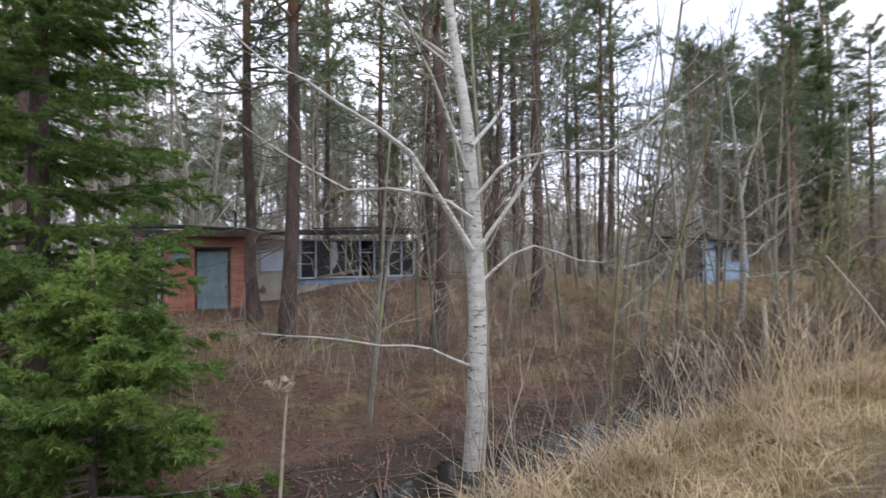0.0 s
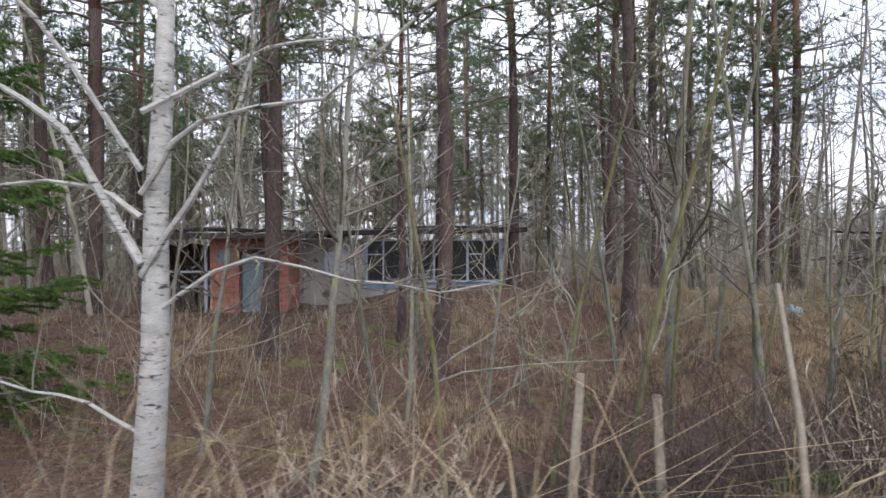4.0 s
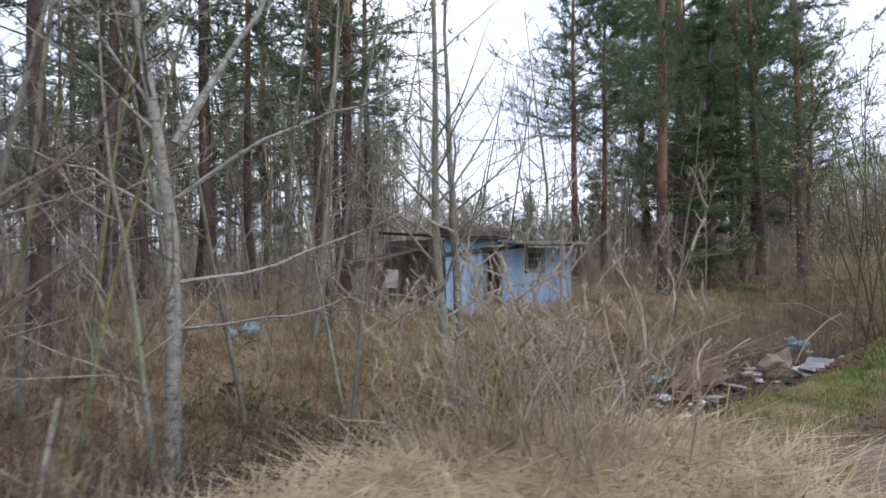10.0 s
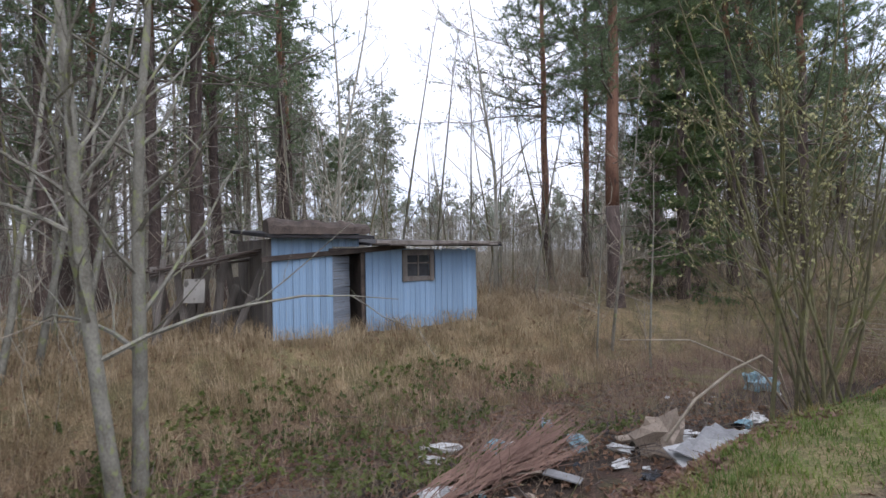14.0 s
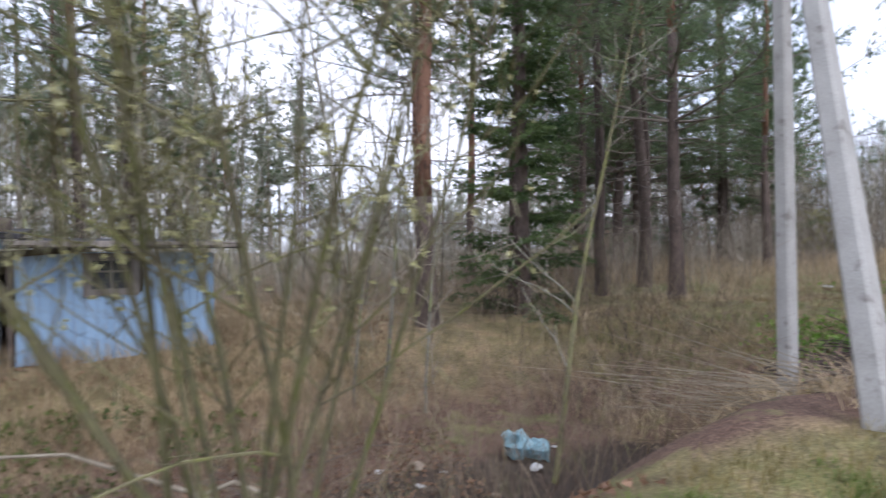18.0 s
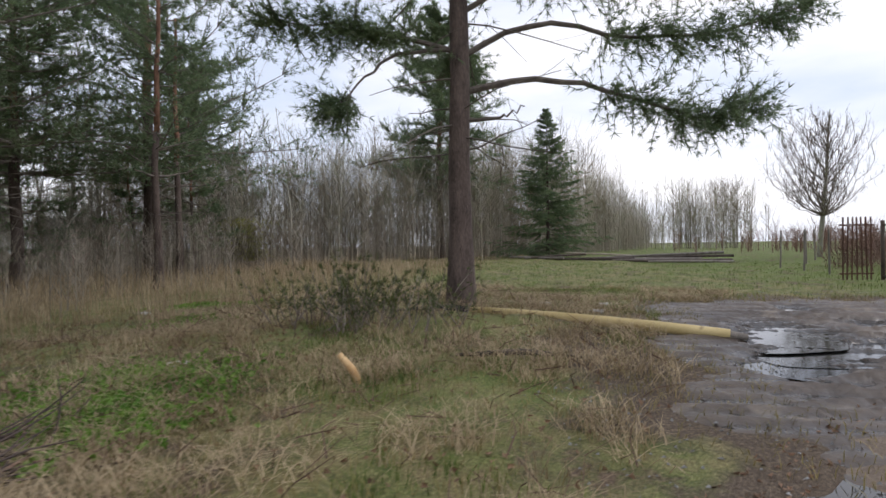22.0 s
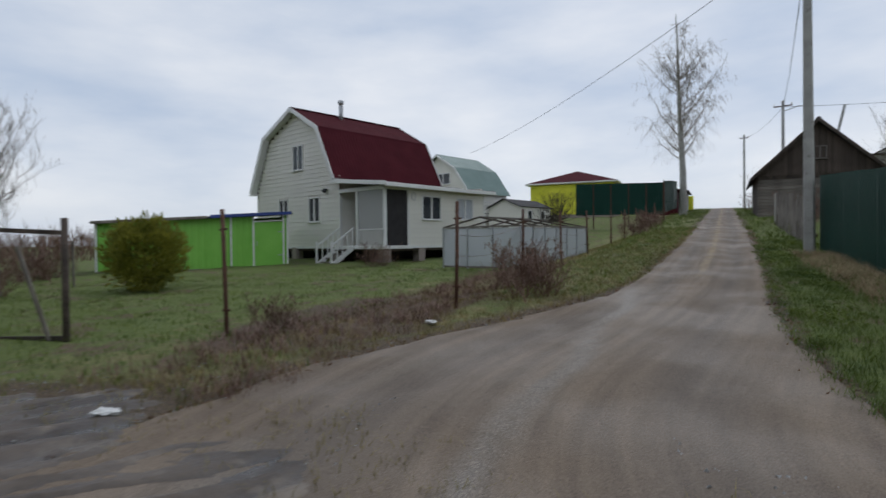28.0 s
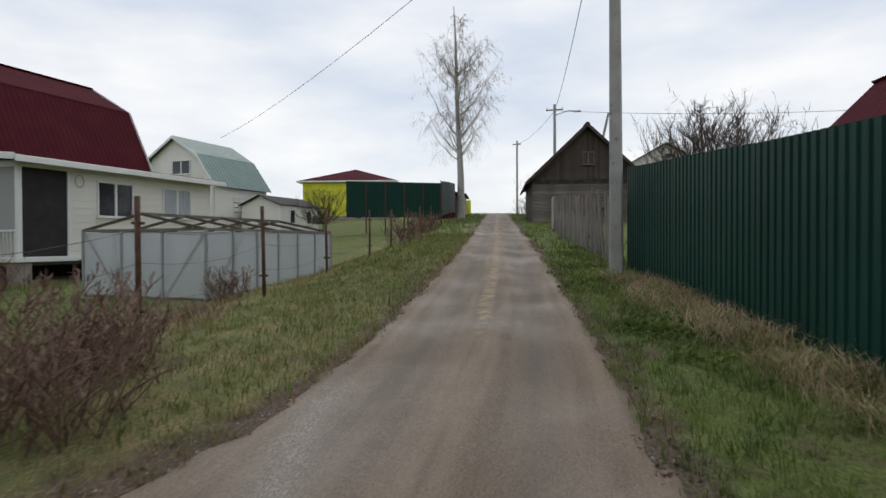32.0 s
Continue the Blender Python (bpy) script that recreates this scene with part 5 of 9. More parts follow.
# ---- the cream house ----
def siding_wall(parent, x0, x1, z0, z1, cuts, axis="x", at=0.0, limit=None, rowh=0.205):
    """Overlapping boards of a wall, cut round its openings. limit(z) narrows a gable; outward is -y (or -x)."""
    z = z0
    while z < z1 - 0.02:
        h = min(rowh, z1 - z)
        zm = z + h / 2
        lo, hi = (x0, x1) if limit is None else limit(zm)
        for a, b in spans(lo, hi, [(c[0], c[1]) for c in cuts if c[2] < zm < c[3]]):
            if b - a < 0.04:
                continue
            if axis == "x":
                piece("siding_board", (b - a, 0.03, h - 0.02), ((a + b) / 2, at, zm), SIDING, parent, (5, 0, 0))
            else:
                piece("siding_board", (0.03, b - a, h - 0.02), (at, (a + b) / 2, zm), SIDING, parent, (0, -5, 0))
        z += rowh


def cream_house():
    ang = math.degrees(math.atan2(-math.cos(radians(14)), math.sin(radians(14))))
    g0 = 0.62
    ob = thing("cream_house", frame_at(34.5, -15.85, 0.0, ang), "cream-sided house with burgundy gambrel roof and glazed porch", "house")
    X1, XB = 6.65, 6.45
    Zf, Ze = 1.36, 3.95
    # wall cores, with openings left free
    fr = part("front_wall", Mesh().box((0.75, 0.12, Ze - Zf), (1.8, 0.08, (Ze + Zf) / 2)).box((1.15, 0.12, Ze - Zf), (4.0, 0.08, (Ze + Zf) / 2))
              .box((0.9, 0.12, Ze - Zf), (6.2, 0.08, (Ze + Zf) / 2)).box((1.24, 0.12, 2.55 - Zf), (2.82, 0.08, (2.55 + Zf) / 2))
              .box((1.24, 0.12, 2.55 - Zf), (5.17, 0.08, (2.55 + Zf) / 2)).box((1.24, 0.12, 0.3), (2.82, 0.08, 3.8)).box((1.24, 0.12, 0.3), (5.17, 0.08, 3.8)), SIDING, ob)
    siding_wall(fr, 1.42, X1, Zf, Ze - 0.02, [(2.2, 3.44, 2.55, 3.64), (4.55, 5.78, 2.6, 3.64)], "x", 0.0)
    siding_wall(fr, 0.2, 1.42, Ze - 0.15, Ze, [], "x", 0.0)
    part("right_wall", Mesh().box((0.12, 3.4, Ze - Zf + 0.3), (X1 - 0.07, 1.8, (Ze + Zf) / 2 + 0.1)), SIDING, ob)
    window_unit(ob, 2.82, 3.095, 1.24, 1.08, 0.0)
    window_unit(ob, 5.165, 3.12, 1.22, 1.03, 0.0, material=CURTAIN)
    roofline = [(2.98, 4.44), (4.2, 6.88), (6.3, 8.05), (8.8, 6.88), (10.1, 4.2)]

    def gable(z):
        lo = 3.05 if z < 4.6 else float(np.interp(z, [4.6, 6.8, 7.95], [3.22, 4.3, 6.25]))
        hi = 10.0 if z < 4.15 else float(np.interp(z, [4.15, 6.8, 7.95], [10.0, 8.7, 6.35]))
        return lo - 0.05, hi + 0.05
    gw = part("gable_wall", Mesh().add([(0.06, y, z) for y, z in [(3.1, Zf), (10.0, Zf), (10.0, 4.15), (8.7, 6.8), (6.3, 7.95), (4.3, 6.8), (3.2, 4.6)]]
                                       + [(0.16, y, z) for y, z in [(3.1, Zf), (10.0, Zf), (10.0, 4.15), (8.7, 6.8), (6.3, 7.95), (4.3, 6.8), (3.2, 4.6)]],
                                       [tuple(range(7))[::-1], tuple(range(7, 14))] + [(i, (i + 1) % 7, 7 + (i + 1) % 7, 7 + i) for i in range(7)]), SIDING, ob)
    siding_wall(gw, 3.05, 10.0, Zf, 7.9, [(4.47, 5.37, 2.55, 3.72), (7.1, 7.93, 2.62, 3.75), (5.78, 6.64, 5.1, 6.33)], "y", 0.0, gable)
    for yy, zz, ww, hh in ((4.92, 3.135, 0.9, 1.17), (7.515, 3.185, 0.83, 1.13), (6.21, 5.715, 0.86, 1.23)):
        window_unit(ob, yy, zz, ww, hh, -0.005, "y")
    part("far_gable_wall", Mesh().box((0.12, 6.7, 3.0), (XB - 0.1, 6.6, 2.85)), SIDING, ob)
    part("back_wall", Mesh().box((XB, 0.12, 2.8), (XB / 2, 10.0, 2.75)), SIDING, ob)
    part("inner_wall", Mesh().box((XB - 0.2, 0.12, 3.2), (XB / 2, 3.15, 2.95)), SIDING, ob)
    # roof: four slopes of ribbed metal, with a white edge board
    for (ya, za), (yb, zb) in zip(roofline, roofline[1:]):
        ln, slope = math.dist((ya, za), (yb, zb)), math.degrees(math.atan2(zb - za, yb - ya))
        sh = corrugated(XB + 0.75, ln + 0.06, 0.18, 0.009)
        rise_over(sh, slope - 90, (XB / 2, (ya + yb) / 2, (za + zb) / 2 + 0.05))
        part("roof_slope", sh, ROOF_RED, ob)
        for xx in (-0.395, XB + 0.395):
            part("bargeboard", Mesh().box((0.035, ln + 0.05, 0.20), (xx, (ya + yb) / 2, (za + zb) / 2 - 0.01), (slope, 0, 0), bevel=0.006), WHITE, ob)
        part("soffit", Mesh().box((0.36, ln, 0.02), (-0.19, (ya + yb) / 2, (za + zb) / 2 - 0.03), (slope, 0, 0)), WHITE, ob)
    part("soffit", Mesh().box((0.34, 0.5, 0.03), (-0.18, 10.1, 4.12)), WHITE, ob)
    part("ridge_cap", Mesh().box((XB + 0.8, 0.22, 0.04), (XB / 2, 6.3, 8.12), bevel=0.01), ROOF_RED, ob)
    ext = Mesh().box((X1 + 0.65, 3.75, 0.05), (X1 / 2, 1.38, 4.20), (5.6, 0, 0), bevel=0.008)
    part("extension_roof", ext, ROOF_RED, ob)
    part("eaves_board", Mesh().box((X1 + 0.7, 0.04, 0.17), (X1 / 2, -0.48, 3.94), bevel=0.008), WHITE, ob)
    part("side_eaves_board", Mesh().box((0.04, 3.7, 0.17), (-0.36, 1.38, 4.16), (5.6, 0, 0), bevel=0.008), WHITE, ob)
    ch = new("chimney")
    ch.parent = ob
    ch.matrix_basis = pose(2.46, 6.0, 7.9)
    part("flue", Mesh().tube([(0, 0, -0.2), (0, 0, 0.75)], 0.11, 14), STEEL, ch, "", True)
    part("cap", Mesh().tube([(0, 0, 0.80), (0, 0, 0.84), (0, 0, 0.98), (0, 0, 1.0)], [0.13, 0.15, 0.15, 0.10], 14), STEEL, ch, "", True)
    # porch in the near corner
    po = new("porch")
    po.parent = ob
    part("deck", Mesh().box((1.7, 3.2, 0.14), (0.72, 1.5, 1.36), bevel=0.01), WHITE, po)
    for px, py in ((0.06, 0.06), (0.06, 1.83), (1.4, 0.06), (0.06, 3.06)):
        part("post", Mesh().box((0.12, 0.12, 2.55), (px, py, 2.68), bevel=0.01), WHITE, po)
    part("screen", Mesh().box((0.01, 1.6, 1.75), (0.05, 0.94, 2.95)), SCREEN, po, "grey insect screen")
    part("top_rail", Mesh().box((0.06, 1.66, 0.06), (0.06, 0.94, 2.12), bevel=0.006), WHITE, po)
    for i in range(11):
        piece("baluster", (0.035, 0.035, 0.66), (0.06, 0.2 + i * 0.15, 1.78), WHITE, po)
    part("header", Mesh().box((0.12, 3.0, 0.16), (0.06, 1.55, 3.88), bevel=0.008).box((1.3, 0.12, 0.12), (0.75, 0.06, 3.86), bevel=0.008), WHITE, po)
    part("door_net", Mesh().box((1.2, 0.015, 2.42), (0.75, 0.06, 2.6)), NET_DARK, po, "black net hung in the doorway")
    part("side_wall", Mesh().box((0.1, 3.0, 2.5), (1.42, 1.6, 2.6)), SIDING, po)
    st = new("steps")
    st.parent = ob
    st.matrix_basis = pose(-0.05, 2.45, 0)
    for i in range(4):
        part("tread", Mesh().box((0.28, 1.0, 0.045), (-0.15 - i * 0.27, 0, 1.24 - i * 0.17), bevel=0.008), GREY_BOARD, st)
    for sy in (-0.52, 0.52):
        part("stringer", Mesh().box((1.5, 0.05, 0.2), (-0.65, sy, 0.98), (0, -32.5, 0), bevel=0.008), WHITE, st)
        part("handrail", Mesh().box((1.5, 0.06, 0.06), (-0.65, sy, 1.82), (0, -32.5, 0), bevel=0.008), WHITE, st)
        for i in range(5):
            part("baluster", Mesh().box((0.04, 0.04, 0.85), (-0.1 - i * 0.28, sy, 1.74 - i * 0.178), bevel=0.004), WHITE, st)
        part("newel", Mesh().box((0.08, 0.08, 1.2), (-1.25, sy, 1.02), bevel=0.008), WHITE, st)
    # foundation: blocks, and a crawl space whose shade is put in as black sheets
    for bx in (0.15, 2.2, 4.3, 6.5):
        for by in (0.2, 3.3, 6.6, 9.8):
            piece("foundation_block", (0.4, 0.4, 1.0), (bx, by, 0.86), MORTAR, ob)
    part("sill_beam", Mesh().box((X1, 0.15, 0.16), (X1 / 2, 0.12, 1.28)).box((0.15, 9.9, 0.16), (0.12, 5.0, 1.28)), DARK_WOOD, ob)
    part("floor", Mesh().box((X1 - 0.3, 9.6, 0.1), (X1 / 2, 5.0, 1.3)), DARK_WOOD, ob)
    # near-black sheets added in place of the shade below the floor
    part("crawl_wall", Mesh().box((X1 - 0.6, 0.1, 1.1), (X1 / 2, 1.6, 0.8)).box((0.1, 9.0, 1.1), (1.2, 5.2, 0.8)), INNER_SHADE, ob)
    # corner trims, lamp, pipe and meter
    part("corner_trim", Mesh().box((0.1, 0.1, Ze - Zf), (X1, 0.02, (Ze + Zf) / 2), bevel=0.01), WHITE, ob)
    part("base_trim", Mesh().box((X1, 0.03, 0.1), (X1 / 2, -0.02, 1.36), bevel=0.006).box((0.03, 7.0, 0.1), (-0.02, 6.5, 1.36), bevel=0.006), WHITE, ob)
    part("wall_lamp", Mesh().tube([(-0.02, 3.93, 4.02), (-0.14, 3.93, 3.98), (-0.2, 3.93, 3.9)], [0.05, 0.11, 0.09], 10), WIRE, ob)
    part("cable_coil", Mesh().tube([(1.65 + 0.13 * math.cos(t), -0.05, 3.55 + 0.17 * math.sin(t)) for t in np.linspace(0, 9, 26)], 0.012, 5), STEEL, ob)
    return ob


cream_house()

# ---- yard and lane ----
PIPE_Y = mat("yellow_insulation_pipe", (0.42, 0.32, 0.13), (0.56, 0.45, 0.22), 3, 60, 0.7, bump=0.25, c3=(0.30, 0.22, 0.10), spot=0.66)
WATER = mat("still_dark_water", (0.010, 0.011, 0.010), (0.022, 0.022, 0.02), 1, 20, 0.03, bump=0.0)
MUD_MAT = mat("wet_churned_mud", (0.045, 0.033, 0.025), (0.125, 0.096, 0.072), 1.1, 26, 0.36, bump=0.8, where="World", rough2=0.75, c3=(0.18, 0.145, 0.11), spot=0.64)
BAG_WHITE = mat("dirty_white_plastic", (0.45, 0.45, 0.43), (0.68, 0.68, 0.66), 5, 40, 0.4, bump=0.3, vary=0.2)
BAG_BLUE = mat("pale_blue_plastic", (0.16, 0.30, 0.36), (0.30, 0.46, 0.50), 5, 40, 0.35, bump=0.3, vary=0.2)
BAG_BLACK = mat("black_plastic", (0.012, 0.013, 0.016), (0.04, 0.043, 0.05), 5, 40, 0.25, bump=0.3)
CARD = mat("sodden_cardboard", (0.24, 0.19, 0.14), (0.38, 0.31, 0.24), 5, 40, 0.9, bump=0.2, vary=0.15)
CUT_WOOD = mat("fresh_cut_wood", (0.50, 0.30, 0.13), (0.66, 0.46, 0.24), 6, 40, 0.8, bump=0.2)
ASBESTOS = mat("grey_slate_sheet", (0.22, 0.22, 0.22), (0.36, 0.36, 0.35), 3, 40, 0.9, bump=0.2, vary=0.1)
YARD_POSTS = [(-0.73, 5.92, 1.75), (2.0, 3.69, 1.75), (5.6, 3.75, 1.55), (8.7, 3.7, 1.45), (12.2, 3.75, 1.45), (16.4, 3.75, 1.4), (20.0, 3.8, 1.4), (24, 3.8, 1.4), (28, 3.8, 1.4), (32, 3.8, 1.4)]


def stand(a, b):
    x, y = xy(a, b)
    return x, y, float(gz(x, y))


def fence_post(a, b, h, lean):
    x, y, z = stand(a, b)
    ob = thing("fence_post", pose(x, y, z, lean[0], lean[1], 20), "rusty brown iron fence post leaning slightly in the grass", "fence post", "rusty yard fence posts")
    part("pipe", Mesh().tube([(0, 0, -0.3), (0, 0, h * 0.5), (0.01, 0, h)], 0.03, 8), RUST, ob, "", True)
    part("bracket", Mesh().box((0.16, 0.03, 0.03), (0, 0, h - 0.28), bevel=0.005), RUST, ob)
    part("bracket", Mesh().box((0.16, 0.03, 0.03), (0, 0, 0.35), bevel=0.005), RUST, ob)
    return ob


for i, (a, b, h) in enumerate(YARD_POSTS):
    fence_post(a, b, h, (math.sin(i * 2.1) * 2, math.cos(i * 1.7) * 2))
# slack strands of wire between the yard posts
strand = Mesh()
for hh in (0.45, 0.85, 1.2):
    for (a0, b0, h0), (a1, b1, h1) in zip(YARD_POSTS[1:], YARD_POSTS[2:]):
        p, q = np.array(stand(a0, b0)), np.array(stand(a1, b1))
        pts = [p + (q - p) * t + np.array([0, 0, hh - 0.12 * math.sin(math.pi * t)]) for t in np.linspace(0, 1, 6)]
        strand.tube(pts, 0.003, 3, False)
solid("fence_wire", strand, RUST, "slack rusty wire strung between the yard posts", "wire", kind="stuff")


def wire_gate(name, x, y, angle, w, h, brace, label):
    ob = thing(name, pose(x, y, float(gz(x, y)), 0, 0, angle), label, "gate", "rusty yard gates")
    part("post", Mesh().tube([(0, 0, -0.3), (0, 0, h + 0.15)], 0.05, 8), DARK_WOOD, ob, "", True)
    part("post", Mesh().tube([(w, 0, -0.3), (w, 0, h + 0.1)], 0.045, 8), DARK_WOOD, ob, "", True)
    part("rail", Mesh().box((w, 0.045, 0.07), (w / 2, 0, 0.08), bevel=0.006), DARK_WOOD, ob)
    part("rail", Mesh().box((w, 0.045, 0.06), (w / 2, 0, h - 0.05), (0, 3, 0), bevel=0.006), DARK_WOOD, ob)
    part("stile", Mesh().box((0.05, 0.04, h - 0.1), (w * 0.5, 0, h / 2), bevel=0.005), RUST, ob)
    for s in brace:
        part("brace", Mesh().box((0.05, 0.035, h * 0.86), (w * s[0], -0.01, h * 0.42), (0, s[1], 0), bevel=0.005), GREY_BOARD, ob)
    return ob


_ga = math.degrees(math.atan2(-4.76 + 3.17, 22.78 - 23.81))
wire_gate("yard_gate", 23.81, -3.17, _ga, 1.9, 1.6, [(0.2, 20), (0.78, -18)], "old gate of dark timber with pale diagonal braces")
_gb = math.degrees(math.atan2(-3.17 + 1.97, 23.81 - 26.58))
wire_gate("yard_gate", 26.58, -1.97, _gb, 2.9, 1.45, [(0.7, 10)], "open rusty gate leaf standing askew in the grass")
rg = thing("rusty_bar_panel", pose(26.9, -1.75, float(gz(26.9, -1.75)), 0, 0, 120), "narrow panel of upright rusty bars at the gate", "fence panel")
for i in range(7):
    piece("bar", (0.03, 0.03, 1.75), (i * 0.13, 0, 0.85), RUST, rg, (0, math.sin(i) * 1.5, 0))
piece("rail", (0.95, 0.03, 0.04), (0.4, 0, 0.15), RUST, rg)
piece("rail", (0.95, 0.03, 0.04), (0.4, 0, 1.5), RUST, rg)
for i, (x, y, h) in enumerate([(29.5, -1.0, 1.5), (31.5, -0.4, 1.5), (33.5, 0.3, 1.5), (36.2, -0.7, 1.4), (39, -1.2, 1.5), (30.5, -3.5, 1.3), (33, -5.0, 1.3)]):
    ob = solid("stake", Mesh().tube([(0, 0, -0.3), (0.02, 0.01, h)], [0.035, 0.028], 6), GREY_BOARD, "grey wooden stake of the old field fence", "fence post", "grey field stakes", m=pose(x, y, float(gz(x, y)), 2 * math.sin(i), 3 * math.cos(i), 0))


def lime_shed():
    ob = thing("lime_shed", pose(38.35, -5.75, 0.58, 0, 0, -97.4), "lime green sheet shed with white trims and blue roof edge", "shed")
    W, D, H = 7.05, 2.5, 2.2
    low = 1.78                                     # eaves height at the far end
    fr = W - 2.35
    part("front_sheet", corrugated(fr, H, 0.25, 0.02, (fr / 2, 0.0, H / 2)), LIME, ob)
    part("front_sheet", corrugated(0.20, H, 0.2, 0.02, (W - 0.10, 0.0, H / 2)), LIME, ob)
    part("front_sheet", corrugated(0.95, H, 0.24, 0.02, (fr + 0.475, 0.0, H / 2)), LIME, ob)
    part("end_sheet", rise_over(corrugated(D, H, 0.25, 0.02), 0, (0, D / 2, H / 2), -90), LIME, ob)
    part("end_sheet", rise_over(corrugated(D, H, 0.25, 0.02), 0, (W, D / 2, H / 2), -90), LIME, ob)
    part("back_sheet", Mesh().box((W, 0.03, H), (W / 2, D, H / 2)), LIME, ob)
    dr = part("door", corrugated(1.16, H - 0.34, 0.12, 0.012, (W - 0.80, -0.03, (H - 0.34) / 2 + 0.06)), LIME, ob, "lime green boarded door")
    part("handle", Mesh().box((0.03, 0.05, 0.16), (W - 1.28, -0.08, 1.0), bevel=0.005), STEEL, dr)
    for zz in (0.5, 1.5):
        part("hinge", Mesh().box((0.22, 0.02, 0.04), (W - 0.32, -0.06, zz), bevel=0.004), STEEL, dr)
    for tx in (W - 0.03, W - 0.19, W - 1.41, 0.03):
        part("white_trim", Mesh().box((0.07, 0.05, H), (tx, -0.05, H / 2), bevel=0.008), WHITE, ob)
    part("white_trim", Mesh().box((1.16, 0.05, 0.06), (W - 0.80, -0.05, H - 0.22), bevel=0.008), WHITE, ob)
    part("door_post", Mesh().box((0.07, 0.05, H), (fr + 0.06, -0.05, H / 2), bevel=0.008), WHITE, ob)
    for ch in ob.children_recursive:
        for vt in ch.data.vertices:
            if vt.co.z > H / 2:
                vt.co.z *= (low + (H - low) * min(max(vt.co.x / W, 0), 1)) / H
    tilt = math.degrees(math.atan2(H - low, W))
    part("roof", Mesh().box((W + 0.3, D + 0.5, 0.06), (W / 2, D / 2 - 0.05, (H + low) / 2 + 0.08), (1.5, -tilt, 0), bevel=0.008), TAR, ob)
    part("blue_edge", Mesh().box((3.2, 0.05, 0.13), (W - 1.5, -0.30, H - 0.02), (0, -tilt, 0), bevel=0.008), BLUE_TRIM, ob, "blue roof edge")
    part("rafter_edge", Mesh().box((W - 3.1, 0.05, 0.11), ((W - 3.1) / 2 - 0.1, -0.30, low + 0.16), (0, -tilt, 0), bevel=0.008), GREY_BOARD, ob)
    part("base", Mesh().box((W, D, 0.36), (W / 2, D / 2, -0.17), bevel=0.01), MORTAR, ob)
    return ob


lime_shed()


def greenhouse():
    ang = math.degrees(math.atan2(-4.0, 1.1))
    z = float(gz(26.6, -16.3)) - 0.02
    ob = thing("greenhouse", pose(26.3, -16.0, z, 0, 0, ang), "low greenhouse of milky film on a grey timber frame, roof bare", "greenhouse")
    L, W, H, R = 4.2, 3.0, 1.32, 1.62
    for n, (cx, cy, sx, sy) in enumerate(((L / 2, 0, L, 0), (L / 2, W, L, 0), (0, W / 2, 0, W), (L, W / 2, 0, W))):
        part("film_wall", Mesh().box((sx or 0.006, sy or 0.006, H - 0.08), (cx, cy, H / 2 - 0.0)), FILM, ob)
    for i in range(7):
        for yy in (0, W):
            piece("stud", (0.05, 0.05, H), (i * L / 6, yy, H / 2), STEEL, ob)
    for j in (1, 2):
        for xx in (0, L):
            piece("stud", (0.05, 0.05, H), (xx, j * W / 3, H / 2), STEEL, ob)
    for zz in (0.06, H):
        for yy in (0, W):
            piece("rail", (L, 0.05, 0.05), (L / 2, yy, zz), GREY_BOARD, ob)
        for xx in (0, L):
            piece("rail", (0.05, W, 0.05), (xx, W / 2, zz), GREY_BOARD, ob)
    piece("ridge_rail", (L + 0.1, 0.05, 0.06), (L / 2, W / 2, R), GREY_BOARD, ob)
    sl = math.degrees(math.atan2(R - H, W / 2))
    for i in range(5):
        for sy in (-1, 1):
            piece("rafter", (0.045, 1.54, 0.05), (i * L / 4, W / 2 + sy * W / 4, (R + H) / 2), DARK_WOOD, ob, (-sy * sl, 0, 0))
    for yy, t in ((0.5, 38), (2.5, -38)):
        piece("brace", (0.04, 0.05, 1.5), (0.02, yy, H / 2), GREY_BOARD, ob, (t, 0, 0))
    piece("brace", (0.05, 0.04, 1.5), (0.55, 0.02, H / 2), GREY_BOARD, ob, (0, 40, 0))
    return ob


greenhouse()


# ---- fences and poles of the lane ----
def green_fence(a0, a1, b0, b1, h, name="metal_fence", raised=0.0, label="dark green ribbed metal fence along the lane"):
    n = max(int(round(abs(a1 - a0) / 1.15)), 1)
    x0, y0 = xy(a0, b0)
    ob = thing(name, pose(x0, y0, 0), label, "fence")
    for i in range(n):
        s0, s1 = i / n, (i + 1) / n
        p = np.array(xy(a0 + (a1 - a0) * s0, b0 + (b1 - b0) * s0))
        q = np.array(xy(a0 + (a1 - a0) * s1, b0 + (b1 - b0) * s1))
        m = (p + q) / 2
        w = float(np.linalg.norm(q - p))
        z = float(gz(*p) + gz(*q)) / 2 + raised - 0.03
        slope = float(gz(*q) - gz(*p)) / w
        ang = math.degrees(math.atan2(q[1] - p[1], q[0] - p[0]))
        sh = part("fence_sheet", corrugated(w + 0.03, h, 0.13, 0.02), FENCE_GREEN, ob)
        for vt in sh.data.vertices:
            vt.co.z += slope * vt.co.x
        sh.matrix_basis = pose(m[0] - x0, m[1] - y0, z + h / 2 + 0.05, 0, 0, ang)
        if i % 2 == 0:
            pp = part("fence_post", Mesh().box((0.06, 0.04, h + raised + 0.3), (0, 0, -raised / 2), bevel=0.004), RUST if raised else FENCE_GREEN, ob)
            pp.matrix_basis = pose(p[0] - x0, p[1] - y0, z + h / 2 - 0.1, 0, 0, ang) @ pose(0, 0.05, 0)
    return ob


green_fence(11.2, -2.0, -2.48, -3.25, 1.95)


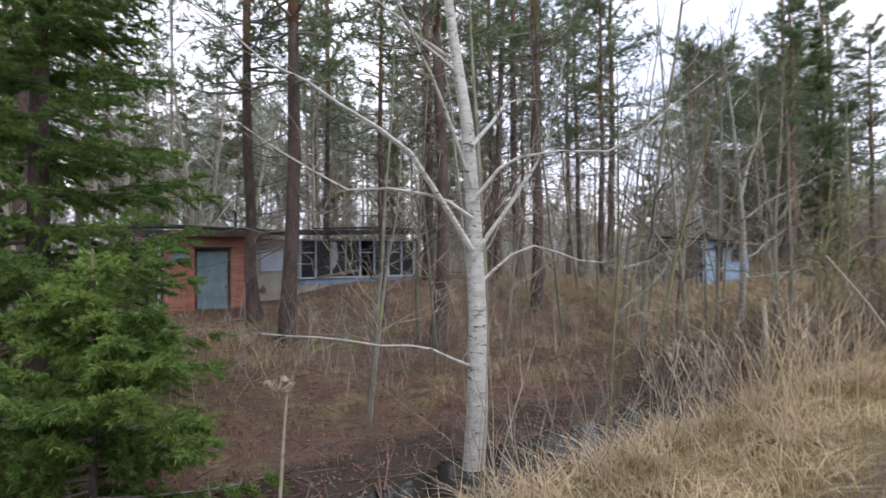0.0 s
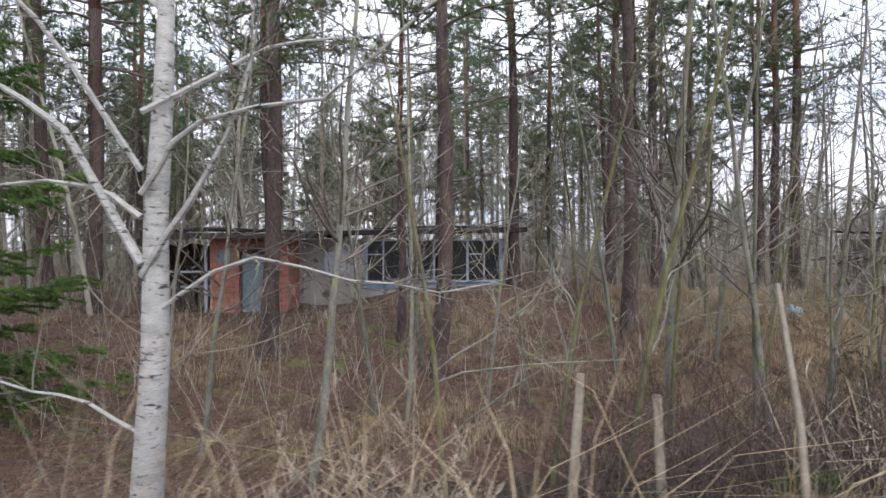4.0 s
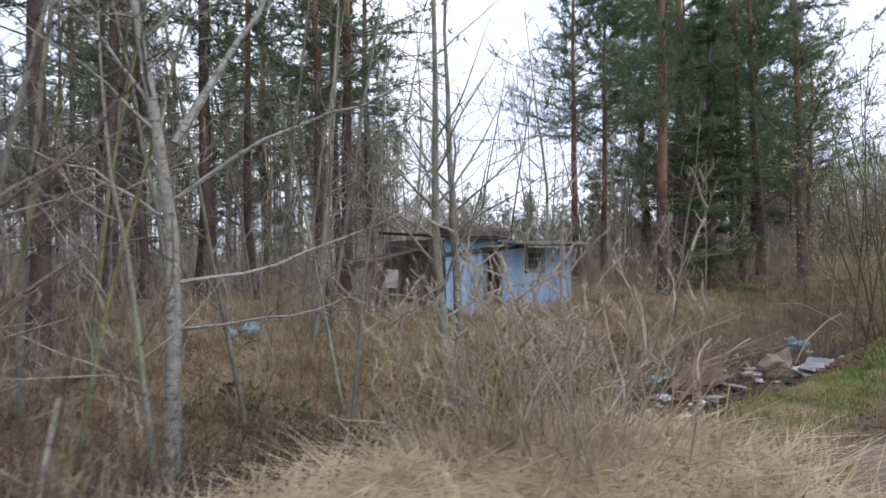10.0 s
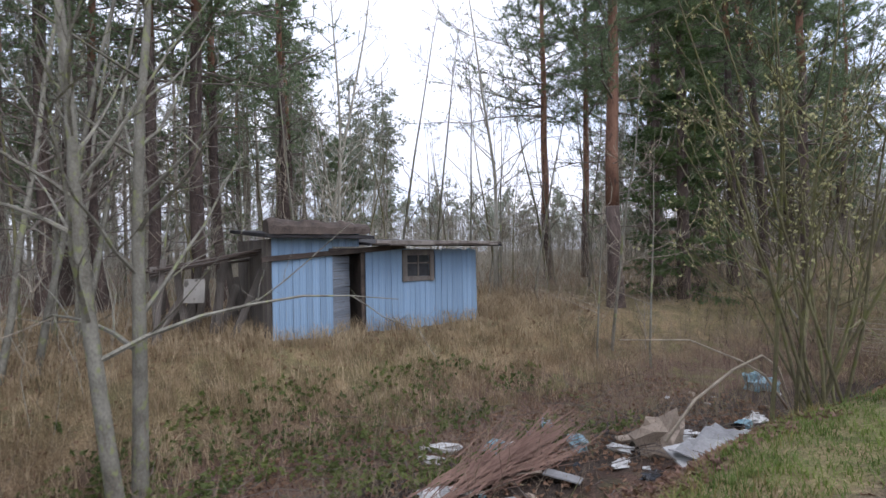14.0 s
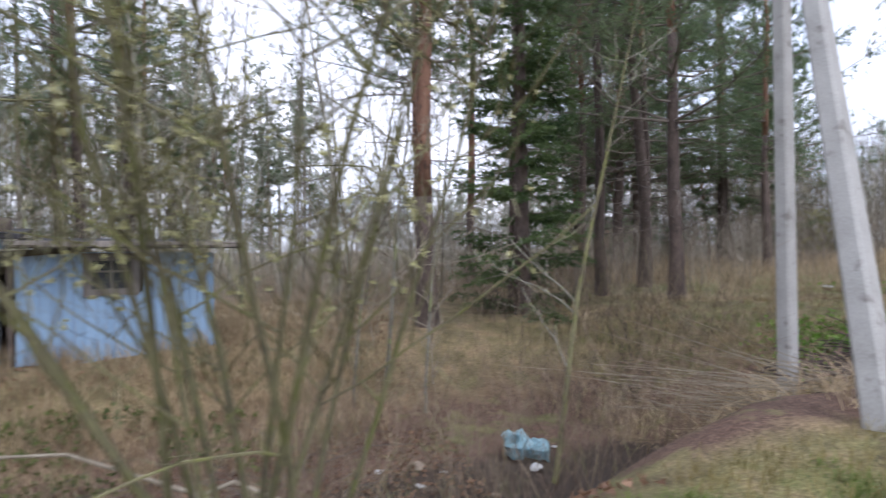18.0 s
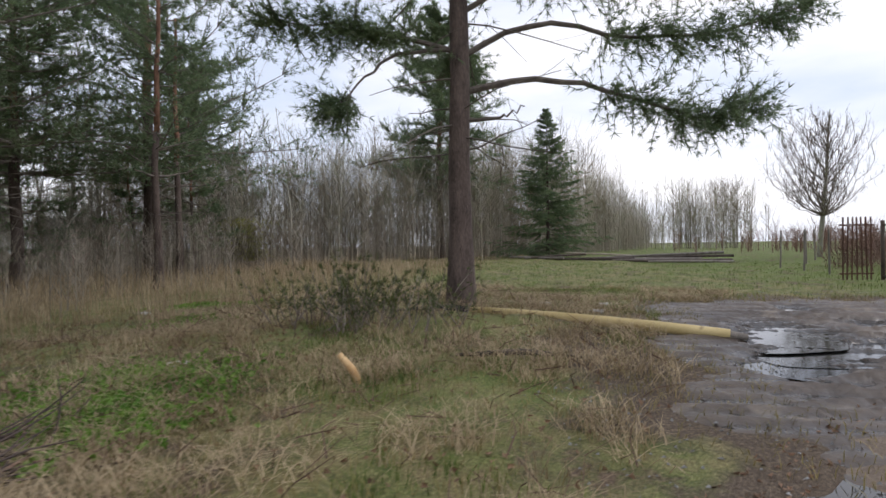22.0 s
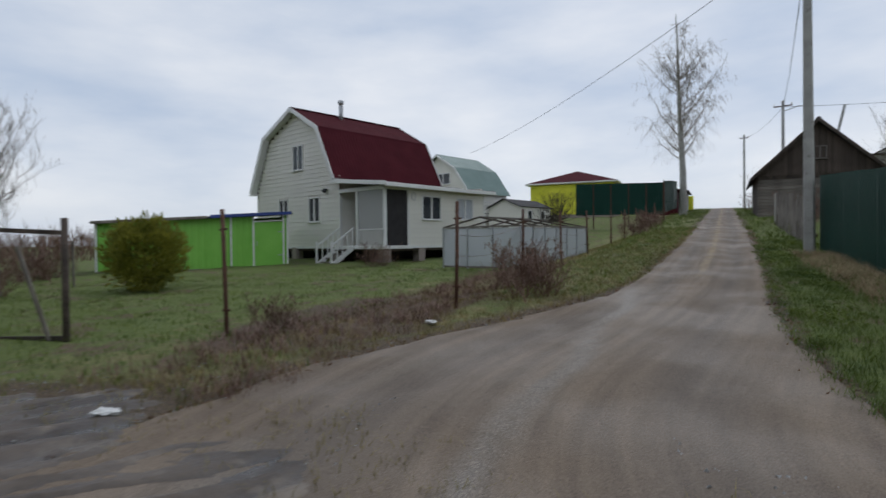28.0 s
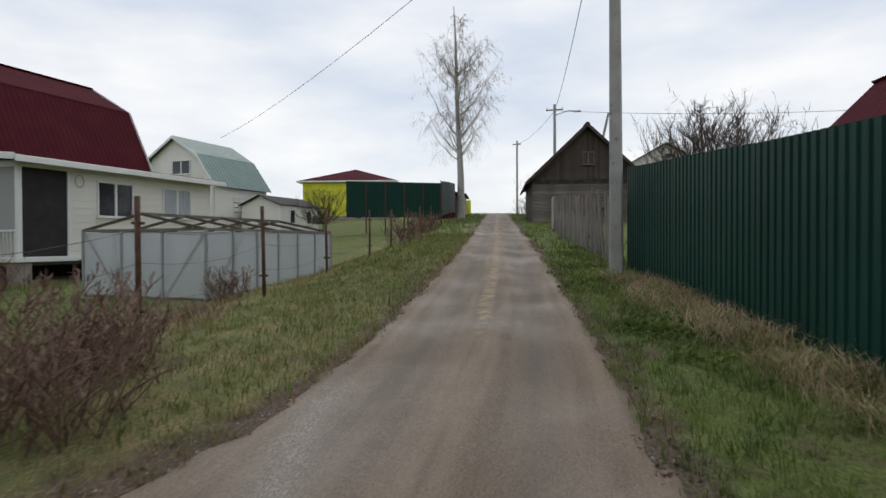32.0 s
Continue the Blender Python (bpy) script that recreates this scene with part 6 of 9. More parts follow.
def grey_fence():
    rng = np.random.default_rng(8)
    x0, y0 = xy(11.4, -2.75)
    ob = thing("board_fence", pose(x0, y0, 0), "weathered grey board fence with slipped and missing boards", "fence")
    n = 88
    for i in range(n):
        a = 11.4 + i * 0.155
        b = -2.33 - 0.001 * i
        if i in (9, 10, 23, 41):
            continue
        x, y = xy(a, b)
        h = 1.5 + rng.normal(0, 0.07) - 0.25 * (i in (5, 17, 30))
        piece("board", (0.135, 0.022, h), (x - x0, y - y0, float(gz(x, y)) + h / 2), GREY_BOARD, ob, (rng.normal(0, 2), rng.normal(0, 2), math.degrees(math.atan2(UY, UX))))
    for s in range(7):
        a = 11.4 + s * 2.2
        x, y = xy(a + 1.0, -2.40 - 0.014 * s)
        for zz in (0.4, 1.15):
            piece("rail", (2.25, 0.05, 0.08), (x - x0, y - y0, float(gz(x, y)) + zz), DARK_WOOD, ob, (0, -4.1, math.degrees(math.atan2(UY, UX))))
    x, y = xy(25.6, -2.45)
    gt = part("white_panel", Mesh().box((1.0, 0.05, 1.5), (0, 0, 0.75), bevel=0.01), PLASTER, ob, "whitewashed panel")
    gt.matrix_basis = pose(x - x0, y - y0, float(gz(x, y)), 0, 0, math.degrees(math.atan2(UY, UX)))


grey_fence()
green_fence(37.5, 46.5, 3.7, 3.5, 2.3, raised=0.55, label="dark green metal fence raised on posts above the slope")
_p, _q = xy(37.5, 3.7), xy(35.5, 9.6)
_ob = thing("metal_fence", pose(_p[0], _p[1], 0), "green metal fence side facing down the lane", "fence")
for i in range(5):
    t0, t1 = i / 5, (i + 1) / 5
    p = np.array(_p) + (np.array(_q) - np.array(_p)) * t0
    q = np.array(_p) + (np.array(_q) - np.array(_p)) * t1
    s = part("fence_sheet", corrugated(float(np.linalg.norm(q - p)) + 0.02, 2.3, 0.19, 0.03), FENCE_GREEN, _ob)
    s.matrix_basis = pose((p[0] + q[0]) / 2 - _p[0], (p[1] + q[1]) / 2 - _p[1], 4.55, 0, 0, math.degrees(math.atan2(q[1] - p[1], q[0] - p[0])))
    piece("post", (0.06, 0.06, 3.6), (p[0] - _p[0], p[1] - _p[1], 3.9), RUST, _ob)


def pole(name, x, y, h, lean, w0, w1, label, arm=0.0):
    z = float(gz(x, y))
    ob = thing(name, pose(x, y, z, lean[0], lean[1], 15), label, "utility pole", "concrete poles")
    m = Mesh()
    k = [(w0, -0.5), (w0, 0.0), (w1, h)]
    vs = []
    for w, zz in k:
        c = w * 0.12
        a, b = w / 2, w * 0.42
        vs += [(-a + c, -b, zz), (a - c, -b, zz), (a, -b + c, zz), (a, b - c, zz), (a - c, b, zz), (-a + c, b, zz), (-a, b - c, zz), (-a, -b + c, zz)]
    fs = [(r * 8 + i, r * 8 + (i + 1) % 8, (r + 1) * 8 + (i + 1) % 8, (r + 1) * 8 + i) for r in range(2) for i in range(8)]
    part("shaft", m.add(vs, fs + [tuple(range(16, 24))]), CONCRETE, ob)
    if arm:
        part("crossarm", Mesh().box((arm, 0.07, 0.07), (0, 0, h - 0.35), bevel=0.006), RUST, ob)
        for s in (-0.45, 0, 0.45):
            part("insulator", Mesh().tube([(s * arm, 0, h - 0.32), (s * arm, 0, h - 0.25), (s * arm, 0, h - 0.17)], [0.03, 0.045, 0.02], 8), WHITE, ob)
        part("strap", Mesh().box((w1 * 1.4, w1 * 1.3, 0.06), (0, 0, h - 0.35), bevel=0.006), STEEL, ob)
    return ob


pole("utility_pole", 7.24, 5.62, 9.0, (-1.8, 3.1), 0.19, 0.15, "grey concrete pole standing in the verge beside its strut")
pole("pole_strut", 5.69, 3.37, 7.2, (-15.5, 20.0), 0.215, 0.165, "grey concrete strut leaning against the roadside pole")
_pb = pole("utility_pole", 20.48, -20.65, 8.6, (0, 0.3), 0.25, 0.165, "grey concrete pole between the board fence and metal fence", 0.9)
part("plate", Mesh().box((0.2, 0.02, 0.09), (0, -0.115, 1.75), bevel=0.004), BAG_BLUE, _pb, "small blue number plate")
_pc = pole("utility_pole", *xy(37.5, -3.7), 7.6, (0, 0), 0.22, 0.15, "far concrete pole with lamp arm and strut", 1.1)
part("lamp_arm", Mesh().tube([(0, 0, 6.9), (-0.9, 0.1, 7.1), (-1.3, 0.1, 7.05)], 0.03, 6), STEEL, _pc)
part("lamp_head", Mesh().box((0.45, 0.16, 0.10), (-1.45, 0.1, 7.02), bevel=0.02), STEEL, _pc)
pole("pole_strut", *xy(37.7, -5.6), 7.0, (-4, -13), 0.18, 0.14, "concrete strut of the far pole")
pole("utility_pole", *xy(56, -1.9), 7.2, (0, 0), 0.2, 0.15, "concrete pole near the brow of the lane", 0.8)


def cable(p, q, sag, r=0.012):
    p, q = np.array(p, float), np.array(q, float)
    pts = [p + (q - p) * t - np.array([0, 0, sag * 4 * t * (1 - t)]) for t in np.linspace(0, 1, 24)]
    return solid("overhead_cable", Mesh().tube(pts, r, 4, False), WIRE, "black overhead cable strung across the sky", "cable", "overhead cables")


_t1, _t2, _t3 = (20.48, -20.65, float(gz(20.48, -20.65)) + 8.2), (*xy(37.5, -3.7), float(gz(*xy(37.5, -3.7))) + 7.2), (*xy(56, -1.9), float(gz(*xy(56, -1.9))) + 6.9)
cable(_t1, _t2, 0.5)
cable(_t2, _t3, 0.4)
cable(_t1, (51.5, -33.0, 8.9), 0.5)
cable(_t2, (5.0, -52.0, 9.0), 0.6)
cable((7.5, 5.9, 8.7), _t1, 0.9)


# ---- houses further up ----
def gambrel_house(x, y, z, ang, X, Y0, Y1, wall_h, rise, roof_mat, label, name="house"):
    """A small house whose gable looks along -x and whose long side looks along -y."""
    ob = thing(name, pose(x, y, z, 0, 0, ang), label, "house")
    mid = (Y0 + Y1) / 2
    prof = [(Y0 - 0.3, wall_h - 0.1), (Y0 + (mid - Y0) * 0.38, wall_h + rise * 0.62), (mid, wall_h + rise), (Y1 - (mid - Y0) * 0.38, wall_h + rise * 0.62), (Y1 + 0.3, wall_h - 0.1)]
    pts = [(Y0, -0.4), (Y1, -0.4), (Y1, wall_h)] + [(yy, zz - 0.08) for yy, zz in prof[3:0:-1]] + [(Y0, wall_h)]
    k = len(pts)
    for xx in (0.0, X):
        g = part("gable_wall", Mesh().add([(xx, *p) for p in pts] + [(xx + 0.12, *p) for p in pts], [tuple(range(k))[::-1], tuple(range(k, 2 * k))] + [(i, (i + 1) % k, k + (i + 1) % k, k + i) for i in range(k)]), SIDING, ob)
    fr = part("front_wall", Mesh().box((X, 0.12, wall_h + 0.4), (X / 2, Y0 + 0.06, wall_h / 2 - 0.2)), SIDING, ob)
    siding_wall(fr, 0, X, 0, wall_h, [], "x", Y0 - 0.005, None, 0.3)
    part("back_wall", Mesh().box((X, 0.12, wall_h + 0.4), (X / 2, Y1 - 0.06, wall_h / 2 - 0.2)), SIDING, ob)
    for (ya, za), (yb, zb) in zip(prof, prof[1:]):
        ln, slope = math.dist((ya, za), (yb, zb)), math.degrees(math.atan2(zb - za, yb - ya))
        part("roof_slope", rise_over(corrugated(X + 0.6, ln + 0.05, 0.3, 0.02), slope - 90, (X / 2, (ya + yb) / 2, (za + zb) / 2 + 0.03)), roof_mat, ob)
        part("bargeboard", Mesh().box((0.04, ln, 0.14), (-0.3, (ya + yb) / 2, (za + zb) / 2 - 0.05), (slope, 0, 0)), WHITE, ob)
    return ob


_ha = math.degrees(math.atan2(-math.cos(radians(14)), math.sin(radians(14))))
_h2 = gambrel_house(48.6, -30.6, 2.25, _ha, 4.8, 0.0, 6.2, 3.1, 3.15, ROOF_GREEN, "cream house with a pale green gambrel roof beyond the garden")
window_unit(_h2, 2.6, 4.3, 1.5, 0.9, -0.02, "y")
window_unit(_h2, 2.2, 1.9, 1.2, 1.1, -0.02)
_gs = thing("garden_shed", pose(45.6, -33.2, 2.35, 0, 0, _ha), "small cream outbuilding with a low pitched roof", "shed")
part("wall", Mesh().add([(0, 0, -0.3), (4.2, 0, -0.3), (4.2, 3, -0.3), (0, 3, -0.3), (0, 0, 1.8), (4.2, 0, 1.8), (4.2, 3, 1.8), (0, 3, 1.8), (0, 1.5, 2.4), (4.2, 1.5, 2.4)],
                         [(0, 1, 5, 4), (1, 2, 6, 9, 5), (2, 3, 7, 6), (3, 0, 4, 8, 7)]), SIDING, _gs)
for sy, sl in ((0.7, 21.8), (2.3, -21.8)):
    part("roof_slope", Mesh().box((4.7, 1.75, 0.05), (2.1, sy, 2.12), (sl, 0, 0), bevel=0.006), TAR, _gs)
window_unit(_gs, 3.0, 1.1, 0.6, 0.9, -0.01, "x", 1)
window_unit(_gs, 1.2, 1.1, 0.6, 0.9, -0.01, "x", 1)


def yellow_house():
    x, y = xy(61.5, 15.0)
    ob = thing("wrapped_house", pose(x, y, 4.0, 0, 0, -58), "unfinished house wrapped in bright yellow membrane under a maroon hip roof", "house")
    W, D, H = 13.0, 9.0, 3.3
    part("wall", Mesh().box((W, D, H), (0, 0, H / 2 + 0.4), bevel=0.02), YELLOW_WRAP, ob)
    part("plinth", Mesh().box((W - 0.1, D - 0.1, 0.8), (0, 0, 0.2)), MORTAR, ob)
    e = 0.5
    z0, z1 = H + 0.55, H + 2.2
    v = [(-W / 2 - e, -D / 2 - e, z0), (W / 2 + e, -D / 2 - e, z0), (W / 2 + e, D / 2 + e, z0), (-W / 2 - e, D / 2 + e, z0), (-2.6, 0, z1), (2.6, 0, z1)]
    part("roof", Mesh().add(v, [(0, 1, 5, 4), (1, 2, 5), (2, 3, 4, 5), (3, 0, 4), (3, 2, 1, 0)]), ROOF_RED, ob)
    part("eave_trim", Mesh().box((W + 1, D + 1, 0.14), (0, 0, z0 - 0.05), bevel=0.01), WHITE, ob)
    for i in range(16):
        piece("batten", (0.1, 0.06, H), (-W / 2 + 0.4 + i * 0.81, -D / 2 - 0.03, H / 2 + 0.4), CUT_WOOD if i % 5 == 0 else YELLOW_WRAP, ob)
    piece("lath", (W, 0.05, 0.08), (0, -D / 2 - 0.05, 1.6), GREY_BOARD, ob)
    piece("lath", (W, 0.05, 0.16), (0, -D / 2 - 0.05, 3.3), GREY_BOARD, ob)
    for sx in (3.0, 4.5):
        part("chimney", Mesh().box((0.35, 0.35, 1.0), (sx, 0.6, z1 - 0.1), bevel=0.02), DARK_WOOD, ob)


yellow_house()
_dk = solid("maroon_board", Mesh().box((1.6, 0.06, 1.3), (0, 0, 0.9), bevel=0.01), ROOF_RED, "maroon sheet panel behind the raised fence", "panel", m=pose(*xy(42.5, 10.6), 3.4, 0, 0, -60))


def old_house():
    x, y = xy(35.0, -8.6)
    ob = thing("old_house", pose(x, y, float(gz(x, y)) - 0.1, 0, 0, math.degrees(math.atan2(UY, UX)) - 90), "old dark weathered wooden house with steep gable and boarded wall", "house")
    rng = np.random.default_rng(4)
    W, D, H, R = 6.5, 8.0, 2.9, 6.0
    # gable end looks down the lane; the ridge runs uphill
    part("gable_core", Mesh().add([(-W, 0.05, 0), (0, 0.05, 0), (0, 0.05, H), (-W / 2, 0.05, R - 0.2), (-W, 0.05, H), (-W, 0.15, 0), (0, 0.15, 0), (0, 0.15, H), (-W / 2, 0.15, R - 0.2), (-W, 0.15, H)],
                                  [(0, 1, 2, 3, 4), (9, 8, 7, 6, 5), (0, 5, 6, 1), (1, 6, 7, 2), (4, 9, 5, 0)]), DARK_WOOD, ob)
    for i in range(40):
        xx = -W + 0.08 + i * W / 40
        top = H + (R - 0.25 - H) * (1 - abs(xx + W / 2) / (W / 2))
        if top - H > 0.2:
            piece("board", (W / 40 - 0.01, 0.025, top - H + 0.2), (xx, 0.02 + rng.normal(0, 0.004), (top + H - 0.2) / 2), DARK_WOOD, ob)
    for i in range(12):
        piece("log", (W, 0.16, 0.19), (-W / 2, 0.08, 0.1 + i * 0.205), GREY_BOARD, ob)
    part("side_wall", Mesh().box((0.15, D, H), (-0.08, D / 2 + 0.1, H / 2)).box((0.15, D, H), (-W + 0.08, D / 2 + 0.1, H / 2)), DARK_WOOD, ob)
    part("back_wall", Mesh().box((W, 0.15, H), (-W / 2, D, H / 2)), DARK_WOOD, ob)
    sl = math.degrees(math.atan2(R - H, W / 2))
    ln = math.hypot(R - H, W / 2) + 0.7
    for sg in (-1, 1):
        cx = -W / 2 + sg * (W / 4 + 0.16)
        part("roof_slope", Mesh().box((ln, D + 0.9, 0.08), (cx, D / 2, (H + R) / 2 - 0.16), (0, sg * sl, 0), bevel=0.01), TAR, ob)
        part("bargeboard", Mesh().box((ln, 0.05, 0.18), (cx, -0.43, (H + R) / 2 - 0.2), (0, sg * sl, 0), bevel=0.008), DARK_WOOD, ob)
    win = window_unit(ob, -W / 2 + 0.1, 4.0, 0.7, 0.8, 0.0, "x", 2, frame_mat=GREY_BOARD)
    return ob


old_house()


def pale_house():
    x, y = xy(58, -16.5)
    ob = thing("pale_house", pose(x, y, 4.2, 0, 0, math.degrees(math.atan2(UY, UX)) - 90), "pale two-storey house with grey hip-ended gable roof behind the old one", "house")
    W, D, H = 8.0, 8.0, 5.0
    part("wall", Mesh().box((W, D, H), (0, D / 2, H / 2), bevel=0.02), PLASTER, ob)
    part("gable", Mesh().add([(-W / 2, 0.05, H), (W / 2, 0.05, H), (0, 0.05, H + 2.2), (-W / 2, 0.2, H), (W / 2, 0.2, H), (0, 0.2, H + 2.2)], [(0, 1, 2), (5, 4, 3)]), SIDING, ob)
    sl = math.degrees(math.atan2(2.2, W / 2))
    for sg in (-1, 1):
        part("roof_slope", Mesh().box((math.hypot(2.2, W / 2) + 0.7, D + 1, 0.1), (sg * (W / 4 + 0.2), D / 2, H + 1.02), (0, sg * sl, 0), bevel=0.01), TAR, ob)
    part("eave_trim", Mesh().box((W + 1.0, 0.3, 0.12), (0, -0.1, H - 0.02), bevel=0.01), DARK_WOOD, ob)
    window_unit(ob, 0.3, H + 1.0, 0.7, 0.6, 0.03, "x", 1)
    part("downpipe", Mesh().tube([(W / 2 + 0.3, -0.1, H), (W / 2 + 0.05, -0.1, H - 0.5), (W / 2 + 0.05, -0.1, 0)], 0.06, 8), WHITE, ob)


pale_house()
_rr = thing("red_roof_house", pose(*xy(22.5, -17.0), 2.0, 0, 0, math.degrees(math.atan2(UY, UX))), "house with a steep burgundy roof behind the metal fence", "house")
part("wall", Mesh().box((9, 6.5, 3.2), (0, 0, 1.6), bevel=0.02), SIDING, _rr)
for sg in (-1, 1):
    part("roof_slope", rise_over(corrugated(10.2, 5.6, 0.3, 0.02), -90 + sg * 45 if sg > 0 else -135, (0, -sg * 1.85, 5.0)), ROOF_RED, _rr)
part("gable_wall", Mesh().add([(sx, -3.2, 3.2) for sx in (-4.45,)] + [(-4.45, 3.2, 3.2), (-4.45, 0, 6.6), (4.45, -3.2, 3.2), (4.45, 3.2, 3.2), (4.45, 0, 6.6)], [(0, 2, 1), (3, 4, 5)]), SIDING, _rr)
_sf = thing("slate_shed", pose(*xy(20.0, -8.6), float(gz(*xy(20.0, -8.6))), 0, 0, math.degrees(math.atan2(UY, UX)) - 8), "low shed with pale slate sheet roof behind the fences", "shed")
part("wall", Mesh().box((5, 3, 1.2), (0, 0, 0.6), bevel=0.01), GREY_BOARD, _sf)
for sg in (-1, 1):
    part("roof_slope", rise_over(corrugated(5.6, 2.2, 0.18, 0.03), -90 + 26 if sg > 0 else -116, (0, -sg * 0.9, 1.65)), ASBESTOS, _sf)
for i, (a, b, w, h, m_, lab) in enumerate(((50.5, 5.2, 4.0, 2.2, ROOF_RED, "small shed with maroon walls beside the lane"), (54, 4.6, 5.0, 2.0, ASBESTOS, "grey sheet garage near the brow of the lane"))):
    x, y = xy(a, b)
    s = thing("garage", pose(x, y, float(gz(x, y)) - 0.2, 0, 0, math.degrees(math.atan2(UY, UX))), lab, "shed")
    part("wall", Mesh().box((w, 3, h + 0.3), (0, 0, h / 2 + 0.15), bevel=0.02), m_, s)
    part("roof", Mesh().box((w + 0.5, 3.6, 0.12), (0, 0, h + 0.4), (6, 0, 0), bevel=0.01), ROOF_RED if i == 0 else TAR, s)
solid("yellow_tarp", Mesh().box((0.6, 0.3, 1.5), (0, 0, 0.75), bevel=0.1), YELLOW_WRAP, "yellow wrapped stack beside the garage", "stack", m=pose(*xy(57.8, 3.0), float(gz(*xy(57.8, 3.0)))))


# ---- mud, puddles and what lies about ----
mx = np.arange(8.6, 23.2, 0.055)
my = np.arange(-8.2, 4.4, 0.055)
MXX, MYY = np.meshgrid(mx, my)
inm = mud_in(MXX, MYY)
# wheel ruts swing from the lane towards the field
phase = MXX + 0.22 * MYY + 0.03 * (MYY + 2) ** 2 + 0.10 * bumps(MXX, MYY, 1.2, 3)
tread = np.abs(np.sin(phase * 4.4 + 0.8 * bumps(MXX, MYY, 0.7, 3))) ** 0.7
ruts = 0.075 * (tread - 0.6) * (0.55 + 0.6 * bumps(MXX, MYY, 0.6, 8)) + 0.034 * np.sin(phase * 19 + 3.4 * bumps(MXX, MYY, 1.7, 6))
along = MXX + 0.22 * MYY + 0.03 * (MYY + 2) ** 2
clod = 1 - np.abs(bumps(along * 2.0, MYY * 0.4, 5.0, 2.2))
lumps = 0.036 * (clod - 0.6) + 0.034 * (1 - np.abs(bumps(along * 1.8, MYY * 0.45, 12.0, 4.4)) - 0.6) + 0.009 * np.random.default_rng(5).normal(0, 1, MXX.shape)
POOLS = [(15.9, 0.55, 1.3, 0.75), (14.9, 0.25, 1.0, 0.62), (14.0, 0.55, 0.7, 0.5), (14.7, -0.95, 0.5, 0.6), (17.4, -0.72, 0.45, 0.6), (16.4, -1.35, 0.4, 0.7), (15.9, -2.7, 0.3, 0.45), (15.1, -1.8, 0.4, 0.35), (15.5, -0.5, 0.6, 0.5),
         (15.2, -3.85, 0.35, 0.5), (19.3, -2.1, 0.5, 0.6), (18.9, 0.4, 0.5, 0.3)]
dip = 0
for px, py, sx, sy in POOLS:
    dip = np.minimum(dip, -0.085 * np.exp(-(((MXX - px) / sx) ** 2 + ((MYY - py) / sy) ** 2) ** 2))
soft = 1 - step(inm, -0.5, 0.02)
MZZ = gz(MXX, MYY) + 0.015 + (ruts + lumps) * (0.25 + 0.75 * soft) + dip - 0.05 * step(inm, -0.10, 0.08) - 0.3 * step(inm, 0.04, 0.3)
rd = road_off(MXX.ravel(), MYY.ravel()).reshape(MXX.shape)
MZZ = MZZ - 0.05 * (1 - step(rd, -2.4, -1.2))
mud_me = grid_mesh("mud", MXX, MYY, MZZ)
wet = mud_me.color_attributes.new("wet", "FLOAT_COLOR", "POINT")
wv = np.clip(0.35 - (ruts + lumps) / 0.07 - dip / 0.05, 0, 1)
wet.data.foreach_set("color", np.stack([wv, wv, wv, wv * 0 + 1], -1).reshape(-1).astype(np.float32))


def wet_in_hollows(m):
    """Water stands in the hollows: there the mud is darker and glossier."""
    n, l = m.node_tree.nodes, m.node_tree.links
    p = n["Principled BSDF"]
    at = n.new("ShaderNodeAttribute")
    at.attribute_name = "wet"
    for key, dark in (("Base Color", (0.030, 0.023, 0.018, 1)), ("Roughness", (0.16, 0.16, 0.16, 1))):
        x = n.new("ShaderNodeMix")
        x.data_type = "RGBA"
        l.new(at.outputs["Fac"], x.inputs[0])
        l.new(p.inputs[key].links[0].from_socket, x.inputs[6])
        x.inputs[7].default_value = dark
        l.new(x.outputs[2], p.inputs[key])


wet_in_hollows(MUD_MAT)
solid("mud_patch", mud_me, MUD_MAT, "churned wet mud with wheel ruts at the junction", "mud", kind="structure")
for i, (x, y, sx, sy) in enumerate(POOLS + LANE_POOLS):
    n = 28
    v = [(1.05 * sx * math.cos(t) * (1 + 0.15 * math.sin(3 * t + i)), 1.05 * sy * math.sin(t) * (1 + 0.15 * math.cos(2 * t + i)), 0) for t in np.linspace(0, 2 * math.pi, n, endpoint=False)]
    solid("puddle", Mesh().add(v, [tuple(range(n))]), WATER, "shallow puddle of rain water lying in the mud", "puddle", "puddles", m=pose(x, y, float(gz(x, y)) - 0.026 + 0.002 * (i % 5)))
wx = np.linspace(-45, 7.2, 110)
wy0 = np.interp(wx, WALK_X, WALK_Y)
WX2, WL = np.meshgrid(wx, np.array([3.6, 6.2, 9.2]), indexing="ij")
WYY = np.interp(WX2, WALK_X, WALK_Y) + WL
solid("ditch_water", grid_mesh("ditch_water", WX2[:, ::-1], WYY[:, ::-1], np.full(WX2.shape, -1.63)), WATER, "dark standing water in the roadside ditch", "water", kind="structure")

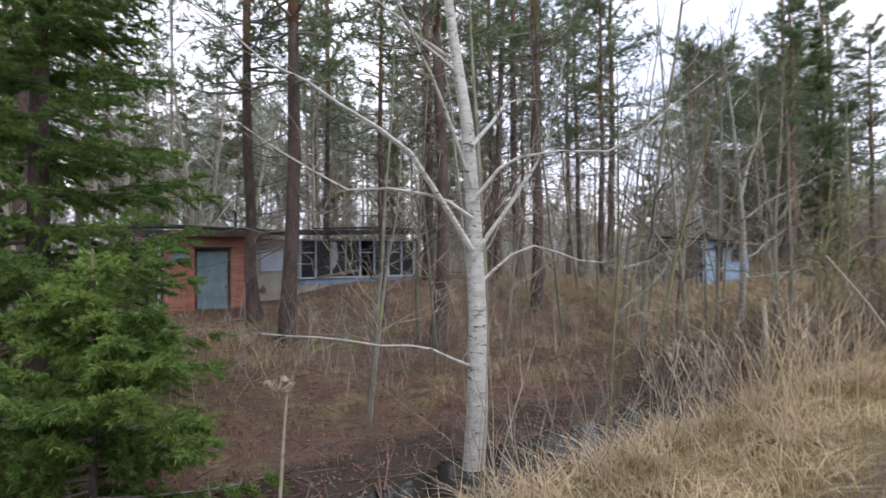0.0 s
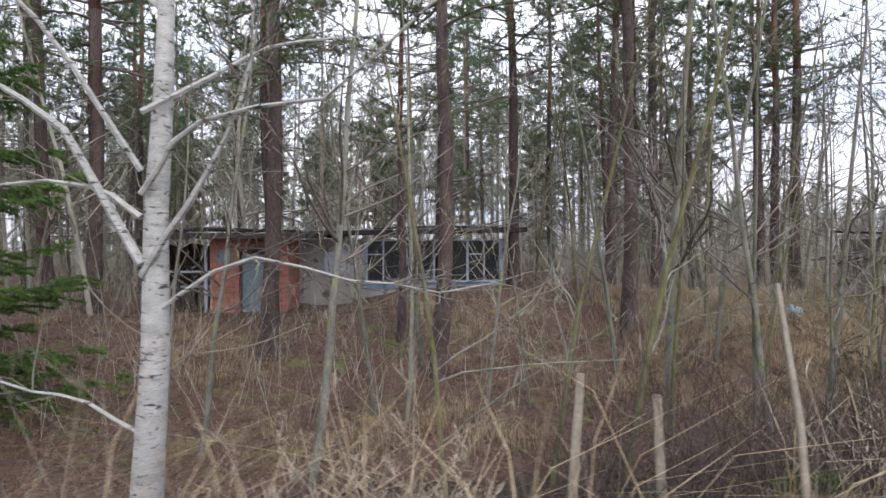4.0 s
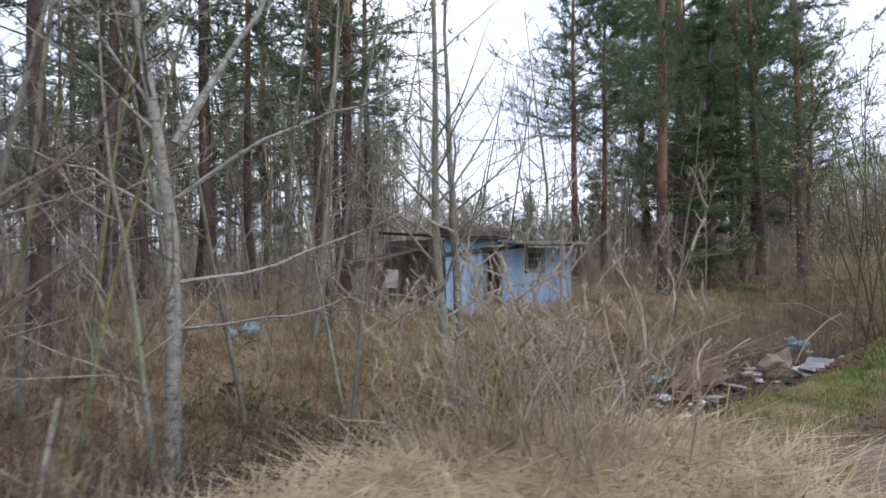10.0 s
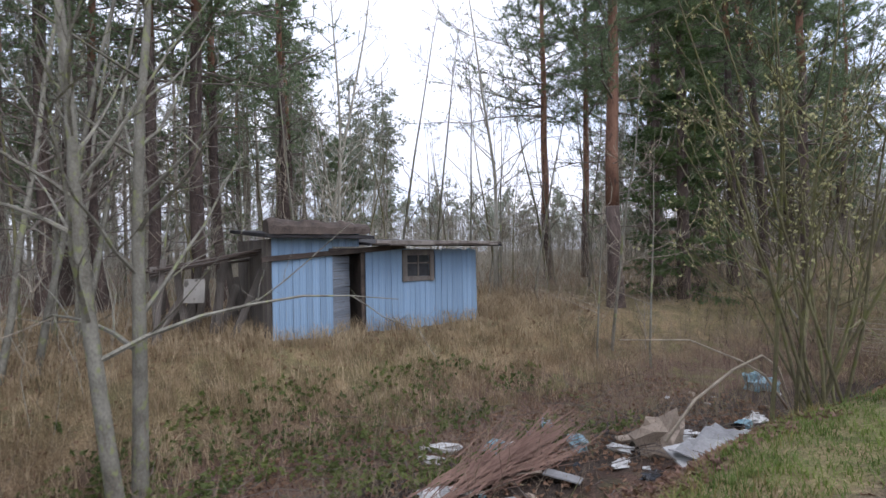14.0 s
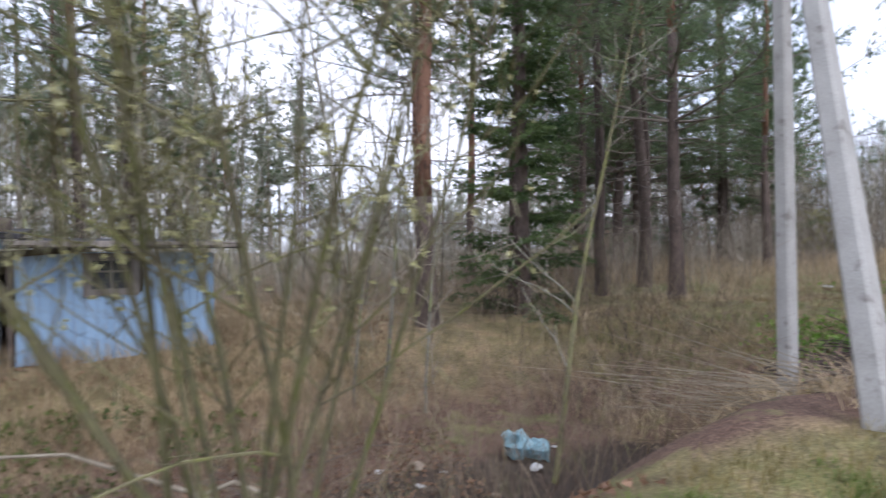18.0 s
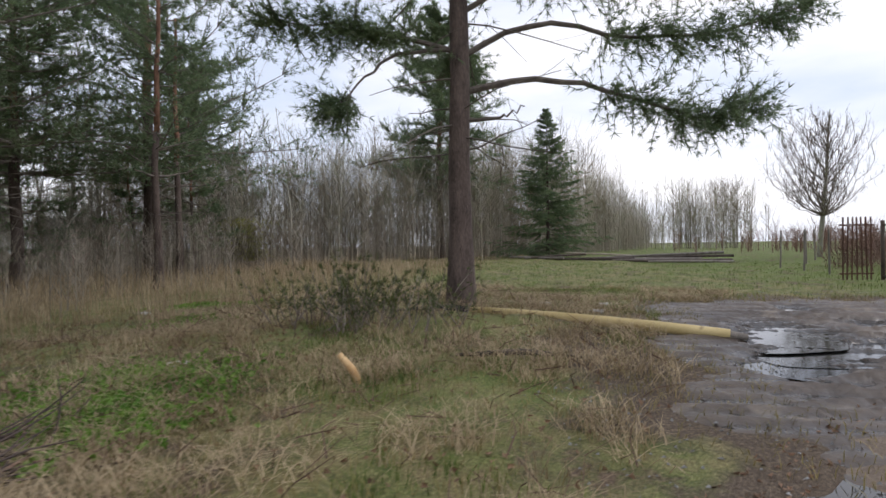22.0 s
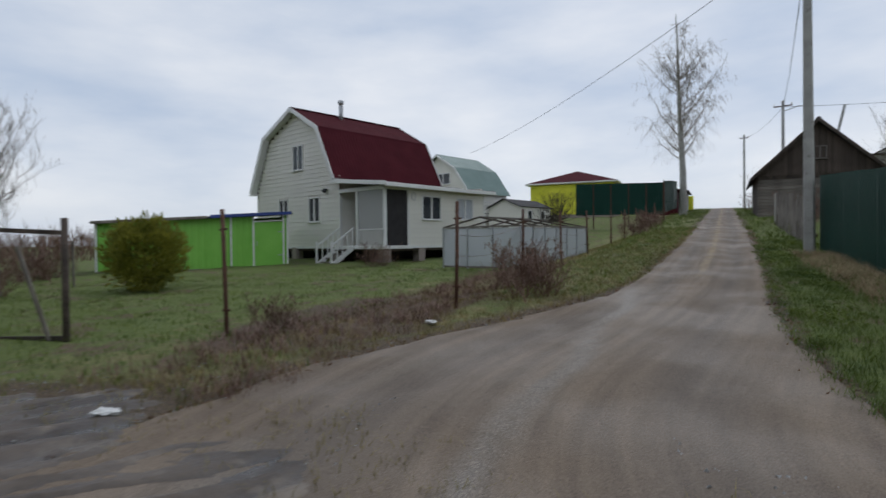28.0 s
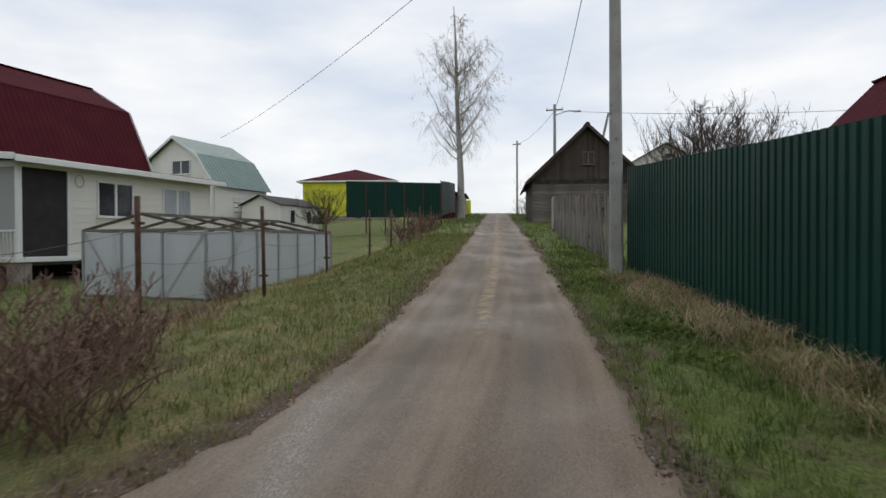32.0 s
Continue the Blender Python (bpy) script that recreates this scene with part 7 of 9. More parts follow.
# the long insulated pipe, bent, lying by the pine
_pp = [(14.95, 4.62, 0.40), (14.92, 4.0, 0.39), (14.90, 3.3, 0.375), (14.92, 2.6, 0.345), (15.0, 1.9, 0.30), (15.10, 1.15, 0.24)]
pp = thing("insulated_pipe", Matrix(), "long ochre insulated pipe lying bent from the pine to the puddle", "pipe")
part("tube", Mesh().tube(_pp, [0.068, 0.072, 0.072, 0.072, 0.072, 0.07], 14), PIPE_Y, pp, "", True)
part("sleeve", Mesh().tube([(15.10, 1.15, 0.24), (15.14, 0.96, 0.215)], [0.055, 0.04], 12), GREY_BOARD, pp)
part("end_rag", Mesh().tube([(14.95, 4.62, 0.40), (14.86, 4.95, 0.42), (14.62, 5.25, 0.42), (14.4, 5.6, 0.42)], [0.055, 0.08, 0.05, 0.02], 10), BAG_BLACK, pp)


def stick(name, pts, r, material, label, group=""):
    return solid(name, Mesh().tube(pts, r, 6), material, label, "branch", group, smooth=True)


def on_ground(x, y, up=0.0):
    return (x, y, float(gz(x, y)) + up)


rng = np.random.default_rng(21)
stick("cut_stub", [on_ground(11.52, 4.02, -0.05), on_ground(11.48, 4.08, 0.12), on_ground(11.41, 4.18, 0.27)], [0.04, 0.038, 0.03], CUT_WOOD, "fresh cut pale stub of a branch standing in grass")
stick("fallen_branch", [on_ground(12.6, 3.6, 0.03), on_ground(12.9, 3.0, 0.05), on_ground(13.1, 2.4, 0.03)], [0.03, 0.035, 0.02], DARK_WOOD, "dark fallen branch lying in the grass")
for i in range(9):
    x, y, a, ln = 16.2 + rng.normal(0, 0.7), -0.3 + rng.normal(0, 0.6), rng.uniform(-0.6, 0.6), rng.uniform(0.5, 1.6)
    p = bent(on_ground(x, y, 0.03), (math.cos(a), math.sin(a), 0), ln, 5, 0.35, rng)
    p[:, 2] = float(gz(16.0, 0.0)) - 0.024 + rng.uniform(0, 0.012)
    stick("twig", p, np.linspace(0.005, 0.0025, 5), TWIG, "dark broken twig lying in the puddle", "twigs in the puddle")
for i, (x, y, up, ln, turn, tip, r) in enumerate([(39.2, 6.0, 0.10, 7.5, 88, 0.6, 0.09), (39.6, 5.2, 0.12, 6.0, 92, -1.0, 0.08), (40.0, 7.2, 0.12, 7.0, 86, 0.3, 0.09), (39.4, 9.8, 0.10, 5.5, 94, 0.5, 0.08), (40.3, 6.6, 0.30, 7.8, 90, 2.6, 0.08),
                                                  (40.6, 8.6, 0.34, 5.2, 97, -3.2, 0.06), (39.9, 4.4, 0.30, 4.4, 84, 1.5, 0.07), (39.3, 12.2, 0.10, 3.0, 70, 1.0, 0.07), (40.0, 13.2, 0.12, 2.6, 112, -2.0, 0.06), (39.6, 11.4, 0.22, 3.2, 100, 3.0, 0.06), (38.7, 4.2, 0.09, 4.0, 91, 0, 0.07)]):
    solid("timber_pole", Mesh().tube([(-ln / 2, 0, 0), (0, 0, 0.02), (ln / 2, 0, 0)], [r, r * 0.9, r * 0.7], 8), (DARK_WOOD, GREY_BOARD, GREY_BOARD, DARK_WOOD, GREY_BOARD, PALE_TWIG)[i % 6], "long weathered timber pole stacked in the field", "timber", "timber stack",
          m=pose(x, y, float(gz(x, y)) + up, 0, tip, turn))
yp = thing("marker_post", pose(29.67, 26.43, float(gz(29.67, 26.43))), "short yellow marker post in the rough grass", "marker post")
part("shaft", Mesh().tube([(0, 0, -0.2), (0, 0, 0.95)], 0.075, 10), PIPE_Y, yp)
part("cap", Mesh().tube([(0, 0, 0.95), (0, 0, 1.15)], [0.09, 0.07], 10), YELLOW_WRAP, yp)


def crumpled(r, seed, flat=0.6):
    """A crushed bag or rag."""
    q = np.random.default_rng(seed)
    m = Mesh()
    nu, nv = 11, 7
    v = [(0, 0, -r * flat)]
    for i in range(1, nv):
        ph = math.pi * i / nv
        for j in range(nu):
            th = 2 * math.pi * j / nu
            k = r * (1 + q.normal(0, 0.22))
            v.append((k * math.sin(ph) * math.cos(th), k * math.sin(ph) * math.sin(th), -k * flat * math.cos(ph)))
    v.append((0, 0, r * flat))
    f = [(0, 1 + (j + 1) % nu, 1 + j) for j in range(nu)]
    for i in range(nv - 2):
        for j in range(nu):
            a, b = 1 + i * nu + j, 1 + i * nu + (j + 1) % nu
            f.append((a, b, b + nu, a + nu))
    last = len(v) - 1
    f += [(last, last - nu + j, last - nu + (j + 1) % nu) for j in range(nu)]
    return m.add(v, f)


BAGS = [crumpled(0.15, s).data("litter_bag") for s in range(6)]
KINDS = [(BAG_WHITE, "crumpled white plastic bag dumped in the ditch"), (BAG_BLUE, "pale blue plastic bag dumped in the ditch"), (BAG_BLACK, "black rubbish bag dumped in the ditch"),
         (CARD, "sodden brown cardboard dumped in the ditch")]
for i in range(58):
    if i < 48:
        t = rng.uniform(0, 1)
        x, y = -4.0 + 6.2 * t + rng.normal(0, 0.3), 3.1 + 1.4 * t + rng.normal(0, 0.4)
        if i % 3 == 0:
            x, y = -3.0 + 4.6 * t + rng.normal(0, 0.25), 4.6 + 1.3 * t + rng.normal(0, 0.35)
    else:
        x, y = rng.uniform(2.5, 5.5), rng.uniform(5.0, 7.2)
    km, lab = KINDS[int(rng.choice([0, 0, 0, 1, 2, 2, 3, 3]))]
    me = BAGS[int(rng.integers(6))].copy()
    me.materials.append(km)
    s = rng.uniform(0.2, 0.6)
    ob = tagged(new("rubbish_bag" if km is not CARD else "cardboard_scrap", me), lab, "rubbish", "dumped rubbish")
    ob.matrix_world = Matrix.LocRotScale((x, y, max(float(gz(x, y)), -1.54) + 0.05 * s), Euler((rng.normal(0, 0.4), rng.normal(0, 0.4), rng.uniform(0, 6))), (s * rng.uniform(0.7, 1.6), s, s * rng.uniform(0.4, 0.9)))
for i in range(9):
    x, y = -0.2 + rng.normal(0, 1.3), 3.95 + rng.normal(0, 0.35)
    solid("board_scrap", Mesh().box((rng.uniform(0.25, 0.6), rng.uniform(0.1, 0.3), 0.02), bevel=0.004), [BAG_WHITE, CARD, ASBESTOS][i % 3], "broken sheet scrap lying on the rubbish heap", "rubbish", "dumped rubbish",
          m=pose(x, y, float(gz(x, y)) + 0.06, rng.normal(0, 14), rng.normal(0, 14), rng.uniform(0, 180)))
_bb = thing("dumped_block", pose(0.85, 4.2, float(gz(0.85, 4.2)) + 0.12, 0, 0, 30), "beige torn mattress lump on the rubbish heap", "rubbish")
part("body", crumpled(0.30, 77, 0.85), CARD, _bb)
for i, (x, y, k, sx, sy, sz, turn) in enumerate([(1.35, 4.45, 0, 2.3, 0.8, 0.5, 0.5), (-1.2, 6.0, 0, 1.9, 0.7, 0.7, 2.6), (-1.43, 5.59, 0, 1.4, 0.9, 0.5, 2.2), (-0.56, 5.56, 1, 1.1, 1.1, 1.5, 0.3), (-0.42, 5.45, 0, 0.6, 0.6, 1.2, 1.0),
                                                 (0.47, 6.45, 1, 0.9, 0.7, 0.9, 1.0), (0.11, 4.68, 1, 0.8, 0.7, 1.2, 0.0), (0.28, 4.01, 0, 1.7, 0.5, 0.4, 0.7), (0.45, 4.3, 0, 1.2, 0.4, 0.5, 2.0), (-1.67, 4.06, 0, 1.6, 0.9, 0.5, 0.2), (-0.9, 4.5, 0, 0.9, 0.6, 0.6, 1.2),
                                                 (3.03, 5.19, 0, 1.2, 0.9, 0.8, 0.4), (2.6, 4.75, 0, 0.8, 0.8, 0.8, 1.4), (2.2, 4.45, 1, 0.6, 0.5, 0.7, 2.4), (1.6, 4.0, 0, 1.0, 0.6, 0.5, 0.1), (0.9, 3.6, 2, 1.8, 0.8, 0.4, 0.6), (0.3, 3.4, 2, 1.6, 0.7, 0.4, 0.5)]):
    me = BAGS[i % 6].copy()
    me.materials.append(KINDS[k][0])
    ob = tagged(new("rubbish_bag", me), KINDS[k][1], "rubbish", "dumped rubbish")
    ob.matrix_world = Matrix.LocRotScale((x, y, max(float(gz(x, y)), -1.54) + 0.06 * sz), Euler((0.15 * (i % 3 - 1), 0.12, turn)), (sx, sy, sz))
sm = Mesh()
for k in range(9):
    for j in range(4):
        sm.v.append(np.array([(k * 0.13, j * 0.12 - 0.18, 0.03 * math.sin(k * 1.9 + j) + 0.02 * math.cos(j * 2.3 + k * 0.7))]))
sm.n = 36
sm.f.extend([(k * 4 + j, k * 4 + j + 4, k * 4 + j + 5, k * 4 + j + 1) for k in range(8) for j in range(3)])
sheet = solid("metal_sheet", sm, ASBESTOS, "bent grey metal sheet lying at the edge of the rubbish", "rubbish", m=pose(0.55, 3.3, float(gz(0.55, 3.3)) + 0.10, 4, -3, 28))
sheet.modifiers.new("thickness", "SOLIDIFY").thickness = 0.012
stick("bent_branch", [(0.43, 3.45, -0.72), (0.83, 3.55, -0.38), (1.35, 3.62, -0.12), (1.71, 3.63, 0.0), (1.94, 3.67, -0.14), (2.02, 3.6, -0.5)], [0.015, 0.015, 0.014, 0.012, 0.010, 0.008], PALE_TWIG, "pale peeled branch bent over the rubbish", "bent branches")
stick("bent_branch", [(2.11, 3.73, -0.62), (1.81, 3.71, -0.23), (1.49, 3.69, -0.05), (0.92, 3.73, 0.19), (0.13, 3.74, 0.23)], [0.014, 0.013, 0.011, 0.009, 0.006], PALE_TWIG, "pale willow branch arching low over the rubbish", "bent branches")
_bl = [(-7.93, 7.82, 0.16), (-8.25, 7.7, 0.11), (4.6, 7.0, 0.19), (4.85, 6.9, 0.14)]
for x, y, r in _bl:
    solid("blue_drum", crumpled(r, int(r * 100), 0.9), BAG_BLUE, "faded blue plastic container tangled in the bushes", "container", "blue containers", m=pose(x, y, max(float(gz(x, y)), -1.5) + r * 0.7))
for i, (x, y) in enumerate([(11.12, 6.11), (16.5, 4.0), (16.0, 3.0), (17.2, 3.2), (18.9, -5.0), (13.9, 11.0), (20.3, -9.0)]):
    me = BAGS[i % 6].copy()
    me.materials.append(BAG_WHITE)
    ob = tagged(new("litter", me), "small white scrap of litter on the grass", "litter", "white litter")
    ob.matrix_world = Matrix.LocRotScale(on_ground(x, y, 0.04), Euler((0, 0, i)), (0.8, 0.5, 0.3))

# a small brick-red cottage beyond the scrub
_ct = thing("far_cottage", pose(31.0, 48.2, 0.2, 0, 0, -52), "small faded red cottage with a dark roof beyond the scrub", "cottage")
part("wall", Mesh().box((3.8, 4.0, 2.9), (0, 2.0, 1.3), bevel=0.02), mat("faded_red_paint", (0.42, 0.21, 0.17), (0.55, 0.30, 0.25), 1.5, 20, 0.9, bump=0.1), _ct)
part("roof", Mesh().add([(-2.3, -0.4, 2.6), (2.3, -0.4, 2.6), (2.3, 4.4, 2.6), (-2.3, 4.4, 2.6), (-2.3, 2.0, 3.9), (2.3, 2.0, 3.9)], [(0, 1, 5, 4), (2, 3, 4, 5), (3, 0, 4), (1, 2, 5), (3, 2, 1, 0)]), TAR, _ct)
part("window", Mesh().box((0.8, 0.06, 0.9), (0.9, -0.03, 1.7), bevel=0.01), WHITE, _ct)

# ---- single trees ----
def one(ob, x, y, sc=1.0, turn=0.0, tilt=(0, 0), dz=0.0):
    ob.matrix_world = Matrix.LocRotScale((x, y, float(gz(x, y)) - 0.03 + dz), Euler((radians(tilt[0]), radians(tilt[1]), turn)), (sc, sc, sc))
    return ob


ARMS = [([(0, 0, 3.45), (0.55, -0.94, 3.68), (1.05, -1.81, 3.57), (1.6, -2.75, 3.2), (2.0, -3.5, 3.0), (2.3, -4.0, 3.15)], 0.06, 0.45),
        ([(0, 0, 4.0), (0.43, -0.71, 4.46), (0.84, -1.42, 4.58), (1.33, -2.3, 4.3), (1.8, -3.1, 4.3), (2.4, -4.1, 4.5), (2.75, -4.75, 4.75)], 0.055, 0.40),
        ([(0, 0, 4.7), (0.45, -0.75, 5.2), (0.9, -1.5, 5.4), (1.6, -2.7, 5.3), (2.3, -3.9, 5.5)], 0.05, 0.35)]
ARMS_FIELD = [([(0, 0, 4.1), (-0.2, 0.4, 4.25), (-0.52, 0.95, 4.4), (-0.95, 1.7, 4.55), (-1.5, 2.7, 4.65)], 0.05, 0.35),
        ([(0, 0, 4.15), (-0.5, 0.9, 4.1), (-0.78, 1.4, 3.65), (-1.0, 1.75, 3.2)], 0.035, 0.8),
        ([(0, 0, 4.6), (1.3, 0.8, 4.9), (2.4, 1.3, 4.6), (3.6, 1.6, 4.7)], 0.05, 0.35),
        ([(0, 0, 5.0), (-1.4, -0.6, 5.3), (-2.6, -1.1, 5.1), (-3.6, -1.3, 5.4)], 0.05, 0.35),
        ([(0, 0, 5.6), (-0.6, 1.4, 6.0), (-1.2, 2.6, 5.8), (-1.7, 3.9, 6.0)], 0.05, 0.3),
        ([(0, 0, 3.0), (0.3, -0.54, 3.05), (0.55, -0.93, 3.18)], 0.04, 2.0)]
one(pine("pine_tree", "big roadside Scots pine with long low limbs", 71, height=13.5, girth=0.20, crown_from=5.4, dead_from=2.0, reach=3.4, dense=1.0, upper=0.95, bushy=(4, 7), arms=ARMS + ARMS_FIELD), 15.43, 5.03)
fieldpine = one(pine("pine_tree", "Scots pine with a full low crown at the field edge", 72, height=10, girth=0.17, crown_from=3.1, dead_from=1.2, reach=4.0, dense=0.7, upper=0.5, bushy=(7, 9)), 23.25, 25.05, 1.75, 0.4)
for x, y, sc, turn in [(15.0, 21.6, 1.35, 2.1), (17.2, 23.6, 1.3, 4.0), (15.9, 26.6, 1.7, 5.2), (29.5, 30.0, 1.2, 1.2)]:
    c = copy_thing(fieldpine, Matrix.LocRotScale((x, y, float(gz(x, y)) - 0.03), Euler((0, 0, turn)), None))
    c.scale = (sc, sc, sc)
one(pine("pine_tree", "tall Scots pine with wide dark boughs at the wood edge", 76, height=12.5, girth=0.15, crown_from=3.8, dead_from=1.4, reach=3.1, dense=0.6, upper=0.5), 9.82, 10.94, 1, 0.9)
one(pine("pine_tree", "bushy Scots pine standing in the rough field", 73, height=10.0, girth=0.14, crown_from=2.8, dead_from=0.8, reach=3.0, dense=1.0, bushy=(7, 9)), 43.0, 21.2, 1.75, 1.0)
for i, (x, y, h) in enumerate([(18.5, 17.5, 11), (21.0, 20.0, 10)]):
    one(pine("pine_tree", "Scots pine with dark crown at the edge of the wood", 80 + i, height=h, girth=0.14, crown_from=3.6, dead_from=1.2, reach=2.6, dense=0.9, lite=True), x, y, 1, i)
one(spruce("spruce_tree", "large dense spruce with drooping green boughs beside the ditch", 41, 12.0, 2.6, 0.3, 0.34, 2.0), -23.3, 1.9)
one(spruce("spruce_tree", "small bright green young spruce on the ditch bank", 42, 2.7, 1.5, 0.15, 0.2, 2.0, YOUNG_NEEDLE), -22.2, -1.0)
one(spruce("spruce_tree", "small green spruce seedling in the undergrowth", 46, 0.9, 0.5, 0.08, 0.14, 1.0, YOUNG_NEEDLE), -12.3, -0.4)
one(spruce("spruce_tree", "tall dark spruce standing behind the ditch", 43, 12.5, 1.75, 0.3, 0.42, 1.0, DARK_NEEDLE), 6.6, 11.6)
one(spruce("spruce_tree", "dark full spruce alone at the field edge", 44, 10.0, 3.6, 0.2, 0.26, 1.0, PINE_NEEDLE), 43.9, 13.5)
one(pine("pine_tree", "thick red-barked Scots pine with green boughs behind the ditch", 74, height=14, girth=0.195, crown_from=5.2, dead_from=2.0, reach=2.6, dense=0.7, upper=0.3), 4.5, 11.37, 1, 2.0)
for i, (x, y, gr) in enumerate([(6.08, 18.99, 0.17), (8.02, 19.74, 0.16)]):
    one(pine("pine_tree", "slim red-barked Scots pine with dead branches below wide green boughs", 84 + i, height=14, girth=gr, crown_from=6.3, dead_from=2.0, reach=4.2, dense=1.0, upper=0.3), x, y, 1, i * 2.0)

birch = bare("birch_tree", "grey white birch leaning over the ditch with long bare limbs", 51, 9.5, 0.155, BIRCH_BARK, ALDER_BARK, 0.5, 12, 0.42, 3, 0.8, kids=5, thin=1.3, spread=0.05,
             arms=[([(0, 0, 3.3), (-0.39, 0.07, 3.58), (-1.6, 0.35, 3.65), (-2.74, 0.6, 4.36)], 0.03), ([(0, 0, 2.9), (-0.77, 0.1, 4.1), (-1.6, 0.2, 4.61), (-2.42, 0.3, 5.07), (-3.2, 0.4, 5.6)], 0.042),
                   ([(0, 0, 1.45), (-0.7, 0.1, 1.77), (-1.6, 0.3, 1.8), (-2.5, 0.46, 1.95)], 0.02), ([(0, 0, 2.8), (0.56, -0.1, 3.58), (1.0, -0.2, 4.28), (1.2, -0.3, 5.45)], 0.035),
                   ([(0, 0, 3.5), (0.43, -0.1, 4.05), (1.83, -0.5, 4.2), (3.1, -0.9, 5.2)], 0.03), ([(0, 0, 2.4), (0.81, 0.1, 3.0), (1.83, 0.2, 2.75), (3.0, 0.3, 2.7)], 0.022),
                   ([(0, 0, 3.7), (-0.58, -0.3, 4.8), (-1.1, -0.6, 5.4), (-1.5, -0.9, 5.9)], 0.03), ([(0, 0, 4.2), (0.9, 0.7, 5.0), (2.0, 1.3, 5.3)], 0.03)])
one(birch, -18.15, -0.79)
pairb = bare("birch_tree", "slender twin birch stem rising from the ditch", 52, 9.0, 0.092, ALDER_BARK, ALDER_BARK, 0.2, 16, 0.34, 3, 0.7, kids=4)
one(pairb, -4.85, 5.1, 1, 0.2, (0, -5))
c = copy_thing(pairb, Matrix.LocRotScale((-4.68, 5.25, float(gz(-4.68, 5.25))), Euler((0.02, 0.05, 2.4)), None))
willow = bare("willow_bush", "many-stemmed willow bush with pale catkins at the ditch edge", 53, 5.4, 0.026, MOSSY_BARK, MOSSY_BARK, 0.25, 9, 0.32, 3, 1.0, stems=15, spread=0.5, category="bush", kids=4)
one(willow, 1.9, 3.25)
q = np.random.default_rng(54)
tv = np.array([v.co[:] for c in willow.children if c.name.startswith("twig_mass") for v in c.data.vertices])
cp = tv[q.permutation(len(tv))[:900]]
cp = cp[cp[:, 2] > 1.4]
tagged(part("catkin_mass", tri_mesh("catkin_mass", tufts(cp, q.normal(0, 1, cp.shape), q, 4, 0.03, 0.012, 1.0)), CATKIN, willow, "pale yellow catkins"), kind="stuff")
roundtree = round_tree("bare_tree", "leafless round-crowned tree standing at the field gate", 55, 8.4, 2.9, ALDER_BARK, TWIG, twigs=14)
one(roundtree, 42.58, -1.58)
lanebirch = round_tree("birch_tree", "tall white birch with hanging twigs beside the lane", 56, 17.5, 3.2, BIRCH_BARK, FAR_TWIG, hang=0.8, twigs=17, centre=0.62)
_x, _y = xy(44.0, 2.85)
one(lanebirch, _x, _y)
apple = round_tree("apple_tree", "old crooked leafless apple tree behind the fence", 57, 4.4, 2.7, DARK_WOOD, DARK_WOOD, twigs=9, centre=0.55)
one(apple, *xy(33.0, -11.5), 1.7)
for i, (a, b, sc) in enumerate([(38, -15.5, 1.7), (29, -10.0, 1.3), (43, -7.5, 1.0), (50, -4.6, 1.0), (33.5, 10.5, 0.75)]):
    x, y = xy(a, b)
    t = copy_thing(apple, Matrix.LocRotScale((x, y, float(gz(x, y)) - 0.05), Euler((0, 0, i * 1.3)), None))
    t.scale = (sc, sc, sc)

# brown garden bushes
bush = bare("currant_bush", "dense leafless brown currant bush by the yard fence", 58, 1.25, 0.012, BUSH_TWIG, BUSH_TWIG, 0.2, 5, 0.42, 3, 1.1, stems=34, spread=0.8, category="bush", kids=3, group="brown garden bushes", thin=1.0)
BUSHES = [(*xy(3.1, 2.95), 1.0, 0.0), (*xy(4.2, 3.4), 0.9, 1.0), (*xy(20.5, 3.3), 1.15, 2.0), (*xy(27, 3.4), 1.0, 2.6), (21.9, -7.2, 0.55, 0.5), (33.0, -14.6, 0.95, 1.5), (*xy(9.5, 4.6), 0.6, 3), (*xy(33, 4.2), 1.1, 0.7),
          (30.5, -2.8, 1.3, 0.4), (33.0, -2.0, 1.5, 2.4), (35.5, -3.6, 1.3, 1.4), (38.0, -4.0, 1.5, 0.2), (*xy(29.5, -3.6), 1.7, 0.3), (*xy(27.5, -3.8), 1.5, 2.3), (*xy(48, -2.6), 1.6, 1.2)]
plant(bush, BUSHES, RNG)
thuja_m = leafy("golden_thuja", (0.14, 0.16, 0.02), (0.36, 0.34, 0.05))
th = thing("thuja_shrub", pose(29.9, -6.5, float(gz(29.9, -6.5))), "golden green round thuja shrub on the lawn", "shrub")
q = np.random.default_rng(60)
k = 2600
dirs = q.normal(0, 1, (k, 3))
dirs /= np.linalg.norm(dirs, axis=1)[:, None]
cp = dirs * q.uniform(0.55, 1.0, (k, 1)) * np.array([0.95, 0.95, 0.95]) * (1 + 0.12 * np.sin(dirs[:, :1] * 9 + dirs[:, 2:] * 7)) + np.array([0, 0, 0.9])
cp = cp[cp[:, 2] > 0.02]
tagged(part("foliage", tri_mesh("foliage", tufts(cp, (cp - [0, 0, 0.6]) + [0, 0, 0.5], q, 7, 0.16, 0.014, 0.35)), thuja_m, th), kind="stuff")
tw = Mesh()
for i in range(14):
    a = q.uniform(0, 6.28)
    tw.tube(bent((0, 0, -0.05), (math.cos(a) * 0.7, math.sin(a) * 0.7, 1), 1.2, 5, 0.08, q), np.linspace(0.02, 0.008, 5), 5, False)
tagged(part("stemwork", tw, TWIG, th), kind="stuff")
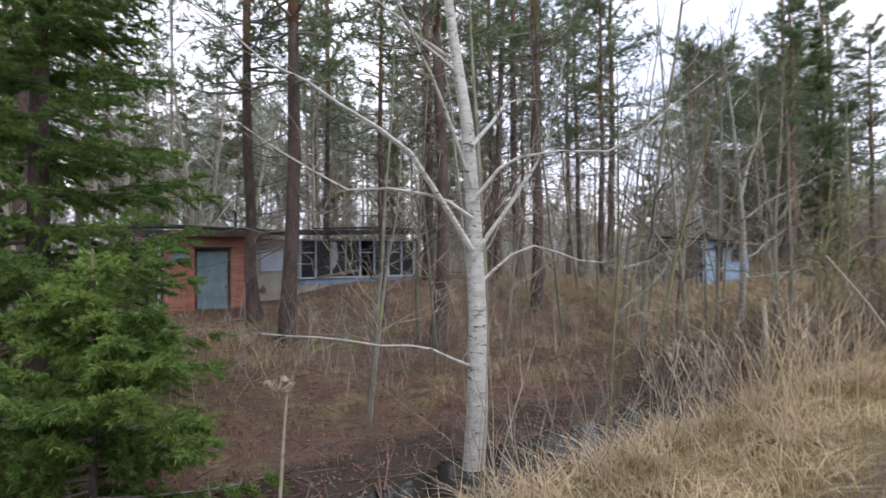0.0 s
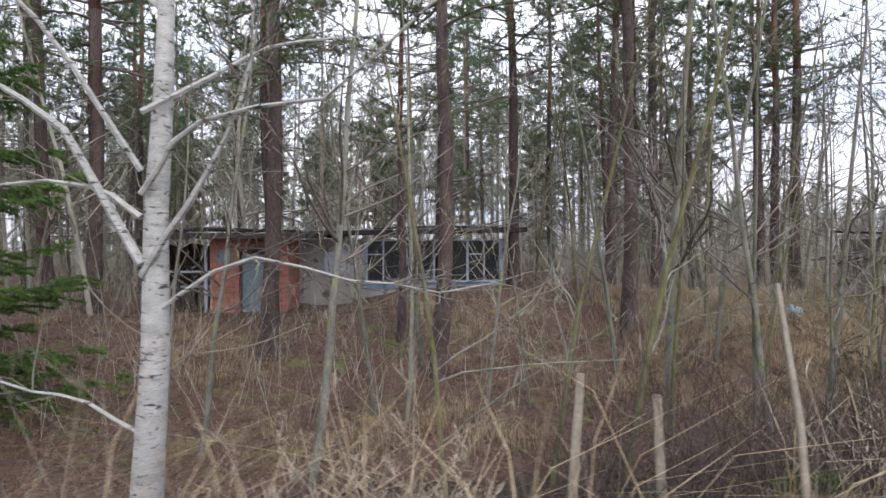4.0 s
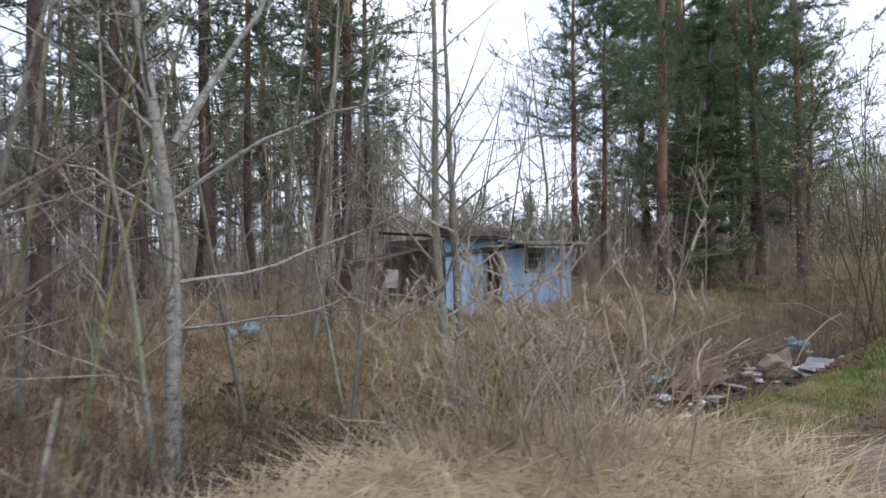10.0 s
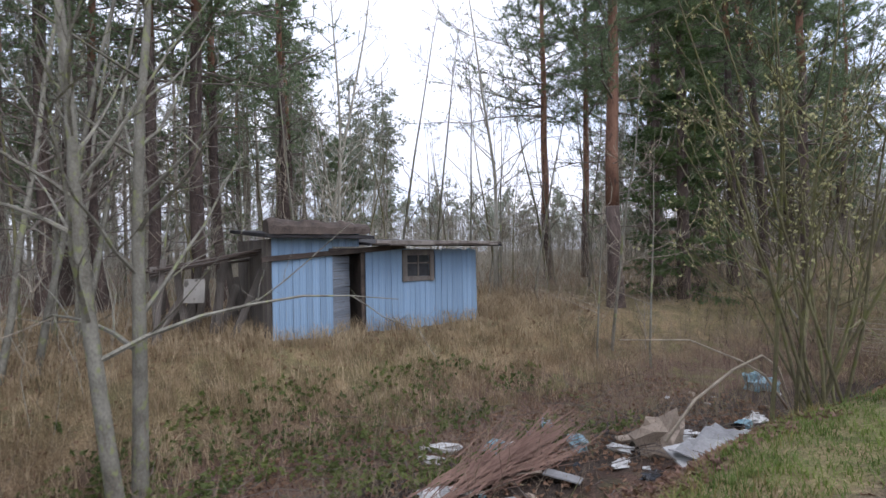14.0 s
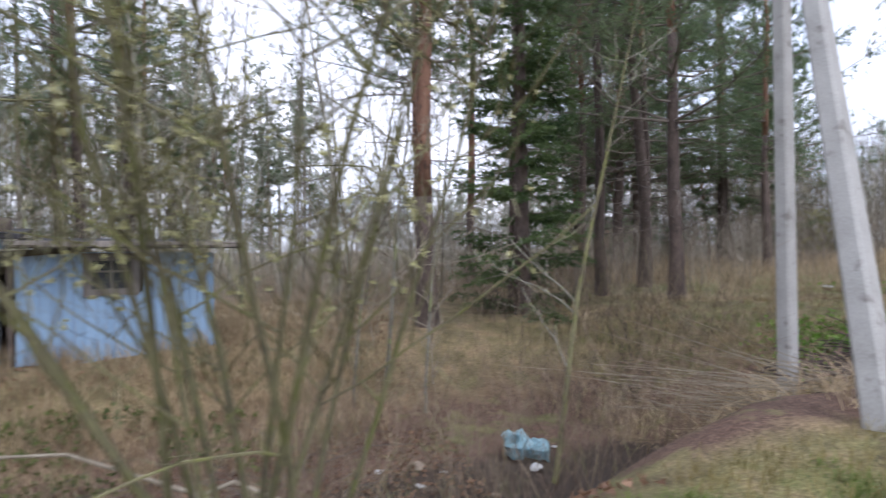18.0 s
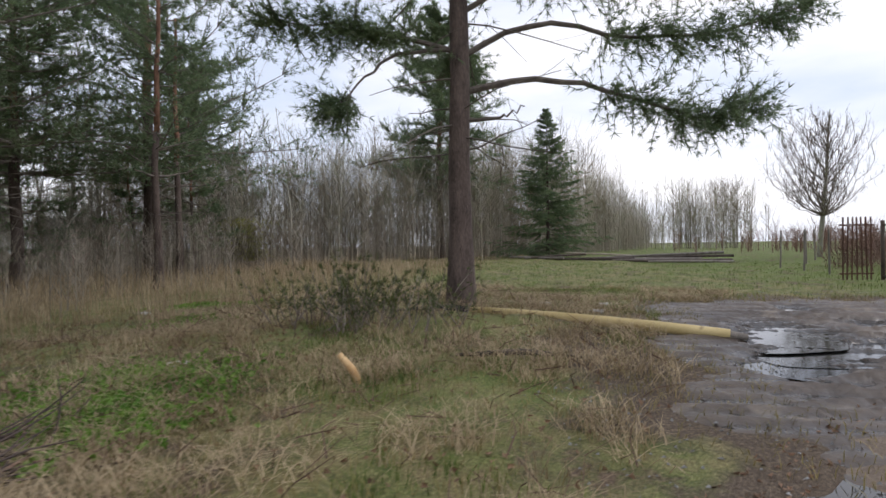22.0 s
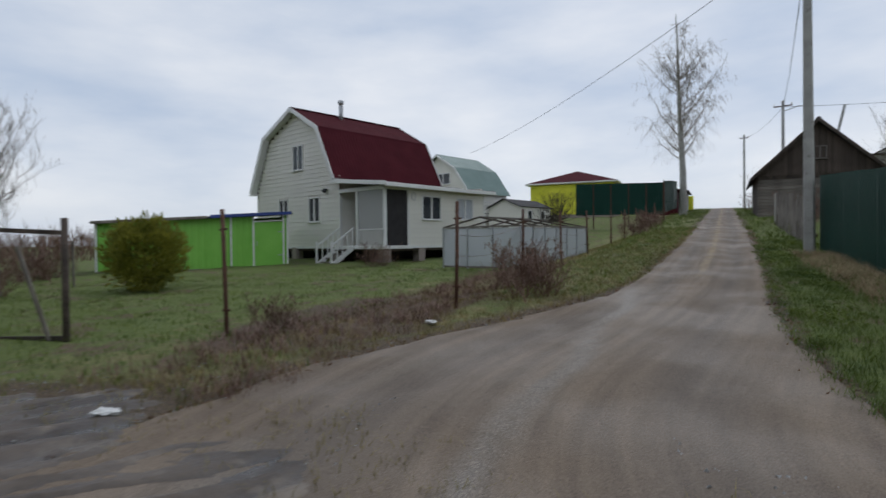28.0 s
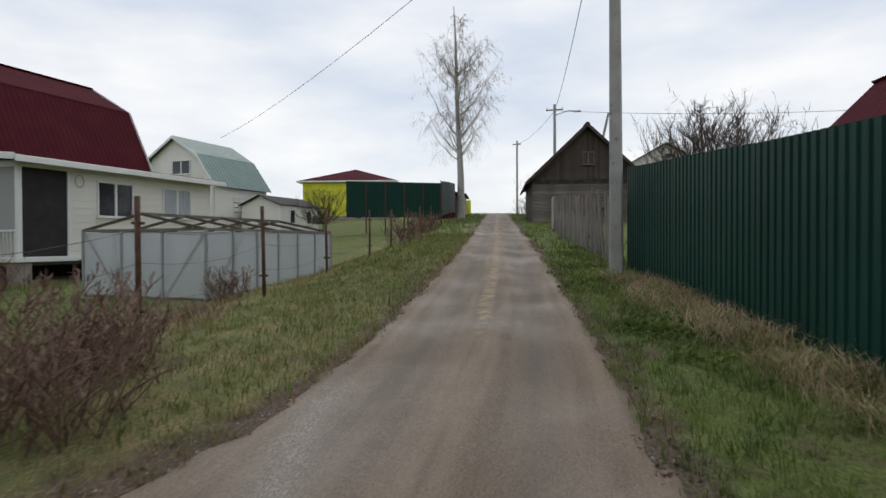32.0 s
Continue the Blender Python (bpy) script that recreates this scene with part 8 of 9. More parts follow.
jn = thing("pine_scrub", pose(13.45, 5.45, float(gz(13.45, 5.45)), 0, 0, 100), "low heap of green pine scrub and cut boughs in the grass", "shrub")
cp, wy_ = [], []
tw = Mesh()
for i in range(90):
    a = q.uniform(0, 6.28)
    r = q.uniform(0, 1.1)
    b = bent((r * math.cos(a) * 1.3, r * math.sin(a) * 0.8, 0), (q.normal(0, 0.5), q.normal(0, 0.5), 1), q.uniform(0.4, 0.95), 6, 0.1, q)
    tw.tube(b, np.linspace(0.009, 0.004, 6), 4, False)
    cp.append(b[2:])
    wy_.append(b[2:] - b[1:-1])
cp, wy_ = np.concatenate(cp), np.concatenate(wy_)
wy_ /= np.linalg.norm(wy_, axis=1)[:, None]
tagged(part("shootwork", tw, TWIG, jn), kind="stuff")
tagged(part("needle_mass", tri_mesh("needle_mass", tufts(np.repeat(cp, 2, 0) + q.normal(0, 0.03, (len(cp) * 2, 3)), np.repeat(wy_, 2, 0), q, 8, 0.085, 0.006, 0.6)), SCRUB_NEEDLE, jn), kind="stuff")

# young pines fill the wood behind
q = np.random.default_rng(77)
young = [pine("young_pine", "bushy young pine deep in the wood", 85 + i, height=5.5 + i, girth=0.06, crown_from=0.8, dead_from=0.3, reach=1.5, dense=0.8, lite=True) for i in range(2)]
yl = [[], []]
n = 0
while n < 44:
    x, y = q.uniform(-40, 24), q.uniform(20, 44)
    if y - float(np.interp(x, WALK_X, WALK_Y)) < 22 or clearing(x, y):
        continue
    yl[n % 2].append((x, y, q.uniform(0.7, 1.5), q.uniform(0, 6.28)))
    n += 1
for ob, sp in zip(young, yl):
    plant(ob, sp, q)

# saplings and bare trees through the wood
SAPL = [bare("alder_sapling", "thin grey leafless sapling in the undergrowth", 90 + i, 5.5 + i * 0.9, 0.032 + 0.006 * i, [ALDER_BARK, MOSSY_BARK, ALDER_BARK, ALDER_BARK][i], [PALE_TWIG, ALDER_BARK, TWIG, TWIG][i],
             0.2, 12, 0.30, 3, 0.6, kids=4, group="saplings of the wood", spread=0.5, thin=1.15) for i in range(4)]
# bark and twigs both take the lightened colour that stands for haze
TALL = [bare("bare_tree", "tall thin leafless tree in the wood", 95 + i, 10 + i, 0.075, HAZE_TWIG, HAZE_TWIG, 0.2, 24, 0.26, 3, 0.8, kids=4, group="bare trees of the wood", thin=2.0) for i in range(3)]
q = np.random.default_rng(97)
sl = [[] for _ in SAPL]
fixed = [(-19.02, 0.95, 1.0), (-12.6, 2.4, 0.9), (-11.0, 0.2, 1.0), (-10.2, -0.3, 0.9), (-8.6, 2.2, 1.1), (-9.6, 3.1, 1.1), (-7.9, 5.1, 1.0), (-6.8, 7.0, 1.1), (-23.2, 6.5, 0.7), (-14.4, 1.0, 1.0)]
for i, (x, y, sc) in enumerate(fixed):
    sl[i % 4].append((x, y, sc, q.uniform(0, 6.28)))
n = 0
while n < 95:
    x = q.uniform(-30, 6)
    d = q.uniform(5.0, 24)
    y = float(np.interp(x, WALK_X, WALK_Y)) + d
    # keep the clearing before the shed, the hut and their walls free
    if (x < -19.5 and d < 9.5) or (-6.0 < x < 2.6 and d < 14.5) or (-26 < x < -13.5 and 8.0 < y < 15.5) or (-24 < x < -19 and d > 9 and d < 17):
        continue
    sl[n % 4].append((x, y, q.uniform(0.75, 1.35), q.uniform(0, 6.28)))
    n += 1
for ob, sp in zip(SAPL, sl):
    plant(ob, sp, q)
tl = [[] for _ in TALL]
n = 0
while n < 120:
    x, y = q.uniform(-46, 30), q.uniform(8, 42)
    d = y - float(np.interp(x, WALK_X, WALK_Y))
    if d < 15 or (clearing(x, y) and n % 9) or (x > 9 and y < 20 + (x - 9) * 0.6):
        continue
    tl[n % 3].append((x, y, q.uniform(0.7, 1.25), q.uniform(0, 6.28)))
    n += 1
for i in range(46):
    t = q.uniform(0, 1)
    tl[i % 3].append((46 + 74 * t + q.normal(0, 2), 19.5 + 3 * t + q.normal(0, 2.5), q.uniform(0.75, 1.15) * (1.0 - 0.2 * t), q.uniform(0, 6.28)))
for i in range(34):
    tl[i % 3].append((q.uniform(26, 46), 26 + q.uniform(-3, 10), q.uniform(0.6, 1.0), q.uniform(0, 6.28)))
for i in range(14):
    tl[i % 3].append((94 + q.normal(0, 4), 7.5 + q.normal(0, 2.6), q.uniform(0.7, 0.9), q.uniform(0, 6.28)))
for ob, sp in zip(TALL, tl):
    plant(ob, sp, q)

mossy = bare("young_alder", "thin mossy yellow-green young alder close to the road", 111, 6.5, 0.03, YELLOW_BARK, MOSSY_BARK, 0.25, 16, 0.22, 3, 0.5, kids=4, spread=0.1, thin=0.8)
one(mossy, -12.57, -3.52, 1, 0.7)

greytree = bare("grey_alder", "pale grey forked alder with long bare side branches", 115, 8.5, 0.10, GREY_ALDER, TWIG, 0.45, 14, 0.36, 3, 0.7, kids=5, spread=0.1, thin=1.1,
                arms=[([(0, 0, 2.4), (0.9, 0.3, 2.5), (1.9, 0.6, 2.9), (3.0, 0.8, 3.4)], 0.03), ([(0, 0, 3.3), (0.8, -0.2, 3.9), (1.7, -0.4, 4.3), (2.6, -0.5, 4.6)], 0.03), ([(0, 0, 3.9), (0.35, 0.1, 4.6), (0.9, 0.2, 5.6), (1.3, 0.3, 6.8)], 0.06),
                      ([(0, 0, 3.0), (-0.8, 0.1, 3.6), (-1.9, 0.2, 3.9)], 0.025), ([(0, 0, 1.9), (0.9, -0.4, 2.0), (2.0, -0.7, 2.2)], 0.022)])
one(greytree, -8.64, 3.3, 1, 0.0)
arch = bare("arching_alder", "olive mossy alder with long branches arching over the ditch", 117, 6.0, 0.045, MOSSY_BARK, MOSSY_BARK, 0.35, 9, 0.26, 3, 0.5, kids=4, spread=0.25, stems=4, thin=1.0,
            arms=[([(0, 0, 1.5), (0.15, -0.03, 2.33), (0.58, -0.19, 2.68), (0.87, -0.26, 2.84), (1.15, -0.43, 2.92), (1.41, -0.59, 2.83), (1.83, -0.79, 2.53)], 0.032), ([(0, 0, 1.7), (0.16, -0.08, 2.3), (0.56, -0.28, 2.54), (0.72, -0.42, 2.52), (0.99, -0.59, 2.33), (1.21, -0.75, 2.14), (1.48, -0.86, 2.08)], 0.026),
                  ([(0, 0, 1.8), (0.11, 0.03, 2.53), (0.31, -0.02, 3.1), (0.54, -0.08, 3.3), (0.74, -0.12, 3.57), (1.01, -0.19, 4.01)], 0.035), ([(0, 0, 2.0), (0.04, 0.05, 2.53), (0.24, 0, 2.8), (0.56, 0.02, 2.95), (0.87, -0.05, 3.39), (1.29, -0.05, 3.58)], 0.026),
                  ([(0, 0, 2.0), (-0.06, 0.07, 2.46), (-0.42, 0.16, 2.45), (-0.85, 0.26, 2.34)], 0.018), ([(0.1, -0.1, 1.2), (0.52, -0.48, 2.13), (0.82, -0.65, 2.03), (1.04, -0.81, 1.87), (1.21, -0.95, 1.75), (1.31, -1.03, 1.72)], 0.022)])
one(arch, -11.4, -0.6)
shrub = bare("mossy_shrub", "low yellow-olive mossy shrub at the edge of the ditch", 119, 1.7, 0.018, YELLOW_BARK, MOSSY_BARK, 0.25, 5, 0.35, 3, 0.8, stems=14, spread=0.7, category="bush", kids=3, group="mossy shrubs")
plant(shrub, [(-9.7, -1.3, 1.0, 0), (-10.3, -0.9, 0.8, 2), (-9.0, -0.8, 0.7, 4)], np.random.default_rng(120))

# ---- undergrowth, stems and grass ----
def blades(pts, h, w, lean, rng, curl=0.5):
    """Grass blades of two segments each, as quads."""
    n = len(pts)
    h = h * rng.uniform(0.55, 1.25, n) if np.ndim(h) == 0 else h
    a = rng.uniform(0, 2 * np.pi, n)
    dirx = np.stack([np.cos(a), np.sin(a), 0 * a], -1)
    side = np.stack([-np.sin(a), np.cos(a), 0 * a], -1) * (w * rng.uniform(0.6, 1.3, n))[:, None]
    l1 = lean * rng.uniform(0.1, 1, n)
    mid = pts + dirx * (h * l1 * 0.45)[:, None] + np.array([0, 0, 1.0]) * (h * 0.58)[:, None]
    tip = pts + dirx * (h * l1 * (1 + curl))[:, None] + np.array([0, 0, 1.0]) * (h * rng.uniform(0.75, 1.0, n))[:, None]
    q1 = np.stack([pts - side, pts + side, mid + side * 0.75, mid - side * 0.75], 1)
    q2 = np.stack([mid - side * 0.75, mid + side * 0.75, tip + side * 0.12, tip - side * 0.12], 1)
    return np.concatenate([q1, q2])


def scatter(n, box, keep, rng):
    """n places in the box (x0, x1, y0, y1) where keep(x, y) says so, on the ground."""
    out = []
    got = 0
    while got < n:
        x, y = rng.uniform(box[0], box[1], 4 * n), rng.uniform(box[2], box[3], 4 * n)
        k = keep(x, y)
        out.append(np.stack([x[k], y[k]], -1))
        got += int(k.sum())
    p = np.concatenate(out)[:n]
    return np.column_stack([p, gz(p[:, 0], p[:, 1]) - 0.01])


def clumped(base, per, spread, rng):
    p = np.repeat(base, per, 0)
    p = p + np.column_stack([rng.normal(0, spread, (len(p), 2)), np.zeros(len(p))])
    p[:, 2] = gz(p[:, 0], p[:, 1]) - 0.01
    return p


def off_road(x, y, gap=0.0):
    return (road_off(x, y) > gap) & (mud_in(x, y) > 0.0)


def side(x, y):
    return y - np.interp(x, WALK_X, WALK_Y)


def stuff(name, tris, material, label, category):
    me = tri_mesh(name, tris)
    me.materials.append(material)
    return tagged(new(name, me), label, category, kind="stuff")


q = np.random.default_rng(120)
# tall dry grass along the near verge and ditch banks
p = scatter(1000, (-27, 6, -9, 9), lambda x, y: (side(x, y) > 1.15) & (side(x, y) < np.where(x < -5, 2.6, 1.5)) & (x < -3.5) & (bumps(x, y, 1.1, 3.0) > -0.2), q)
stuff("dry_verge_grass", blades(clumped(p, 16, 0.08, q), 0.19, 0.004, 2.0, q), DRY_GRASS, "matted straw-coloured dry grass along the verge", "grass")
p = scatter(1700, (-26, 8, -8, 20), lambda x, y: (side(x, y) > 7.5) & (side(x, y) < 16) & (x < 3.5) & ((x > -12) | (bumps(x, y, 0.8, 2.0) > 0.35)), q)
p2 = scatter(500, (-7, 3, 5, 12), lambda x, y: side(x, y) > 7.8, q)
stuff("dry_meadow_grass", blades(clumped(np.vstack([p, p2]), 16, 0.09, q), 0.36, 0.005, 0.8, q), DRY_GRASS, "dry brown grass on the far bank round the huts", "grass")
# tall reeds: clumps by the ditch
RE = np.array([(-17.4, -4.3), (-16.6, -3.9), (-15.9, -3.5), (-15.3, -2.9), (-14.9, -3.3), (-6.2, -0.5), (-5.9, -0.2), (-6.5, -0.1), (-5.6, -0.6), (-6.8, 0.1), (-13.5, -2.4), (-10.6, -1.6)])
b = np.column_stack([RE, gz(RE[:, 0], RE[:, 1])])
stuff("dry_reeds", blades(clumped(b, 34, 0.22, q), 1.05, 0.0045, 1.1, q), DRY_GRASS, "tall dry yellow reeds beside the ditch", "reeds")
# mixed turf of the near verge
p = scatter(6500, (-24, 9, -8, 4), lambda x, y: off_road(x, y, 0.02) & (side(x, y) > 0.2) & (side(x, y) < 2.6) & ((x < -3.2) | (x > 4.5) | (bumps(x, y, 1.7, 6.0) > 0.25)), q)
stuff("verge_turf", blades(clumped(p, 3, 0.03, q), 0.13, 0.003, 0.8, q), MIX_GRASS, "short yellowed turf at the road edge", "grass")
p = scatter(2600, (-3.4, 5, -1, 4.2), lambda x, y: off_road(x, y, 0.25) & (side(x, y) > 0.75) & (side(x, y) < 2.3) & (bumps(x, y, 1.5, 2.0) > -0.35), q)
stuff("bank_grass", blades(clumped(p, 4, 0.04, q), 0.075, 0.0035, 1.1, q), GREEN_GRASS, "fresh short green grass on the bank above the rubbish", "grass")
# field north of the junction
fk = lambda x, y: off_road(x, y, 0.05) & (side(x, y) > 0.8) & (ab(x, y)[0] < -3)
p = scatter(6500, (6, 22, 0, 13), lambda x, y: fk(x, y) & (bumps(x, y, 1.0, 4.0) > -0.35), q)
stuff("field_grass", blades(clumped(p, 3, 0.04, q), 0.11, 0.003, 0.8, q), MIX_GRASS, "short yellow-green field grass", "grass")
p = scatter(4500, (7, 21, 0.5, 10), lambda x, y: fk(x, y) & (bumps(x, y, 0.7, 2.6) > 0.1), q)
stuff("green_field_grass", blades(clumped(p, 4, 0.05, q), 0.10, 0.0035, 0.9, q), GREEN_GRASS, "fresh green patches in the field grass", "grass")
p = scatter(7000, (16, 44, -7, 22), lambda x, y: off_road(x, y, 0.05) & (ab(x, y)[0] < 1), q)
stuff("far_field_grass", blades(clumped(p, 3, 0.09, q), 0.12, 0.006, 0.9, q), GREEN_GRASS, "rough grass across the open field", "grass")
p = scatter(800, (10.5, 30, 7, 26), lambda x, y: (y > 7 + 0.15 * x), q)
stuff("tall_field_weeds", blades(clumped(p, 14, 0.12, q), 0.7, 0.005, 0.5, q), DRY_GRASS, "tall brown weeds at the edge of the field", "weeds")
# lane verges
p = scatter(7500, (10, 26, -22, -4), lambda x, y: (ab(x, y)[1] < -0.6) & (ab(x, y)[1] > -3.75) & off_road(x, y, 0.0) & (ab(x, y)[0] > -6), q)
stuff("lane_verge_grass", blades(clumped(p, 4, 0.03, q), 0.10, 0.0032, 1.1, q), GREEN_GRASS, "fresh green grass strip below the metal fence", "grass")
p = scatter(1000, (10, 24, -20, -4), lambda x, y: (ab(x, y)[1] < -2.3 + 0.06 * ab(x, y)[0]) & (ab(x, y)[1] > -3.6) & (ab(x, y)[0] > -4), q)
stuff("dry_fence_grass", blades(clumped(p, 12, 0.06, q), 0.22, 0.004, 1.4, q), DRY_GRASS, "dead straw tufts along the foot of the fence", "grass")
p = scatter(8000, (13, 36, -30, -3), lambda x, y: (ab(x, y)[1] > 0.8) & (ab(x, y)[1] < 5.0) & off_road(x, y, 0.0) & (ab(x, y)[0] > -7) & (ab(x, y)[0] < 26), q)
stuff("yard_verge_grass", blades(clumped(p, 4, 0.04, q), 0.10, 0.0035, 1.1, q), MIX_GRASS, "short mixed grass between lane and yard fence", "grass")
p = scatter(3600, (13, 36, -30, -3), lambda x, y: (ab(x, y)[1] > 1.2) & (ab(x, y)[1] < 3.4) & off_road(x, y, 0.0) & (ab(x, y)[0] > 3) & (ab(x, y)[0] < 30), q)
stuff("green_yard_verge_grass", blades(clumped(p, 4, 0.04, q), 0.11, 0.0035, 1.0, q), GREEN_GRASS, "brighter green grass beside the lane", "grass")
p = scatter(6000, (20, 34, -17, -3), lambda x, y: (ab(x, y)[1] > 5.0) & (ab(x, y)[0] > -6), q)
stuff("lawn_grass", blades(clumped(p, 4, 0.06, q), 0.08, 0.004, 0.8, q), GREEN_GRASS, "green lawn of the yard", "grass")
p = scatter(420, (10, 26, -24, -4), lambda x, y: (ab(x, y)[1] < -1.1) & (ab(x, y)[1] > -3.0) & off_road(x, y, 0.1) & (ab(x, y)[0] > -6), q)
stuff("verge_tufts", blades(clumped(p, 16, 0.05, q), 0.17, 0.004, 1.3, q), GREEN_GRASS, "dark green grass tufts below the metal fence", "grass")
p = scatter(420, (17, 26, -15, -3), lambda x, y: (ab(x, y)[1] > 3.5) & (ab(x, y)[1] < 5.6) & (ab(x, y)[0] > -3), q)
stuff("dead_weeds", blades(clumped(p, 14, 0.08, q), 0.2, 0.004, 1.2, q), BUSH_TWIG, "dead brown weeds along the yard fence", "weeds")
p = scatter(1600, (14, 52, -62, -18), lambda x, y: (np.abs(ab(x, y)[1]) < 4.0) & off_road(x, y, 0.0) & (ab(x, y)[0] > 12), q)
stuff("far_verge_grass", blades(clumped(p, 8, 0.10, q), 0.18, 0.008, 0.8, q), GREEN_GRASS, "green verges further up the lane", "grass")


def brush(pts, rng, hgt, w=0.0035, twigs=4):
    """Bare brushwood: crooked stems with side twigs, as quads."""
    n = len(pts)
    h = hgt * rng.uniform(0.4, 1.3, n)
    d1 = np.column_stack([rng.normal(0, 0.3, (n, 2)), np.ones(n)])
    d2 = d1 + np.column_stack([rng.normal(0, 0.45, (n, 2)), rng.normal(0, 0.1, n)])
    mid = pts + d1 * (h * 0.5)[:, None]
    tip = mid + d2 * (h * 0.5)[:, None]
    sd = np.column_stack([rng.normal(0, 1, (n, 2)), np.zeros(n)])
    sd /= np.linalg.norm(sd, axis=1)[:, None]
    sd *= w
    out = [np.stack([pts - sd, pts + sd, mid + sd * 0.7, mid - sd * 0.7], 1), np.stack([mid - sd * 0.7, mid + sd * 0.7, tip + sd * 0.2, tip - sd * 0.2], 1)]
    for _ in range(twigs):
        t = rng.uniform(0.25, 1.0, n)
        o = np.where((t < 0.5)[:, None], pts + (mid - pts) * (t * 2)[:, None], mid + (tip - mid) * (t * 2 - 1)[:, None])
        e = o + np.column_stack([rng.normal(0, 0.30, (n, 2)), rng.uniform(0.05, 0.4, n)]) * h[:, None] * 0.7
        out.append(np.stack([o - sd * 0.5, o + sd * 0.5, e + sd * 0.15, e - sd * 0.15], 1))
    return np.concatenate(out)


inwood = lambda x, y: (side(x, y) > 4.0) & (x < 9 + 0 * y) & ~((x > 3.0) & (y < 16)) & ~((x > -5.5) & (x < 2.5) & (side(x, y) > 8.5) & (side(x, y) < 13.5)) & ~((x > -24) & (x < -13) & (y > 8.6) & (y < 14))
p = scatter(2300, (-28, 9, -3, 16), lambda x, y: inwood(x, y) & (side(x, y) < 13) & ((side(x, y) > 6.5) | (x > -12)), q)
stuff("brushwood", brush(p, q, 0.85), MIX_TWIG, "tangle of bare brown brushwood in the ditch and wood", "brushwood")
# the next two layers have haze painted in as a paler twig colour
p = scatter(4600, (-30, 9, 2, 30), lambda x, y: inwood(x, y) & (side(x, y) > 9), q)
stuff("pale_brushwood", brush(p, q, 1.5, 0.005), HAZE_TWIG, "thin bare stems under the pines, paled in colour for haze", "brushwood")
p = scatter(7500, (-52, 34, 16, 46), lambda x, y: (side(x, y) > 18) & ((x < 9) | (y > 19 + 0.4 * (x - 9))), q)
stuff("far_brushwood", brush(p, q, np.where((p[:, 0] > 2) | clearing(p[:, 0], p[:, 1]), 2.2, 3.4), 0.010, 7), HAZE_TWIG, "bare undergrowth deep in the wood, grey haze put into its colour", "brushwood")
p = scatter(1500, (2.0, 10, 4.0, 16), lambda x, y: (side(x, y) > 3.8) & (y > 4.6 + 0.55 * (x - 5)), q)
stuff("ditch_brushwood", brush(p, q, 1.3, 0.0042, 8), MIX_TWIG, "dense bare bushes filling the end of the ditch", "brushwood")
p = scatter(330, (-20, -6, -6, 2), lambda x, y: ((x < -13) | (x > -8.5)) & (side(x, y) > 1.7) & (side(x, y) < 3.6) & (bumps(x, y, 1.3, 5.0) > 0.0), q)
stuff("near_stems", brush(p, q, 0.9, 0.004, 3), PALE_TWIG, "dry pale weed stems close to the road", "weeds")
p = scatter(3200, (-9, 1.5, 2, 9), lambda x, y: (side(x, y) > 5.0) & (side(x, y) < 9.2) & (bumps(x, y, 0.9, 1.2) > -0.15), q)
stuff("bramble_leaves", tufts(p + [0, 0, 0.12] + q.normal(0, 0.05, p.shape), q.normal(0, 1, p.shape) * [1, 1, 0.3], q, 6, 0.07, 0.024, 0.8), BRAMBLE, "low green bramble leaves on the ditch slope", "brambles")
p = scatter(24000, (-28, 4, -4, 16), lambda x, y: (side(x, y) > 2.6) & (side(x, y) < 17) & ((x < -15) | (side(x, y) > 6.8)), q)
stuff("leaf_litter", tufts(p + [0, 0, 0.025], q.normal(0, 1, p.shape) * [1, 1, 0.15], q, 2, 0.05, 0.022, 0.3), LITTER, "fallen brown leaves on the floor of the wood", "leaf litter")
def lying(pts, rng, length, w):
    """Sticks that lie about, two crossed quads each."""
    n = len(pts)
    a = rng.uniform(0, 2 * np.pi, n)
    ln = (length * rng.uniform(0.3, 1.4, n))[:, None]
    way = np.column_stack([np.cos(a), np.sin(a), np.zeros(n)]) * ln
    end = pts + way
    end[:, 2] = gz(end[:, 0], end[:, 1]) + rng.uniform(0.0, 0.28, n)
    mid = (pts + end) / 2 + np.column_stack([rng.normal(0, 0.08, (n, 2)), np.abs(rng.normal(0, 0.05, n))])
    r = (w * rng.uniform(0.4, 1.4, n))[:, None]
    up, flat = np.array([0, 0, 1.0]) * r, np.column_stack([-np.sin(a), np.cos(a), np.zeros(n)]) * r
    out = []
    for k in (up, flat):
        out += [np.stack([pts - k, pts + k, mid + k * 0.8, mid - k * 0.8], 1), np.stack([mid - k * 0.8, mid + k * 0.8, end + k * 0.4, end - k * 0.4], 1)]
    return np.concatenate(out)


p = scatter(2200, (-28, 3, -4, 13), lambda x, y: (side(x, y) > 2.8) & (side(x, y) < 16) & ((x < -8) | (side(x, y) < 8)), q)
stuff("fallen_twigs", lying(p + [0, 0, 0.03], q, 0.8, 0.007), TWIG, "fallen grey branches and twigs lying over the leaf litter", "branches")
p = scatter(900, (-28, -6, -4, 9), lambda x, y: (side(x, y) > 2.6) & (side(x, y) < 13), q)
stuff("dark_fallen_twigs", lying(p + [0, 0, 0.03], q, 0.7, 0.010), BUSH_TWIG, "dark rotten branches on the floor of the wood", "branches")
